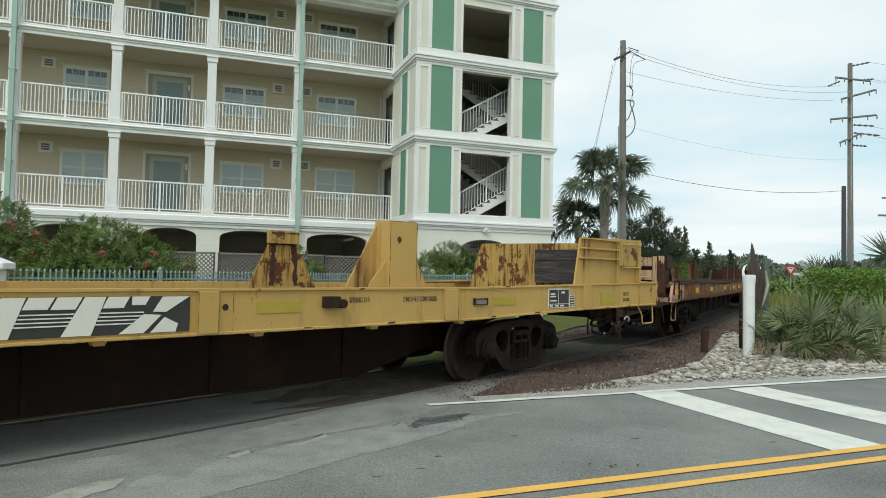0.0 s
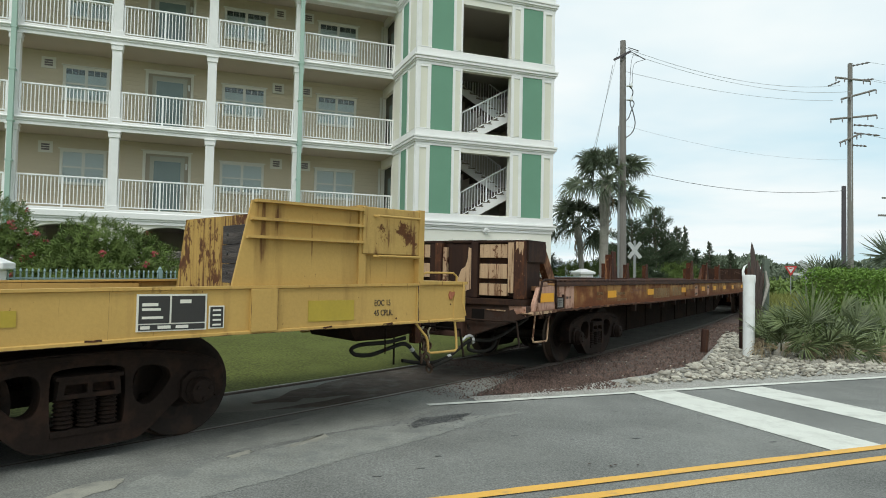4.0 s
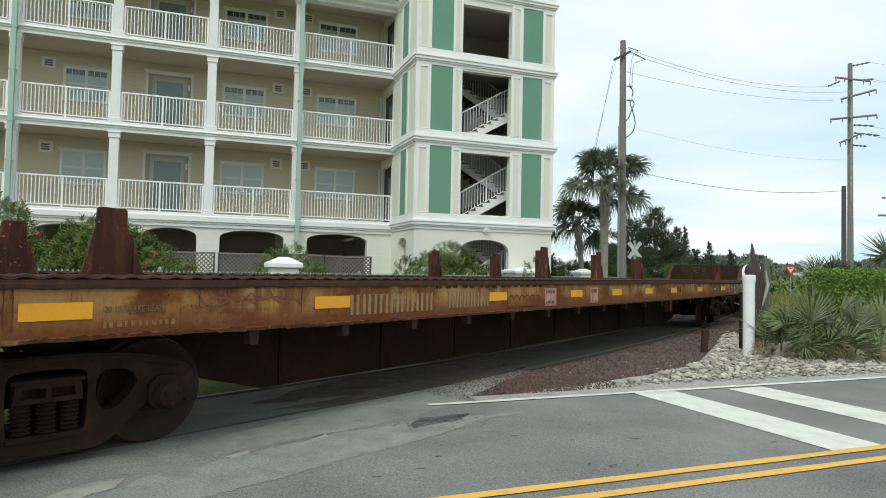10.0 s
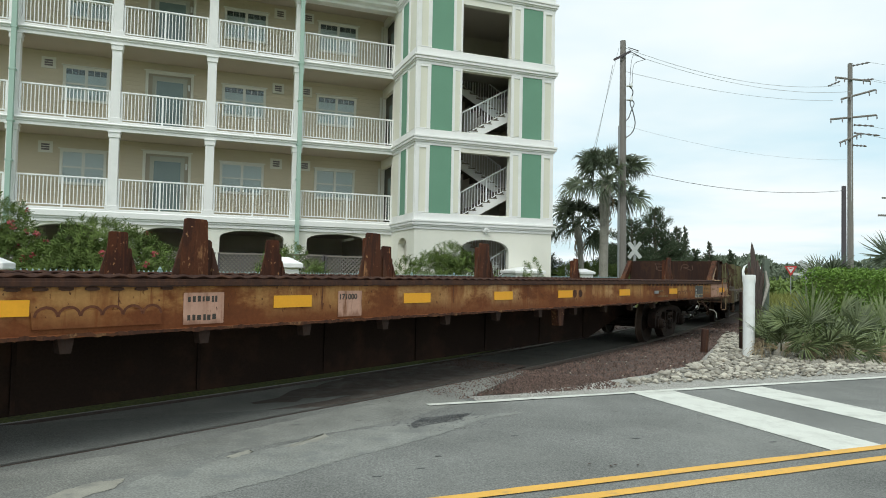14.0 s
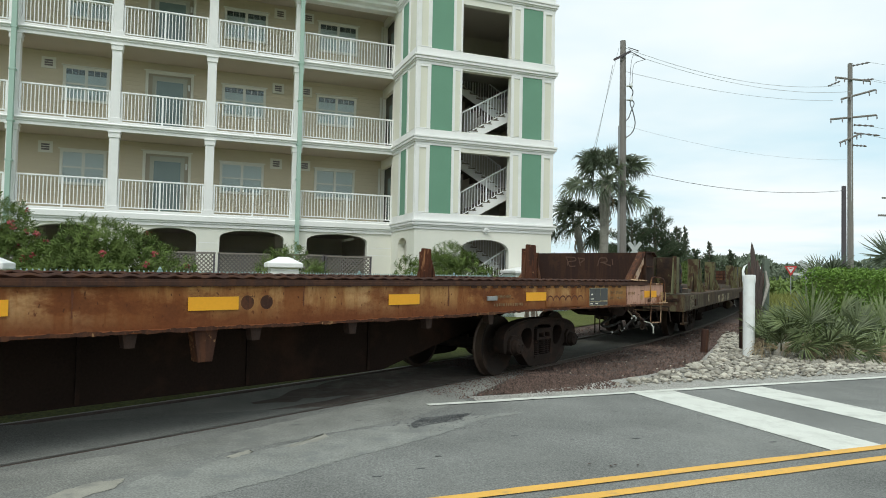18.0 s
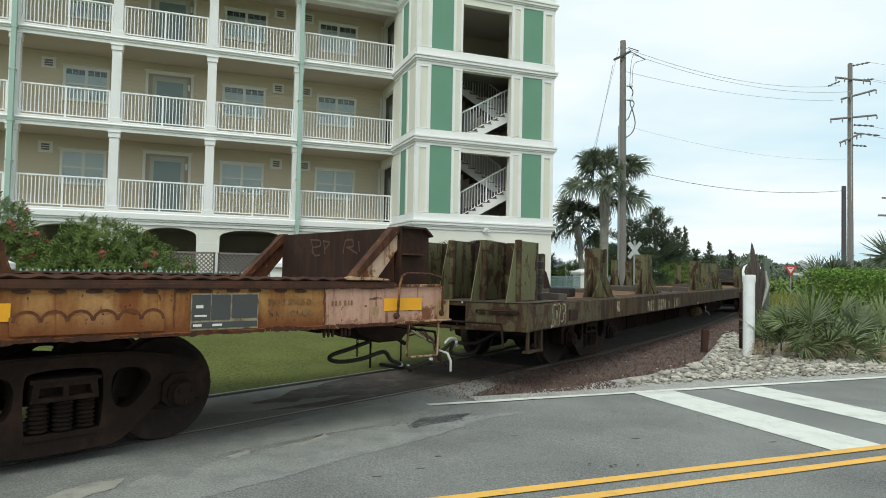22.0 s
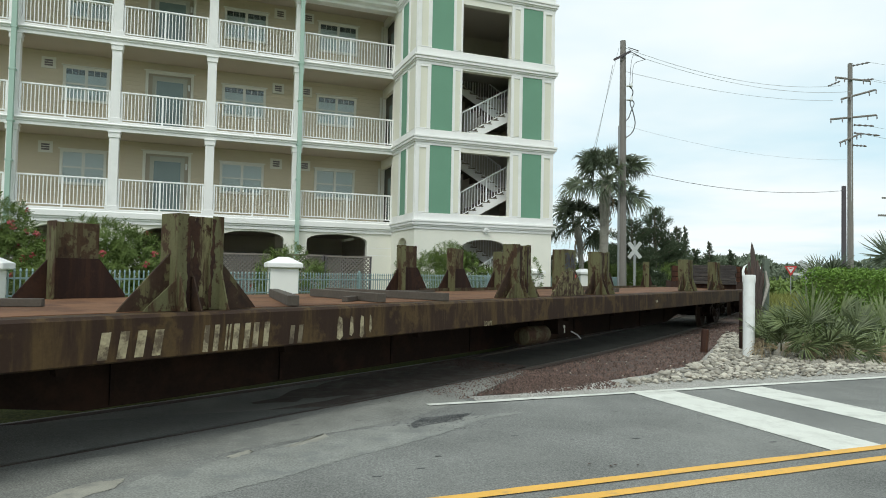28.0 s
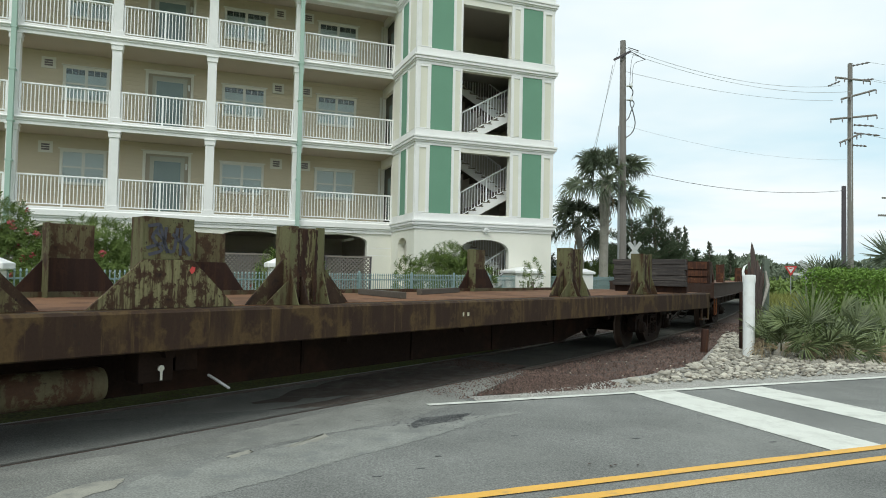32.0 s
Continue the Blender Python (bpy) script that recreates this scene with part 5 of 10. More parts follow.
def coupler(car, x, sg, z=0.98):
    """A knuckle coupler with its shank; sg: the way it points along the car."""
    if sg > 0:
        rows = [(0.0, -0.10, 0.10, -0.07, 0.13), (0.63, -0.10, 0.10, -0.07, 0.13), (0.635, -0.13, 0.14, -0.085, 0.15), (0.68, -0.205, 0.18, -0.125, 0.205), (0.70, -0.21, 0.19, -0.14, 0.215), (0.93, -0.22, 0.15, -0.145, 0.20), (0.945, -0.20, 0.12, -0.135, 0.185), (0.95, -0.215, 0.05, -0.14, 0.17), (1.03, -0.20, 0.0, -0.11, 0.12)]
    else:
        rows = [(0.0, -0.10, 0.10, -0.115, 0.08), (0.58, -0.10, 0.10, -0.115, 0.08), (0.585, -0.145, 0.13, -0.12, 0.10), (0.66, -0.185, 0.17, -0.125, 0.155), (0.67, -0.20, 0.17, -0.125, 0.165), (0.76, -0.22, 0.19, -0.13, 0.17), (0.765, -0.235, 0.17, -0.135, 0.12), (0.88, -0.225, 0.09, -0.125, 0.085), (0.90, -0.18, 0.05, -0.09, 0.06)]
    c = part("coupler", loft([(x + sg * d, y0, y1, z + z0, z + z1) for d, y0, y1, z0, z1 in rows]), COUPLER, car, "rust brown cast knuckle coupler", smooth=24)
    k = x + sg * 0.60
    part("knuckle", Build().prism(rounded([(k + sg * 0.16, 0.02), (k + sg * 0.40, 0.05), (k + sg * 0.44, 0.14), (k + sg * 0.30, 0.20), (k + sg * 0.14, 0.17)], 2), "z", z - 0.11, z + 0.12), COUPLER, c, "curved steel knuckle", smooth=40, bevel=0.012)
    part("lock_lug", loft([(x + sg * (0.66 + d), -0.08 - w, -0.08 + w, z - 0.19 + h - v, z - 0.19 + h + v) for d, w, h, v in ((0.0, 0.03, 0.03, 0.03), (0.03, 0.06, 0.0, 0.06), (0.09, 0.065, -0.01, 0.065), (0.13, 0.03, 0.0, 0.03))], 12, 2.2), COUPLER, c, "cast lug under the coupler head", smooth=50)
    if sg < 0:
        for zz in (z - 0.075, z + 0.005):
            part("knuckle_slot", Build().prism(rounded([(k - 0.175, zz), (k - 0.265, zz + 0.004), (k - 0.262, zz + 0.056), (k - 0.172, zz + 0.052)], 1), "y", -0.240, -0.205), HOLE, c, "black plate for the shade in a coupler slot")
        part("knuckle_slot", Build().prism([(k - 0.04, z - 0.02), (k - 0.07, z - 0.02), (k - 0.07, z + 0.02), (k - 0.04, z + 0.02)], "y", -0.21, -0.17), HOLE, c)
    else:
        part("head_seam", Build().tube([(k + 0.34, -0.224, z - 0.11), (k + 0.335, -0.226, z + 0.05), (k + 0.30, -0.224, z + 0.17)], 0.007, 6), TRUCK, c)
    return c


def chain(car, pts, ln, r, material, label):
    """Heavy links along a path, turned by turns."""
    P = [Vector(p) for p in pts]
    b, left = Build(), 0.0
    turn = 0
    for a, q in zip(P, P[1:]):
        d = (q - a)
        L_ = d.length
        d.normalize()
        o = d.orthogonal().normalized()
        w = d.cross(o)
        s = left
        while s < L_:
            side = o if turn % 2 else w
            c = a + d * s
            b.tube([c + d * (0.62 * ln * math.cos(g)) + side * (0.40 * ln * math.sin(g)) for g in np.linspace(0, 2 * math.pi, 11)], r, 6, False)
            turn += 1
            s += ln * 0.92
        left = s - L_
    return part("chain", b, material, car, label, smooth=60)


def hoses(car, x, sg, z=0.62, bright=False, wide=False):
    """The air hose with its bright glad hand, a chain and the uncoupling lever at a car's end."""
    def flow(rows, r, n=5):
        """A smooth hose through (distance outward, side, height) points."""
        P = [Vector((x + sg * d, y, h)) for d, y, h in rows]
        Q = []
        for i in range(len(P) - 1):
            p0, p1, p2, p3 = P[max(i - 1, 0)], P[i], P[i + 1], P[min(i + 2, len(P) - 1)]
            for k in range(n):
                t = k / n
                Q.append(0.5 * (2 * p1 + (p2 - p0) * t + (2 * p0 - 5 * p1 + 4 * p2 - p3) * t * t + (3 * p1 - p0 - 3 * p2 + p3) * t ** 3))
        Q.append(P[-1])
        return Build().tube(Q, r, 8)

    if sg > 0:
        # one long hose: it hangs in a flat loop under the end and runs on to the coupling
        part("air_hose", flow([(-0.22, -0.58, z + 0.12), (-0.50, -0.60, z + 0.085), (-0.86, -0.62, z + 0.08), (-1.0, -0.62, z + 0.04), (-0.93, -0.60, z - 0.03), (-0.72, -0.60, z - 0.045), (-0.46, -0.58, z + 0.01), (-0.24, -0.56, z + 0.05), (-0.10, -0.52, z + 0.0), (0.06, -0.46, z - 0.13), (0.34, -0.32, z - 0.27), (0.58, -0.15, z - 0.33), (1.0, -0.05, z - 0.26)] if not wide else
             [(-0.36, -0.60, z + 0.12), (-0.62, -0.60, z + 0.05), (-0.84, -0.60, z + 0.0), (-0.87, -0.60, z - 0.05), (-0.72, -0.60, z - 0.085), (-0.46, -0.60, z - 0.07), (-0.24, -0.60, z - 0.02), (-0.14, -0.60, z - 0.02), (-0.05, -0.58, z - 0.11), (0.08, -0.52, z - 0.16), (0.30, -0.36, z - 0.23), (0.58, -0.15, z - 0.31), (1.0, -0.05, z - 0.26)], 0.024), HOSE, car, "black rubber air hose in a loop", smooth=60)
        part("hose_clamp", flow([(-0.09, -0.52, z - 0.005), (-0.04, -0.50, z - 0.045)] if not wide else [(0.18, -0.45, z - 0.195), (0.23, -0.41, z - 0.21)], 0.029, 1), STEEL_BRIGHT, car, "bright hose clamp", smooth=60)
    else:
        part("air_hose", flow([(-0.05, -0.52, z - 0.02), (0.10, -0.48, z - 0.08), (0.34, -0.32, z - 0.27), (0.58, -0.15, z - 0.33), (1.0, -0.05, z - 0.26)], 0.025), HOSE, car, "black rubber air hose", smooth=60)
    for d, y, h in ((0.30, -0.35, z - 0.245), (0.56, -0.16, z - 0.325)):
        part("hose_clamp", flow([(d - 0.02, y - 0.01, h + 0.01), (d + 0.02, y + 0.01, h - 0.01)], 0.028, 1), STEEL_BRIGHT if bright else TRUCK, car, "hose clamp", smooth=60)
    if sg < 0:
        gh = flow([(0.20, -0.50, z - 0.03), (0.13, -0.51, z + 0.015), (0.04, -0.52, z + 0.03), (-0.05, -0.53, z + 0.01)], [0.008] + [0.016] * 5 + [0.022] * 5 + [0.020] * 4 + [0.016])
        gh.lathe([(0.020, -0.03), (0.032, -0.02), (0.034, 0.015), (0.020, 0.03)], 10, Matrix.Translation((x - sg * 0.04, -0.53, z - 0.03)) @ Matrix.Rotation(math.pi / 2, 4, "X"))
        gh.tube([(x - sg * 0.02, -0.53, z - 0.02), (x - sg * 0.05, -0.53, z - 0.08), (x - sg * 0.10, -0.53, z - 0.07)], 0.014, 6)
        part("glad_hand", gh, STEEL_BRIGHT if bright else TRUCK, car, "metal hose coupling", smooth=40)
        part("brake_hose", flow([(-0.05, -0.55, z - 0.03), (-0.35, -0.62, z - 0.06), (-0.60, -0.68, z - 0.01), (-0.95, -0.75, z + 0.11), (-1.30, -0.80, z + 0.22)], 0.027), HOSE, car, "black hose slung under the end", smooth=60)
        part("brake_hose", flow([(-0.02, -0.50, z - 0.05), (0.02, -0.50, z - 0.16), (-0.20, -0.55, z - 0.21), (-0.45, -0.60, z - 0.19), (-0.56, -0.62, z - 0.08), (-0.46, -0.62, z - 0.01)], 0.025), HOSE, car, "black hose looped under the end", smooth=60)
    ch = Build()
    for i in range(9):
        c0 = Vector((x - sg * 0.54, -0.62, z + 0.22 - 0.03 * i))
        ch.tube([c0 + Vector((0.012 * math.cos(a) if i % 2 else 0, 0 if i % 2 else 0.012 * math.cos(a), 0.022 * math.sin(a))) for a in np.linspace(0, 2 * math.pi, 7)], 0.005, 5, False)
    part("hose_chain", ch, TRUCK, car)
    lv = Build()
    lv.tube([(x + sg * 0.05, -1.25, z + 0.26), (x + sg * 0.06, -0.45, z + 0.26), (x + sg * 0.12, 0.10, z + 0.20), (x + sg * 0.20, 0.20, z + 0.12), (x + sg * 0.20, 0.20, z - 0.32)], 0.014, 6)
    lv.tube([(x + sg * 0.05, -1.25, z + 0.26), (x + sg * 0.07, -1.30, z - 0.05)], 0.014, 6)
    part("uncoupling_lever", lv, TRUCK, car, "bent steel uncoupling lever", smooth=50)
    if sg < 0:
        part("hanging_bracket", Build().tube([(x - d, -0.30, h) for d, h in ((0.60, z + 0.16), (0.61, z + 0.11), (0.76, z + 0.10), (0.78, z + 0.02), (0.84, z + 0.01), (1.05, z + 0.10))], [0.012, 0.012, 0.013, 0.015, 0.026, 0.022], 6), TRUCK, car, "bent iron under the coupler", smooth=50)
        part("pipe_hook", Build().tube([(x + 0.13, -0.50, z + 0.24), (x + 0.10, -0.50, z + 0.16), (x - 0.05, -0.50, z + 0.13), (x - 0.06, -0.50, z + 0.19)], 0.011, 6), TRUCK, car, smooth=50)


def stirrup(car, x0, x1, y, zt, zb, material, r=0.017):
    b = Build()
    b.tube([(x0, y, zt), (x0 + (x1 - x0) * 0.08, y, zb + 0.02), (x0 + (x1 - x0) * 0.12, y, zb), (x1 - (x1 - x0) * 0.12, y, zb), (x1 - (x1 - x0) * 0.04, y, zb + 0.03), (x1, y, zt)], r, 8)
    return part("stirrup_step", b, material, car, "bent bar sill step", smooth=50)


def grab(car, pts, material, r=0.013):
    return part("grab_iron", Build().tube(pts, r, 8), material, car, "bent bar grab iron", smooth=50)


def underframe(car, half, zt, belly=0.36, wide=0.30):
    """The deep dark centre sill between the trucks, cross bearers and piping."""
    b = Build()
    h = half - 2.6
    b.prism([(-half - 3.2, zt), (half + 3.2, zt), (half + 3.2, zt - 0.28), (half + 0.6, zt - 0.30), (h, belly), (-h, belly), (-half - 0.6, zt - 0.30), (-half - 3.2, zt - 0.28)], "y", -wide, wide)
    part("centre_sill", b, BLACK, car, "deep black fishbelly centre sill")
    rib = Build().box(-0.02, -wide - 0.022, belly + 0.02, 0.02, -wide - 0.002, zt - 0.02).mesh("sill_rib")
    rib.materials.append(BLACK)
    for k in range(9):
        part("sill_rib", rib, BLACK, car, m=Matrix.Translation((-h + 0.25 + (2 * h - 0.5) * k / 8, 0, 0)))
    pi = Build()
    pi.tube([(-half - 2, -0.75, zt - 0.18), (half + 2, -0.75, zt - 0.18)], 0.025, 6)
    part("train_pipe", pi, BLACK, car)
    return b


def bearers(car, xs, zt, y=1.36, drop=0.12, material=None):
    """Cross beams under the deck with a tapered foot at the sill."""
    foot = Build().prism([(-0.065, 0.0), (0.065, 0.0), (0.042, -drop), (-0.042, -drop)], "y", -y, -y + 0.10).mesh("bearer_foot")
    beam = Build().box(-0.05, -y + 0.10, -0.05, 0.05, -0.3, -0.01).mesh("cross_bearer")
    foot.materials.append(material or BLACK)
    beam.materials.append(BLACK)
    for x in xs:
        c = part("cross_bearer", beam, BLACK, car, m=Matrix.Translation((x, 0, zt)))
        part("bearer_foot", foot, BLACK, c)


def sills(car, x0, x1, z0, z1, y, material, fl=0.10):
    for sg in (-1, 1):
        b = Build()
        b.prism([(sg * (y - 0.025), z0), (sg * y, z0), (sg * y, z0 + 0.022), (sg * (y - 0.022), z0 + 0.03), (sg * (y - 0.022), z1 - 0.03), (sg * y, z1 - 0.022), (sg * y, z1), (sg * (y - fl), z1), (sg * (y - fl), z1 - 0.02), (sg * (y - 0.045), z1 - 0.03), (sg * (y - 0.045), z0 + 0.03), (sg * (y - fl), z0 + 0.02), (sg * (y - fl), z0)], "x", x0, x1)
        part("side_sill", b, material, car)


def bent_sills(car, xs, lows, tops, y, material, fl):
    """Both side sills as channels whose lower and upper edges follow the stations xs."""
    for sg in (-1, 1):
        b = Build()
        n = 13
        for x, z0, z1 in zip(xs, lows, tops):
            ring = [(y - 0.025, z0), (y, z0), (y, z0 + 0.022), (y - 0.022, z0 + 0.03), (y - 0.022, z1 - 0.03), (y, z1 - 0.022), (y, z1), (y - fl, z1), (y - fl, z1 - 0.02), (y - 0.045, z1 - 0.03), (y - 0.045, z0 + 0.03), (y - fl, z0 + 0.02), (y - fl, z0)]
            b.v += [(x, sg * a, z) for a, z in ring]
        for i in range(len(xs) - 1):
            for k in range(n):
                q = (i * n + k, i * n + (k + 1) % n, (i + 1) * n + (k + 1) % n, (i + 1) * n + k)
                b.f.append(q if sg > 0 else q[::-1])
        b.f += [tuple(range(n)), tuple((len(xs) - 1) * n + k for k in range(n))]
        part("side_sill", b, material, car)


def sheet(car, x0, x1, z0, z1, y, material, label, name="reflector", t=0.003):
    return part(name, Build().box(x0, y - t, z0, x1, y + 0.001, z1), material, car, label)


RND = random.Random(11)
ST = {}


def rust_edge(parent, p0, p1, w, y, seed, material=None, flake=0.5, fit=(0.6, 1.2)):
    """Ragged flakes of rust along an edge from p0 to p1, both (x, z), on a side that faces the viewer."""
    rr = random.Random(seed)
    p0, p1 = Vector(p0), Vector(p1)
    d = p1 - p0
    n = Vector((-d.y, d.x)).normalized()
    k = max(6, int(d.length / 0.02))
    left, right = [], []
    ph = rr.uniform(0, 90)

    def ragged(i, off):
        s = i * d.length / k
        q = 0.5 + 0.55 * noise.noise((s * 5.0, ph + off, 0)) + 0.40 * noise.noise((s * 17.0, ph + off, 3)) + 0.25 * noise.noise((s * 45.0, ph + off, 7))
        return max(0.10, (q - (1 - flake) * 0.6) * 2 * fit[1] * 0.5)

    for i in range(k + 1):
        c = p0 + d * (i / k)
        left.append(c + n * w * 0.5 * ragged(i, 0))
        right.append(c - n * w * 0.5 * ragged(i, 9))
    b = Build()
    b.v = [(p.x, y, p.y) for p in left] + [(p.x, y, p.y) for p in right]
    m = k + 1
    b.f = [(i, m + i, m + i + 1, i + 1) for i in range(k)]
    return part("rust_edge", b, material or RUST_EDGE, parent, "dark rust along the edge")


def yellow_stake(car, x):
    """The tall near stake: a front plate, a deep flange, one long gusset and a short one."""
    st = part("stake", Build().box(x, -1.312, 1.335, x + 0.45, -1.29, 2.14), YELLOW, car, "tall yellow steel stake with gusset plates", bevel=0.004)
    part("flange", Build().prism([(-1.29, 1.335), (-1.02, 1.335), (-1.02, 2.10), (-1.06, 2.145), (-1.29, 2.14)], "x", x, x + 0.02), YELLOW, st)
    part("flange", Build().prism([(-1.29, 1.335), (-1.06, 1.335), (-1.06, 2.10), (-1.29, 2.13)], "x", x + 0.43, x + 0.45), YELLOW, st)
    part("gusset", Build().prism([(x, 1.24), (x - 0.47, 1.24), (x - 0.42, 1.40), (x - 0.06, 2.0), (x, 2.10)], "y", -1.07, -1.05), YELLOW, st)
    part("gusset", Build().prism([(x + 0.45, 1.335), (x + 0.63, 1.335), (x + 0.62, 1.39), (x + 0.45, 1.68)], "y", -1.29, -1.275), YELLOW, st)
    part("rib", Build().prism([(x, 1.335), (x - 0.26, 1.335), (x - 0.24, 1.39), (x, 1.66)], "y", -1.25, -1.235), YELLOW, st)
    # the plate is whole; a black spot paints the shade of its hole
    part("hole", Build().prism([(x + 0.115, 1.93), (x + 0.15, 1.955), (x + 0.185, 1.93), (x + 0.18, 1.895), (x + 0.15, 1.865), (x + 0.12, 1.895)], "y", -1.315, -1.311), LOGO_BLACK, st, "black spot painted for the shade in a hole")
    for k, (p0, p1, w) in enumerate((((x + 0.008, 1.345), (x + 0.008, 2.14), 0.022), ((x + 0.442, 1.345), (x + 0.442, 2.13), 0.020), ((x, 2.132), (x + 0.45, 2.132), 0.014))):
        rust_edge(st, p0, p1, w, -1.3135, 300 + k, flake=0.55)


def yellow_far_stake(car, x):
    """The stake on the far edge: a tapered yellow plate, two broad rust strips and a capped head."""
    st = part("stake", Build().prism([(x, 1.90), (x + 0.47, 1.90), (x + 0.84, 1.24), (x - 0.34, 1.24)], "y", 1.27, 1.29), YELLOW_WORN, car, "yellow stake with two dark rust strips", bevel=0.004)
    part("head", Build().box(x - 0.02, 1.20, 1.905, x + 0.47, 1.30, 2.09), YELLOW_WORN, st, bevel=0.006)
    part("head_gap", Build().box(x, 1.25, 1.885, x + 0.47, 1.269, 1.906), RUST_EDGE, st)
    for k, (a0, a1, c0, c1) in enumerate(((0.02, 0.14, 0.0, 0.11), (0.36, 0.46, 0.42, 0.54))):
        rust_edge(st, (x + (c0 + c1) / 2, 1.29), (x + (a0 + a1) / 2, 1.885), 0.12, 1.265, 320 + k, flake=1.0, fit=(0.75, 1.25))
    rust_edge(st, (x, 2.06), (x + 0.47, 2.06), 0.05, 1.196, 330, flake=0.7)
    for z in (1.45, 1.62, 1.74):
        rust_edge(st, (x + 0.1, z), (x + 0.6, z - 0.01), 0.012, 1.266, int(z * 100), STAKE_RUST, 0.6)


# -- yellow bulkhead flat car --
def yellow_car():
    car = thing("flat_car", "yellow steel bulkhead flat car with light rust", "railway car", "flat cars of the train")
    ST[car.name] = car
    Y = 1.43
    # the sill rises a little towards both ends
    SX, SB, ST_ = (-13.66, -10.4, -8.5, 8.5, 10.4, 13.66), (1.0, 0.955, 0.905, 0.905, 0.955, 1.0), (1.42, 1.37, 1.34, 1.34, 1.37, 1.42)

    def low(x):
        return float(np.interp(x, SX, SB))

    def high(x):
        return float(np.interp(x, SX, ST_))

    bent_sills(car, SX, SB, ST_, Y, YELLOW, 0.12)
    part("deck", Build().box(-13.6, -1.33, 1.18, 13.6, 1.33, 1.24), DECK_RUST, car, "worn steel deck")
    rim = Build().box(-11.0, 1.30, 1.24, 11.0, 1.335, 1.335)
    part("far_curb", rim, YELLOW, car)
    underframe(car, 10.06, 1.17, 0.13)
    for x in (-9.82, 9.82):
        add_truck(car, x, -28.734, 10.06)
    # stiffener plates on the sill
    for x0, x1 in ((4.70, 4.90), (7.92, 8.18), (11.13, 11.38), (-4.9, -4.7), (1.4, 1.62)):
        part("stiffener", Build().prism([(x0, high(x0) - 0.025), (x1, high(x1) - 0.025), (x1, low(x1) + 0.015), (x0, low(x0) + 0.015)], "y", -Y - 0.012, -Y + 0.03), YELLOW, car, bevel=0.006)
    part("seam_rib", Build().box(8.34, -Y + 0.005, 0.93, 8.375, -Y + 0.03, 1.31), YELLOW, car)
    part("seam_rib", Build().box(12.98, -Y + 0.005, 0.99, 13.01, -Y + 0.03, 1.37), YELLOW, car)
    bearers(car, [6.85 + 1.48 * k for k in range(-10, 2)], 0.906, drop=0.045, material=YELLOW)
    for x0, x1 in ((5.31, 5.82), (8.91, 9.41), (11.70, 12.20), (1.9, 2.4)):
        sheet(car, x0, x1, 1.09 if x0 < 11 else 1.05, 1.205 if x0 < 11 else 1.245, -Y + 0.018, REFLECT_D, "dull yellow reflective sheet")
    # tie-down winch and lamp bracket
    wn = Build().box(6.08, -Y - 0.06, 1.13, 6.27, -Y + 0.03, 1.25)
    wn.lathe([(0.05, 0), (0.05, 0.09)], 10, Matrix.Translation((6.31, -Y - 0.02, 1.17)) @ Matrix.Rotation(math.pi / 2, 4, "X") @ Matrix.Translation((0, 0, -0.04)))
    part("winch", wn, BROWN, car, "rusty tie-down winch", bevel=0.006)
    ch_ = part("card_holder", Build().box(8.51, -Y - 0.008, 1.115, 8.75, -Y + 0.03, 1.180), POLEWOOD, car, "grey wooden routing card board", bevel=0.004)
    for x0, z0, x1, z1 in ((8.495, 1.105, 8.515, 1.195), (8.745, 1.105, 8.765, 1.195), (8.515, 1.178, 8.745, 1.19), (8.515, 1.108, 8.745, 1.118)):
        part("frame_bar", Build().box(x0, -Y - 0.015, z0, x1, -Y + 0.028, z1), BROWN, ch_)
    words("SPRING D-5", 0.088, 6.44, 1.175, -Y + 0.018, STENCIL, car, 0.64)
    words("2 INCH H.F. COMP SHOES", 0.088, 7.24, 1.172, -Y + 0.018, STENCIL, car, 0.565)
    words("EOC 15", 0.085, 12.44, 1.185, -Y + 0.018, STENCIL, car, 0.72)
    words("45 CPLR.", 0.085, 12.44, 1.085, -Y + 0.018, STENCIL, car, 0.72)
    # stencil board
    cs = part("data_stencil", Build().box(10.20, -Y + 0.012, 1.02, 10.75, -Y + 0.022, 1.315), LOGO_WHITE, car, "black stencil data panel with white border")
    for x0, x1, z0, z1 in ((10.215, 10.45, 1.085, 1.30), (10.465, 10.735, 1.085, 1.30), (10.215, 10.735, 1.03, 1.075)):
        part("data_field", Build().box(x0, -Y + 0.009, z0, x1, -Y + 0.013, z1), LOGO_BLACK, cs)
    for x0, x1, z0, z1 in ((10.24, 10.36, 1.22, 1.245), (10.24, 10.38, 1.185, 1.205), (10.24, 10.40, 1.12, 1.14), (10.53, 10.62, 1.24, 1.27), (10.23, 10.30, 1.04, 1.065), (10.36, 10.46, 1.04, 1.065), (10.5, 10.6, 1.04, 1.065)):
        part("data_mark", Build().box(x0, -Y + 0.007, z0, x1, -Y + 0.0095, z1), LOGO_WHITE, cs)
    s2 = part("data_stencil", Build().box(10.77, -Y + 0.012, 1.025, 10.90, -Y + 0.022, 1.215), LOGO_WHITE, car)
    part("data_field", Build().box(10.78, -Y + 0.009, 1.035, 10.89, -Y + 0.013, 1.205), LOGO_BLACK, s2)
    for k in range(4):
        part("data_mark", Build().box(10.80, -Y + 0.007, 1.05 + 0.04 * k, 10.87, -Y + 0.0095, 1.065 + 0.04 * k), LOGO_WHITE, s2)
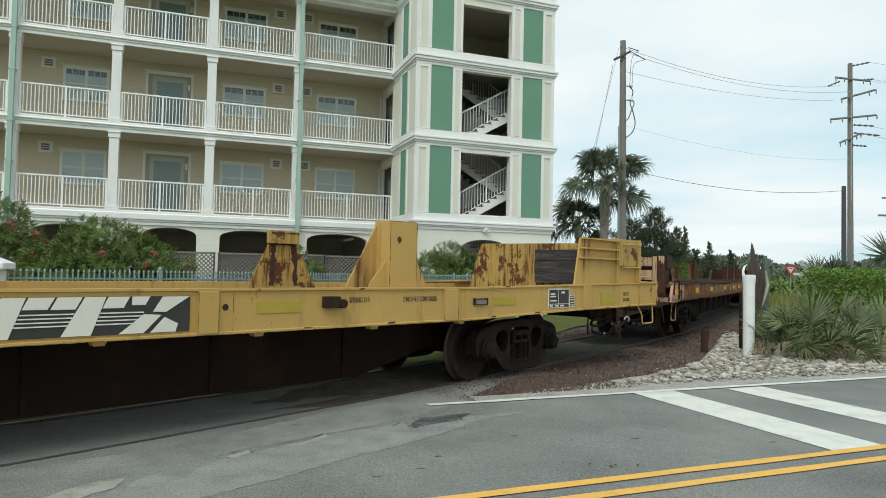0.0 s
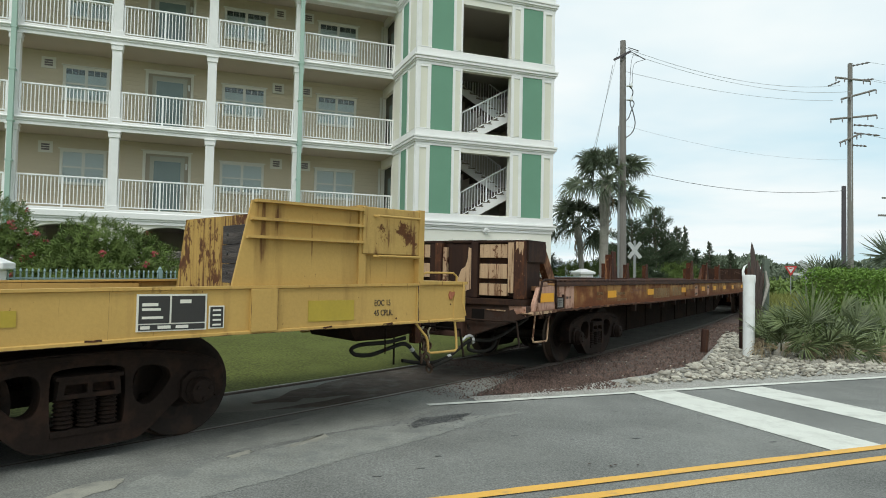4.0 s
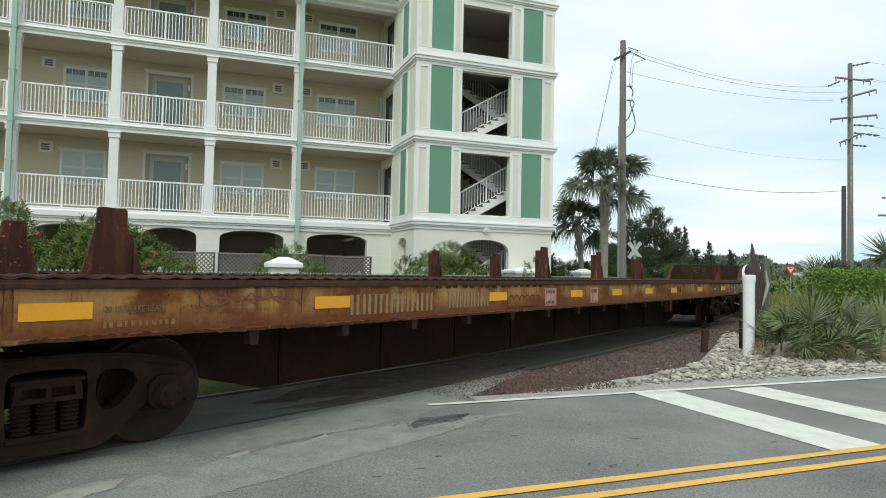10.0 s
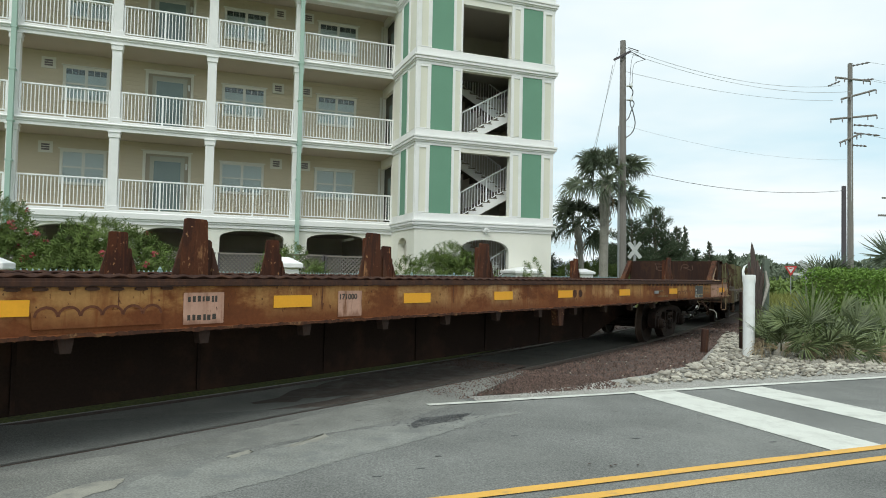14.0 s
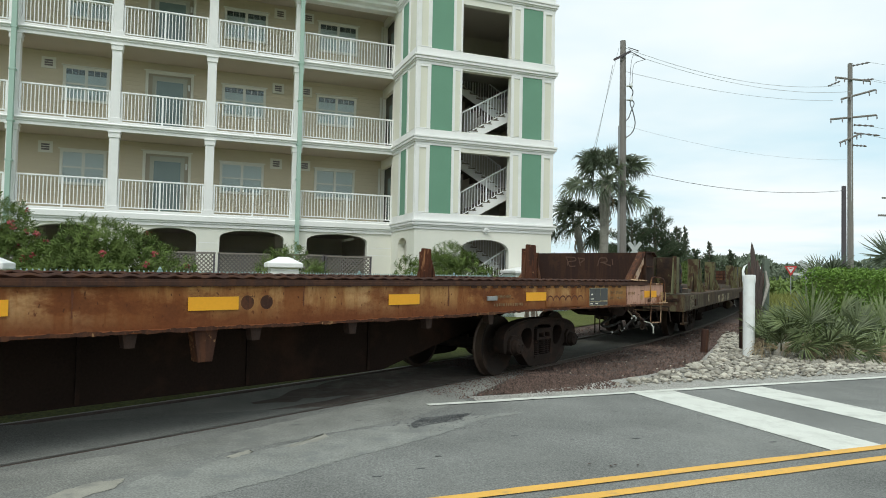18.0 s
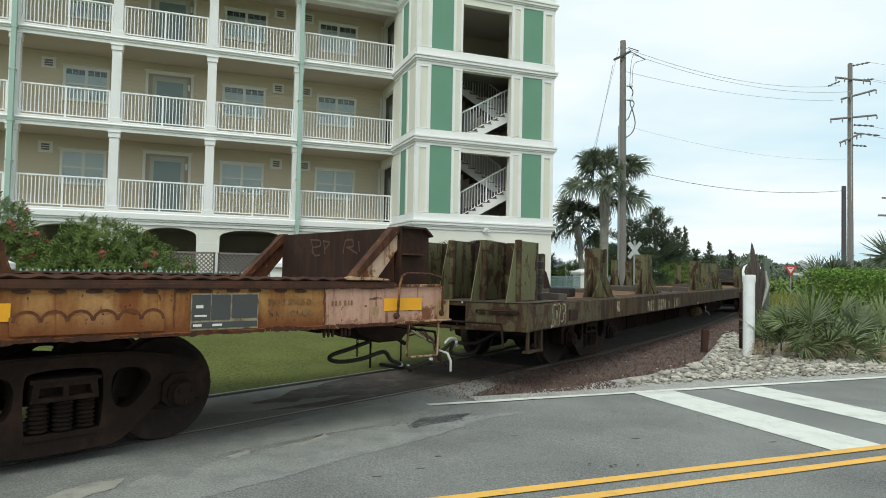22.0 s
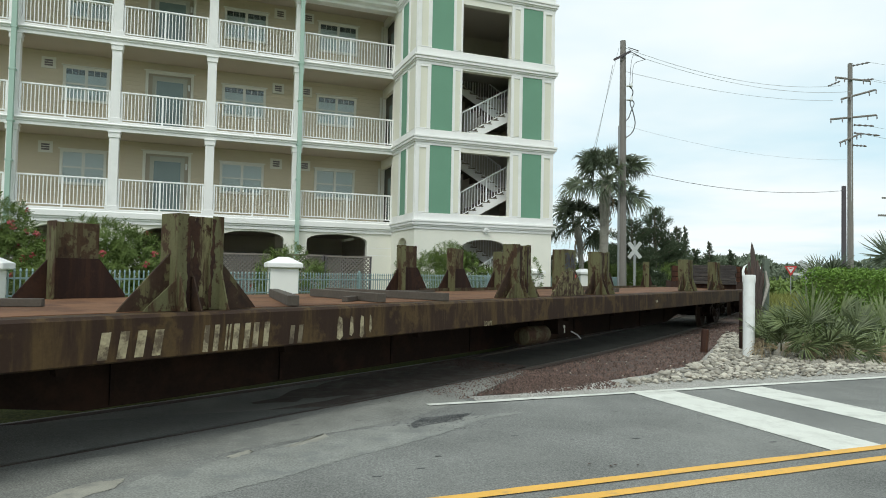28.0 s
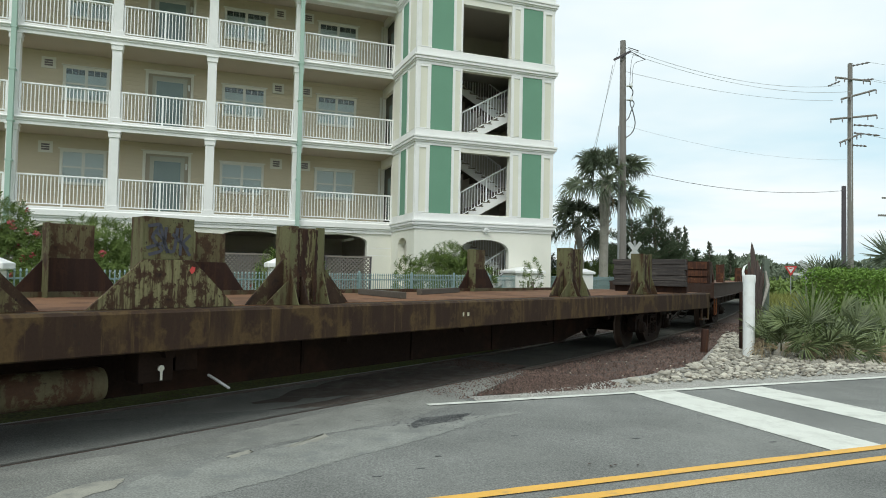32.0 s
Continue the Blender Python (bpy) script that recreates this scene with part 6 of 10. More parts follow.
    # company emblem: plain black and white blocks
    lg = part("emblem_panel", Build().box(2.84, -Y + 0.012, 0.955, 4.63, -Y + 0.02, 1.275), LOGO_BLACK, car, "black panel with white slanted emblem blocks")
    for quad in ([(2.92, 1.273), (3.15, 1.273), (3.10, 1.172), (2.87, 1.172)], [(3.17, 1.273), (3.33, 1.273), (3.22, 0.958), (3.01, 0.958)], [(3.35, 1.273), (3.53, 1.273), (3.48, 1.178), (3.305, 1.178)],
                 [(3.55, 1.273), (3.73, 1.273), (3.68, 1.175), (3.50, 1.175)], [(3.75, 1.273), (3.91, 1.273), (3.80, 0.958), (3.58, 0.958)], [(3.93, 1.273), (4.10, 1.273), (4.05, 1.178), (3.885, 1.178)],
                 [(4.12, 1.273), (4.27, 1.273), (4.23, 1.20), (4.12, 1.20)], [(4.30, 1.14), (4.41, 1.135), (4.62, 1.27), (4.38, 1.27)],
                 [(4.02, 0.958), (4.22, 0.958), (4.37, 1.11), (4.22, 1.12)], [(4.28, 0.958), (4.50, 0.958), (4.52, 1.03), (4.40, 1.09)]):
        part("emblem_block", Build().prism(quad, "y", -Y + 0.004, -Y + 0.012), LOGO_WHITE, lg)
    for x0, x1 in ((3.29, 3.67), (3.87, 4.22)):
        for j in range(4):
            part("emblem_stripe", Build().prism([(x0 - 0.012 * (3 - j), 1.040 + 0.031 * j), (x1 - 0.012 * (3 - j), 1.040 + 0.031 * j), (x1 - 0.012 * (3 - j), 1.050 + 0.031 * j), (x0 - 0.012 * (3 - j), 1.050 + 0.031 * j)], "y", -Y + 0.004, -Y + 0.012), LOGO_WHITE, lg)
    # upright stakes, near and far
    for x in (7.10, -7.55):
        yellow_stake(car, x)
        yellow_far_stake(car, x - 0.08)
    # the bulkhead at the end
    for sg in (1, -1):
        bh = part("bulkhead", Build().prism([(-1.28, 1.24), (1.30, 1.24), (1.02, 2.09), (-1.28, 2.06)], "x", sg * 11.42, sg * 11.50), YELLOW_WORN, car, "yellow bulkhead wall streaked with rust")
        for k in range(3):
            part("plank", Build().box(sg * 11.32, -1.27, 1.385 + 0.192 * k, sg * 11.415, -0.32 + 0.01 * (k % 2), 1.572 + 0.192 * k), OLDWOOD, bh, "old dark plank", bevel=0.003)
            for y in (-1.16, -0.80, -0.44):
                part("bolt", Build().lathe([(0.024, 0), (0.018, 0.010)], 8, Matrix.Translation((sg * 11.32, y, 1.49 + 0.192 * k)) @ Matrix.Rotation(-sg * math.pi / 2, 4, "Y")), LOGO_BLACK, bh)
        for y in (-1.36,):
            w = Build().prism([(sg * 10.98, 1.36), (sg * 11.15, 2.14), (sg * 12.30, 2.16), (sg * 12.30, 1.36)], "y", y, y + 0.03)
            wall = part("bulkhead_side", w, YELLOW, car, "yellow ribbed bulkhead side plate")
            for z in (2.12, 1.96, 1.80):
                part("shelf_rib", Build().box(*sorted((sg * (10.98 + 0.17 * (z - 1.36) / 0.78 + 0.02), sg * 12.29))[:1], y - 0.07, z, sorted((sg * (10.98 + 0.17 * (z - 1.36) / 0.78 + 0.02), sg * 12.29))[1], y + 0.002, z + 0.025), YELLOW, wall)
            bx = part("bulkhead_box", Build().box(*sorted((sg * 12.29, sg * 13.02))[:1], y - 0.05, 1.72 - 0.02, sorted((sg * 12.29, sg * 13.02))[1], y + 0.30, 2.17), YELLOW_SPOT, car, "yellow end box with rust spots", bevel=0.01)
            part("box_post", Build().box(*sorted((sg * 12.26, sg * 12.34))[:1], y - 0.03, 1.37, sorted((sg * 12.26, sg * 12.34))[1], y + 0.2, 2.18), YELLOW, car)
            part("box_post", Build().box(*sorted((sg * 12.99, sg * 13.06))[:1], y - 0.06, 1.37, sorted((sg * 12.99, sg * 13.06))[1], y + 0.3, 2.18), YELLOW, car)
            part("lower_panel", Build().box(*sorted((sg * 12.34, sg * 12.99))[:1], y + 0.02, 1.37, sorted((sg * 12.34, sg * 12.99))[1], y + 0.05, 1.72), YELLOW, car)
            for z in (2.08, 1.68):
                grab(car, [(sg * 12.42, y - 0.05, z), (sg * 12.43, y - 0.11, z), (sg * 12.96, y - 0.11, z), (sg * 12.97, y - 0.05, z)], YELLOW)
        part("end_wall", Build().box(sg * 13.02, -1.30, 1.37, sg * 13.08, 1.30, 2.15), YELLOW, car)
        part("end_sill", Build().box(*sorted((sg * 13.50, sg * 13.675))[:1], -1.42, 0.985, sorted((sg * 13.50, sg * 13.675))[1], 1.42, 1.38), YELLOW, car, bevel=0.01)
        part("end_deck", Build().box(*sorted((sg * 13.0, sg * 13.685))[:1], -1.437, 1.40, sorted((sg * 13.0, sg * 13.685))[1], 1.437, 1.432), YELLOW, car)
        coupler(car, sg * 13.35, sg)
        hoses(car, sg * 13.7, sg)
        for y in (-1.40, 1.40):
            grab(car, [(sg * 13.06, y, 1.39), (sg * 13.06, y, 1.49), (sg * 13.10, y, 1.525), (sg * 13.50, y, 1.525), (sg * 13.55, y, 1.49), (sg * 13.55, y, 1.39)], YELLOW, 0.012)
            part("stirrup_step", Build().tube([(sg * x_, y, z_) for x_, z_ in ((12.95, 1.02), (12.99, 0.985), (13.13, 0.84), (13.15, 0.80), (13.16, 0.69), (13.19, 0.665), (13.54, 0.668), (13.57, 0.69), (13.555, 0.85), (13.53, 1.02))], 0.014, 8), YELLOW, car, "bent yellow bar sill step", smooth=50)
        part("striker", Build().box(*sorted((sg * 12.8, sg * 13.78))[:1], -0.27, 0.82, sorted((sg * 12.8, sg * 13.78))[1], 0.27, 1.22), BLACK, car, "dark striker casting", bevel=0.02)
    part("draft_box", Build().prism([(12.70, 0.90), (13.68, 0.95), (13.68, 0.80), (13.30, 0.74), (12.80, 0.73)], "y", -0.55, 0.45), BLACK, car, "dark draft gear box", bevel=0.01)
    part("end_bracket", Build().box(13.60, -0.62, 0.67, 13.69, -0.50, 0.92), STAKE_RUST, car, "rusty hanging bracket", bevel=0.006)
    part("rust_scab", Build().prism([(13.44, 1.325), (13.47, 1.315), (13.505, 1.322), (13.50, 1.285), (13.48, 1.262), (13.46, 1.235), (13.435, 1.245), (13.425, 1.285)], "y", -Y + 0.004, -Y + 0.021), SCAB, car, "orange patch of bare primer")
    part("corner_bar", Build().tube([(13.605, -1.46, 1.43), (13.605, -1.465, 1.36), (13.585, -1.465, 1.24), (13.635, -1.465, 1.06)], 0.010, 6), YELLOW, car, "thin bent yellow bar", smooth=50)
    chain(car, [(13.68, -0.50, 0.75), (13.86, -0.50, 0.69), (13.92, -0.50, 0.63), (13.86, -0.50, 0.53), (13.90, -0.50, 0.44), (13.93, -0.50, 0.33)], 0.082, 0.015, CHAIN, "heavy rusty chain hanging at the coupling")
    chain(car, [(13.84, -0.50, 0.70), (13.82, -0.50, 0.54), (13.80, -0.50, 0.40)], 0.088, 0.014, CHAIN, "heavy rusty chain hanging at the coupling")
    for p, q in (((13.85, -0.48, 0.86), (13.77, -0.49, 0.74)), ((14.0, -0.44, 0.86), (13.93, -0.49, 0.70))):
        part("dangling_strap", Build().tube([p, ((p[0] + q[0]) / 2 - 0.015, p[1], (p[2] + q[2]) / 2 + 0.01), q], 0.013, 6), STRAP, car, "pale strap at the coupling", smooth=50)
    # rust along the lower edge and on the seams of the sill
    for k in range(11):
        x0 = -13.6 + 2.47 * k
        rust_edge(car, (x0, low(x0) + 0.003), (x0 + 2.46, low(x0 + 2.46) + 0.003), 0.013, -Y - 0.002, 400 + k, flake=0.3)
    for k, x in enumerate((4.70, 4.90, 7.92, 8.18, 11.13, 11.38)):
        rust_edge(car, (x, low(x) + 0.02), (x, high(x) - 0.03), 0.012, -Y - 0.0135, 430 + k, flake=0.45)
    for k, (x, z0, z1, w) in enumerate(((12.995, 1.0, 1.40, 0.034), (13.66, 1.0, 1.10, 0.016), (5.05, 0.93, 1.33, 0.010), (10.0, 0.97, 1.36, 0.008))):
        rust_edge(car, (x, z0), (x, z1), w, -Y + 0.004 if k != 1 else -Y - 0.001, 450 + k, flake=0.5)
    for k, (x, z, w) in enumerate(((3.62, 1.10, 0.05), (4.86, 1.30, 0.03), (5.9, 0.925, 0.05), (7.05, 0.93, 0.06), (8.9, 0.935, 0.05), (9.9, 0.965, 0.06), (11.9, 0.99, 0.05), (12.6, 1.0, 0.06), (6.6, 1.325, 0.04), (9.2, 1.345, 0.05))):
        rust_edge(car, (x - w, z), (x + w, z + 0.006), 0.030, -Y + 0.0165 if 1.0 < z < 1.3 else -Y - 0.003, 460 + k, STAKE_RUST, 0.8, (0.4, 1.2))
    # rust scabs and small marks on the side
    for x, z, w in ((4.98, 1.16, 0.035), (13.56, 1.19, 0.024), (13.56, 1.13, 0.024), (13.46, 1.18, 0.011), (12.72, 1.05, 0.012)):
        part("rust_scab", Build().lathe([(w, 0), (w * 0.9, 0.003)], 9, Matrix.Translation((x, -Y + 0.023, z)) @ Matrix.Rotation(math.pi / 2, 4, "X")), STAKE_RUST, car)
    return car


def peeling_stake(car, x, side, h0, h1):
    """A narrow upright plate with small gussets at its foot and a lower plate welded to one edge."""
    y0 = side * 1.30
    b = Build().prism([(x - 0.115, h1 - 0.015), (x - 0.09, h1), (x + 0.105, h1 - 0.004), (x + 0.12, h1 - 0.02), (x + 0.14, h0), (x - 0.15, h0)], "y", y0 - 0.012, y0 + 0.012)
    b.box(x - 0.03, y0 + 0.012, h0, x - 0.01, y0 + 0.15, h1 - 0.06)
    st = part("stake", b, STAKE_PEEL, car, "rusty narrow stake with peeling paint", bevel=0.004)
    hm = h0 + 0.66 * (h1 - h0)
    part("side_plate", Build().prism([(x + 0.115, h0), (x + 0.20, h0), (x + 0.185, hm - 0.02), (x + 0.165, hm), (x + 0.115, hm)], "y", y0 + 0.014, y0 + 0.03), STAKE_RUST, st, "lower rusty plate", bevel=0.003)
    for e, d, g_ in ((x - 0.125, -0.115, 0.40), (x + 0.185, 0.10, 0.30)):
        part("gusset", Build().prism([(e, h0), (e + d, h0), (e + 0.85 * d, h0 + 0.04), (e, h0 + g_)], "y", y0 - 0.004, y0 + 0.012), STAKE_RUST, st)
    return st


# -- rusty tan bulkhead flat car with a chain along its edge --
def tan_car():
    car = thing("flat_car", "rusty tan bulkhead flat car with chained stakes", "railway car", "flat cars of the train")
    Y = 1.43
    X0, X1 = -12.95, 13.62
    bent_sills(car, (X0, -9.4, -7.4, 7.4, 9.4, X1), (0.99, 0.982, 0.955, 0.955, 0.982, 0.99), (1.40,) * 6, Y, ORANGE, 0.12)
    part("deck", Build().box(-13.4, -1.33, 1.30, 13.6, 1.33, 1.36), DECK_RUST, car, "rusty steel deck")
    for sg in (-1, 1):
        part("top_rail", Build().box(X0, sg * 1.30 - 0.13 * (sg < 0), 1.40, X1 - 0.6, sg * 1.30 + 0.13 * (sg > 0), 1.425), RAILBROWN, car, "brown rubbing rail")
        ch = Build()
        pts = [(x, sg * 1.38, 1.442 + 0.009 * math.sin(x * 2 * math.pi / 0.19)) for x in np.arange(X0 + 0.1, 12.9, 0.032)]
        ch.tube(pts, 0.020, 6)
        pts = [(x, sg * 1.355, 1.440 + 0.009 * math.sin(x * 2 * math.pi / 0.19 + 2.4)) for x in np.arange(X0 + 0.1, 12.9, 0.032)]
        ch.tube(pts, 0.018, 6)
        part("edge_chain", ch, RAILBROWN, car, "rusty tie-down chain lying along the edge", smooth=60)
    underframe(car, 10.06, 1.28, 0.17)
    bearers(car, [-8.42 + 1.21 * k for k in range(15)], 0.958, drop=0.135, material=END_RUST)
    for x in (-9.98, 10.02):
        add_truck(car, x, 0.0, 10.06)
    part("rail_face", Build().box(X0, -Y - 0.006, 1.362, 13.0, -Y + 0.02, 1.4025), RAILBROWN, car, "brown rusted upper flange of the sill", bevel=0.004)
    part("rail_lip", Build().box(13.002, -Y - 0.004, 1.372, 13.53, -Y + 0.02, 1.4025), CREAMRUST, car, "pale rusted upper flange of the sill", bevel=0.004)
    for k in range(9):
        x0 = X0 + 2.87 * k
        rust_edge(car, (x0, 1.362), (x0 + 2.87, 1.362), 0.020, -Y - 0.0072, 700 + k, BROWN, 0.8, (0.6, 1.3))
    # dark runs of rust down the face of the sill
    for k, (x, z0, z1, w) in enumerate(((-12.145, 1.02, 1.36, 0.022), (-11.22, 1.11, 1.36, 0.030), (-11.15, 1.15, 1.36, 0.026), (-10.54, 1.08, 1.36, 0.024), (-10.485, 1.05, 1.36, 0.026), (-9.05, 1.2, 1.36, 0.02), (-7.9, 1.1, 1.36, 0.025), (-6.0, 1.12, 1.36, 0.03), (-3.2, 1.15, 1.36, 0.025), (-1.0, 1.1, 1.36, 0.03),
                                     (1.3, 1.12, 1.36, 0.028), (3.2, 1.1, 1.36, 0.03), (5.4, 1.15, 1.36, 0.026), (7.6, 1.1, 1.36, 0.03), (8.3, 1.15, 1.36, 0.024), (10.85, 1.05, 1.36, 0.03), (12.215, 1.02, 1.36, 0.05))):
        rust_edge(car, (x, z0), (x, z1), w, -Y + 0.0155, 760 + k, RUN_RUST, 0.75, (0.5, 1.3))
    for k, (x0, x1, z0, z1) in enumerate(((-12.95, -9.4, 0.99, 0.982), (-9.4, -7.4, 0.982, 0.955), (-7.4, 0, 0.955, 0.955), (0, 7.4, 0.955, 0.955), (7.4, 9.4, 0.955, 0.982), (9.4, 13.0, 0.982, 0.99))):
        rust_edge(car, (x0, z0 + 0.012), (x1, z1 + 0.012), 0.046, -Y - 0.0015, 720 + k, STAKE_RUST, 1.0, (0.6, 1.3))
    # paler end panels of the sill
    part("sill_panel", Build().box(12.21, -Y + 0.0175, 1.012, 13.60, -Y + 0.0205, 1.378), PINK, car, "faded pink painted panel")
    part("sill_panel", Build().box(-12.94, -Y + 0.0175, 1.012, -12.15, -Y + 0.0205, 1.378), PINK, car, "faded pink painted panel")
    for x0, x1 in ((-10.45, -9.95), (-7.72, -7.21), (-4.36, -3.87), (-1.64, -1.15), (0.31, 0.82), (2.27, 2.76), (4.16, 4.66), (6.58, 7.08), (9.25, 9.75), (12.89, 13.37)):
        sheet(car, x0, x1, 1.135, 1.26, -Y + 0.014, REFLECT_Y, "bright yellow reflective sheet")
    for x0, x1, z0 in ((-2.62, -2.21, 1.01), (-0.77, -0.41, 1.01)):
        sheet(car, x0, x1, z0, 1.30, -Y + 0.017, PINK, "pale repainted panel", "paint_panel")
        if x0 > -1:
            words("171000", 0.085, x0 + 0.005, 1.205, -Y + 0.014, STENCIL, car, 1.1, bold=0.003)
            continue
        bars(RND, x0 + 0.04, x1 - 0.06, 1.21, 1.27, -Y + 0.014, STENCIL, car, "unreadable stencil", 0.03, 0.018)
        bars(RND, x0 + 0.04, x1 - 0.06, 1.04, 1.10, -Y + 0.014, STENCIL, car, "unreadable stencil", 0.03, 0.018)
    # rivet slots under the rail: dark brown patches painted for the holes' shade
    slot = Build().prism(rounded([(-0.06, 1.325), (0.06, 1.325), (0.05, 1.358), (-0.05, 1.358)], 1), "y", -Y + 0.010, -Y + 0.02).mesh("slot")
    slot.materials.append(RUST_EDGE)
    for x in list(np.arange(-5.6, -2.7, 0.2)) + list(np.arange(8.1, 12.1, 0.215)):
        part("slot", slot, RUST_EDGE, car, m=Matrix.Translation((x + RND.uniform(-0.02, 0.02), 0, RND.uniform(-0.004, 0.004))))
    letter_bars(car, [-7.20 + 0.192 * k for k in range(8)], 0.135, 1.05, 1.27, -Y + 0.016)
    letter_bars(car, [-5.36 + 0.172 * k for k in range(6)], 0.115, 1.07, 1.27, -Y + 0.016)
    words("20 OC SPRGS", 0.080, -11.05, 1.19, -Y + 0.016, STENCIL_BROWN, car, 0.76)
    bars(RND, -11.05, -10.78, 1.10, 1.15, -Y + 0.016, STENCIL_BROWN, car, "unreadable stencil", 0.022, 0.035)
    words("20 18 BRAKE BEAM", 0.075, -9.86, 1.175, -Y + 0.016, STENCIL_BROWN, car, 0.78)
    bars(RND, -9.87, -9.25, 1.06, 1.11, -Y + 0.016, STENCIL_BROWN, car, "unreadable stencil", 0.03, 0.02)
    words("ED 18 BRAKE BEAM", 0.07, 8.52, 1.185, -Y + 0.016, STENCIL_BROWN, car, 0.62)
    bars(RND, 8.52, 9.2, 1.07, 1.115, -Y + 0.016, STENCIL_BROWN, car, "unreadable stencil", 0.03, 0.02)
    words("20 OC SPRGS D-", 0.082, 11.65, 1.212, -Y + 0.016, STENCIL_BROWN, car, 0.76)
    words("24 IC", 0.082, 11.65, 1.118, -Y + 0.016, STENCIL_BROWN, car, 0.76)
    bars(RND, 11.88, 12.08, 1.12, 1.165, -Y + 0.016, STENCIL_BROWN, car, "unreadable stencil", 0.03, 0.02)
    bars(RND, 12.29, 12.53, 1.195, 1.25, -Y + 0.014, STENCIL_BROWN, car, "unreadable stencil", 0.022, 0.022)
    bars(RND, -12.50, -12.27, 1.165, 1.205, -Y + 0.014, STENCIL, car, "unreadable stencil", 0.03, 0.02)
    # repair patch with a ragged burnt edge
    rp = [(9.75, 1.03), (9.74, 1.16)] + [(9.75 + 0.1 * k, 1.15 + 0.035 * abs(math.sin(k * 1.57 + 0.3))) for k in range(1, 10)] + [(10.77, 1.17), (10.77, 1.03)]
    part("repair_plate", Build().prism(rp, "y", -Y + 0.004, -Y + 0.022), ORANGE, car, "welded repair plate with scorched edge")
    rp = [(x - 13.6, z) for x, z in rp]
    part("repair_plate", Build().prism(rp, "y", -Y + 0.004, -Y + 0.022), ORANGE, car, "welded repair plate with scorched edge")
    # scorched scallops along the upper edge of both repair plates
    for x0 in (9.76, -3.84):
        for k in range(6):
            c0 = x0 + 0.085 + 0.168 * k
            scrawl([[(c0 + 0.082 * math.cos(a), 1.125 + 0.075 * math.sin(a)) for a in np.linspace(math.pi, 0, 7)]], -Y + 0.0025, 0.011, RUN_RUST, car, "scorched scallop of the repair plate")
    cs = part("data_stencil", Build().box(10.98, -Y + 0.012, 1.02, 11.56, -Y + 0.019, 1.32), STENCIL_PALE, car, "dark stencil data panel with pale border")
    for x0, x1, z0, z1 in ((10.99, 11.14, 1.10, 1.31), (11.15, 11.31, 1.10, 1.31), (11.325, 11.55, 1.11, 1.31), (10.99, 11.55, 1.035, 1.085)):
        part("data_field", Build().box(x0, -Y + 0.008, z0, x1, -Y + 0.0125, z1), SHEET_DARK, cs)
    for x0, x1, z0, z1 in ((11.02, 11.08, 1.20, 1.225), (11.01, 11.11, 1.13, 1.145), (11.0, 11.07, 1.05, 1.07), (11.16, 11.24, 1.05, 1.07)):
        part("data_mark", Build().box(x0, -Y + 0.006, z0, x1, -Y + 0.0085, z1), LOGO_WHITE, cs)
    ch_ = part("card_holder", Build().box(-12.91, -Y - 0.004, 1.045, -12.64, -Y + 0.02, 1.20), POLEWOOD, car, "grey wooden routing card board in a steel frame", bevel=0.004)
    for x0, z0, x1, z1 in ((-12.925, 1.03, -12.90, 1.225), (-12.65, 1.03, -12.622, 1.235), (-12.90, 1.03, -12.65, 1.052), (-12.90, 1.185, -12.65, 1.20)):
        part("frame_bar", Build().box(x0, -Y - 0.016, z0, x1, -Y + 0.018, z1), BROWN, ch_, bevel=0.004)
    for z in (1.085, 1.115, 1.145):
        bars(RND, -12.87, -12.70, z - 0.009, z + 0.009, -Y - 0.005, STENCIL, ch_, "unreadable stencil", 0.03, 0.02)
    part("card_holder", Build().box(8.36, -Y - 0.012, 1.155, 8.56, -Y + 0.02, 1.215), GALV, car, "grey routing card holder", bevel=0.006)
    scrawl([[(-9.07, 1.33), (-9.0, 1.22), (-8.85, 1.20), (-8.74, 1.26), (-8.62, 1.29), (-8.50, 1.22), (-8.42, 1.20)], [(-8.80, 1.33), (-8.78, 1.22)], [(-8.62, 1.22), (-8.50, 1.32), (-8.44, 1.18)], [(-8.30, 1.33), (-8.24, 1.24), (-8.12, 1.21), (-8.02, 1.27), (-8.0, 1.33)], [(-8.16, 1.33), (-8.15, 1.16)], [(-7.95, 1.21), (-7.84, 1.26), (-7.79, 1.34)], [(-8.95, 1.28), (-8.6, 1.24), (-8.2, 1.27), (-7.85, 1.22)]], -Y + 0.0142, 0.008, SPRAY_RED, car)
    part("hanger_bracket", Build().prism([(4.25, 0.957), (4.49, 0.957), (4.44, 0.65), (4.30, 0.65)], "y", -1.36, -1.22), STAKE_RUST, car, "rusty hanger bracket under the sill", bevel=0.006)
    for x in (4.76, 4.97):
        hole = Build()
        hole.lathe([(0.07, 0), (0.07, 0.004)], 18, Matrix.Translation((x, -Y + 0.024, 1.20)) @ Matrix.Rotation(math.pi / 2, 4, "X"))
        part("round_plate", hole, STAKE_RUST, car)
    # stakes
    for x, h in ((-9.77, 1.985), (-2.46, 1.99), (-0.14, 1.99), (2.15, 1.97), (9.50, 1.975)):
        peeling_stake(car, x, -1, 1.42, h)
    for x, h in ((-9.45, 1.985), (-2.0, 1.96), (0.30, 1.97), (2.75, 1.98), (9.85, 1.96)):
        peeling_stake(car, x, 1, 1.36, h)
    # bulkheads
    bh = part("bulkhead", Build().box(-13.60, -1.20, 1.20, -13.50, 1.16, 1.96), BROWN, car, "rusted transverse bulkhead")
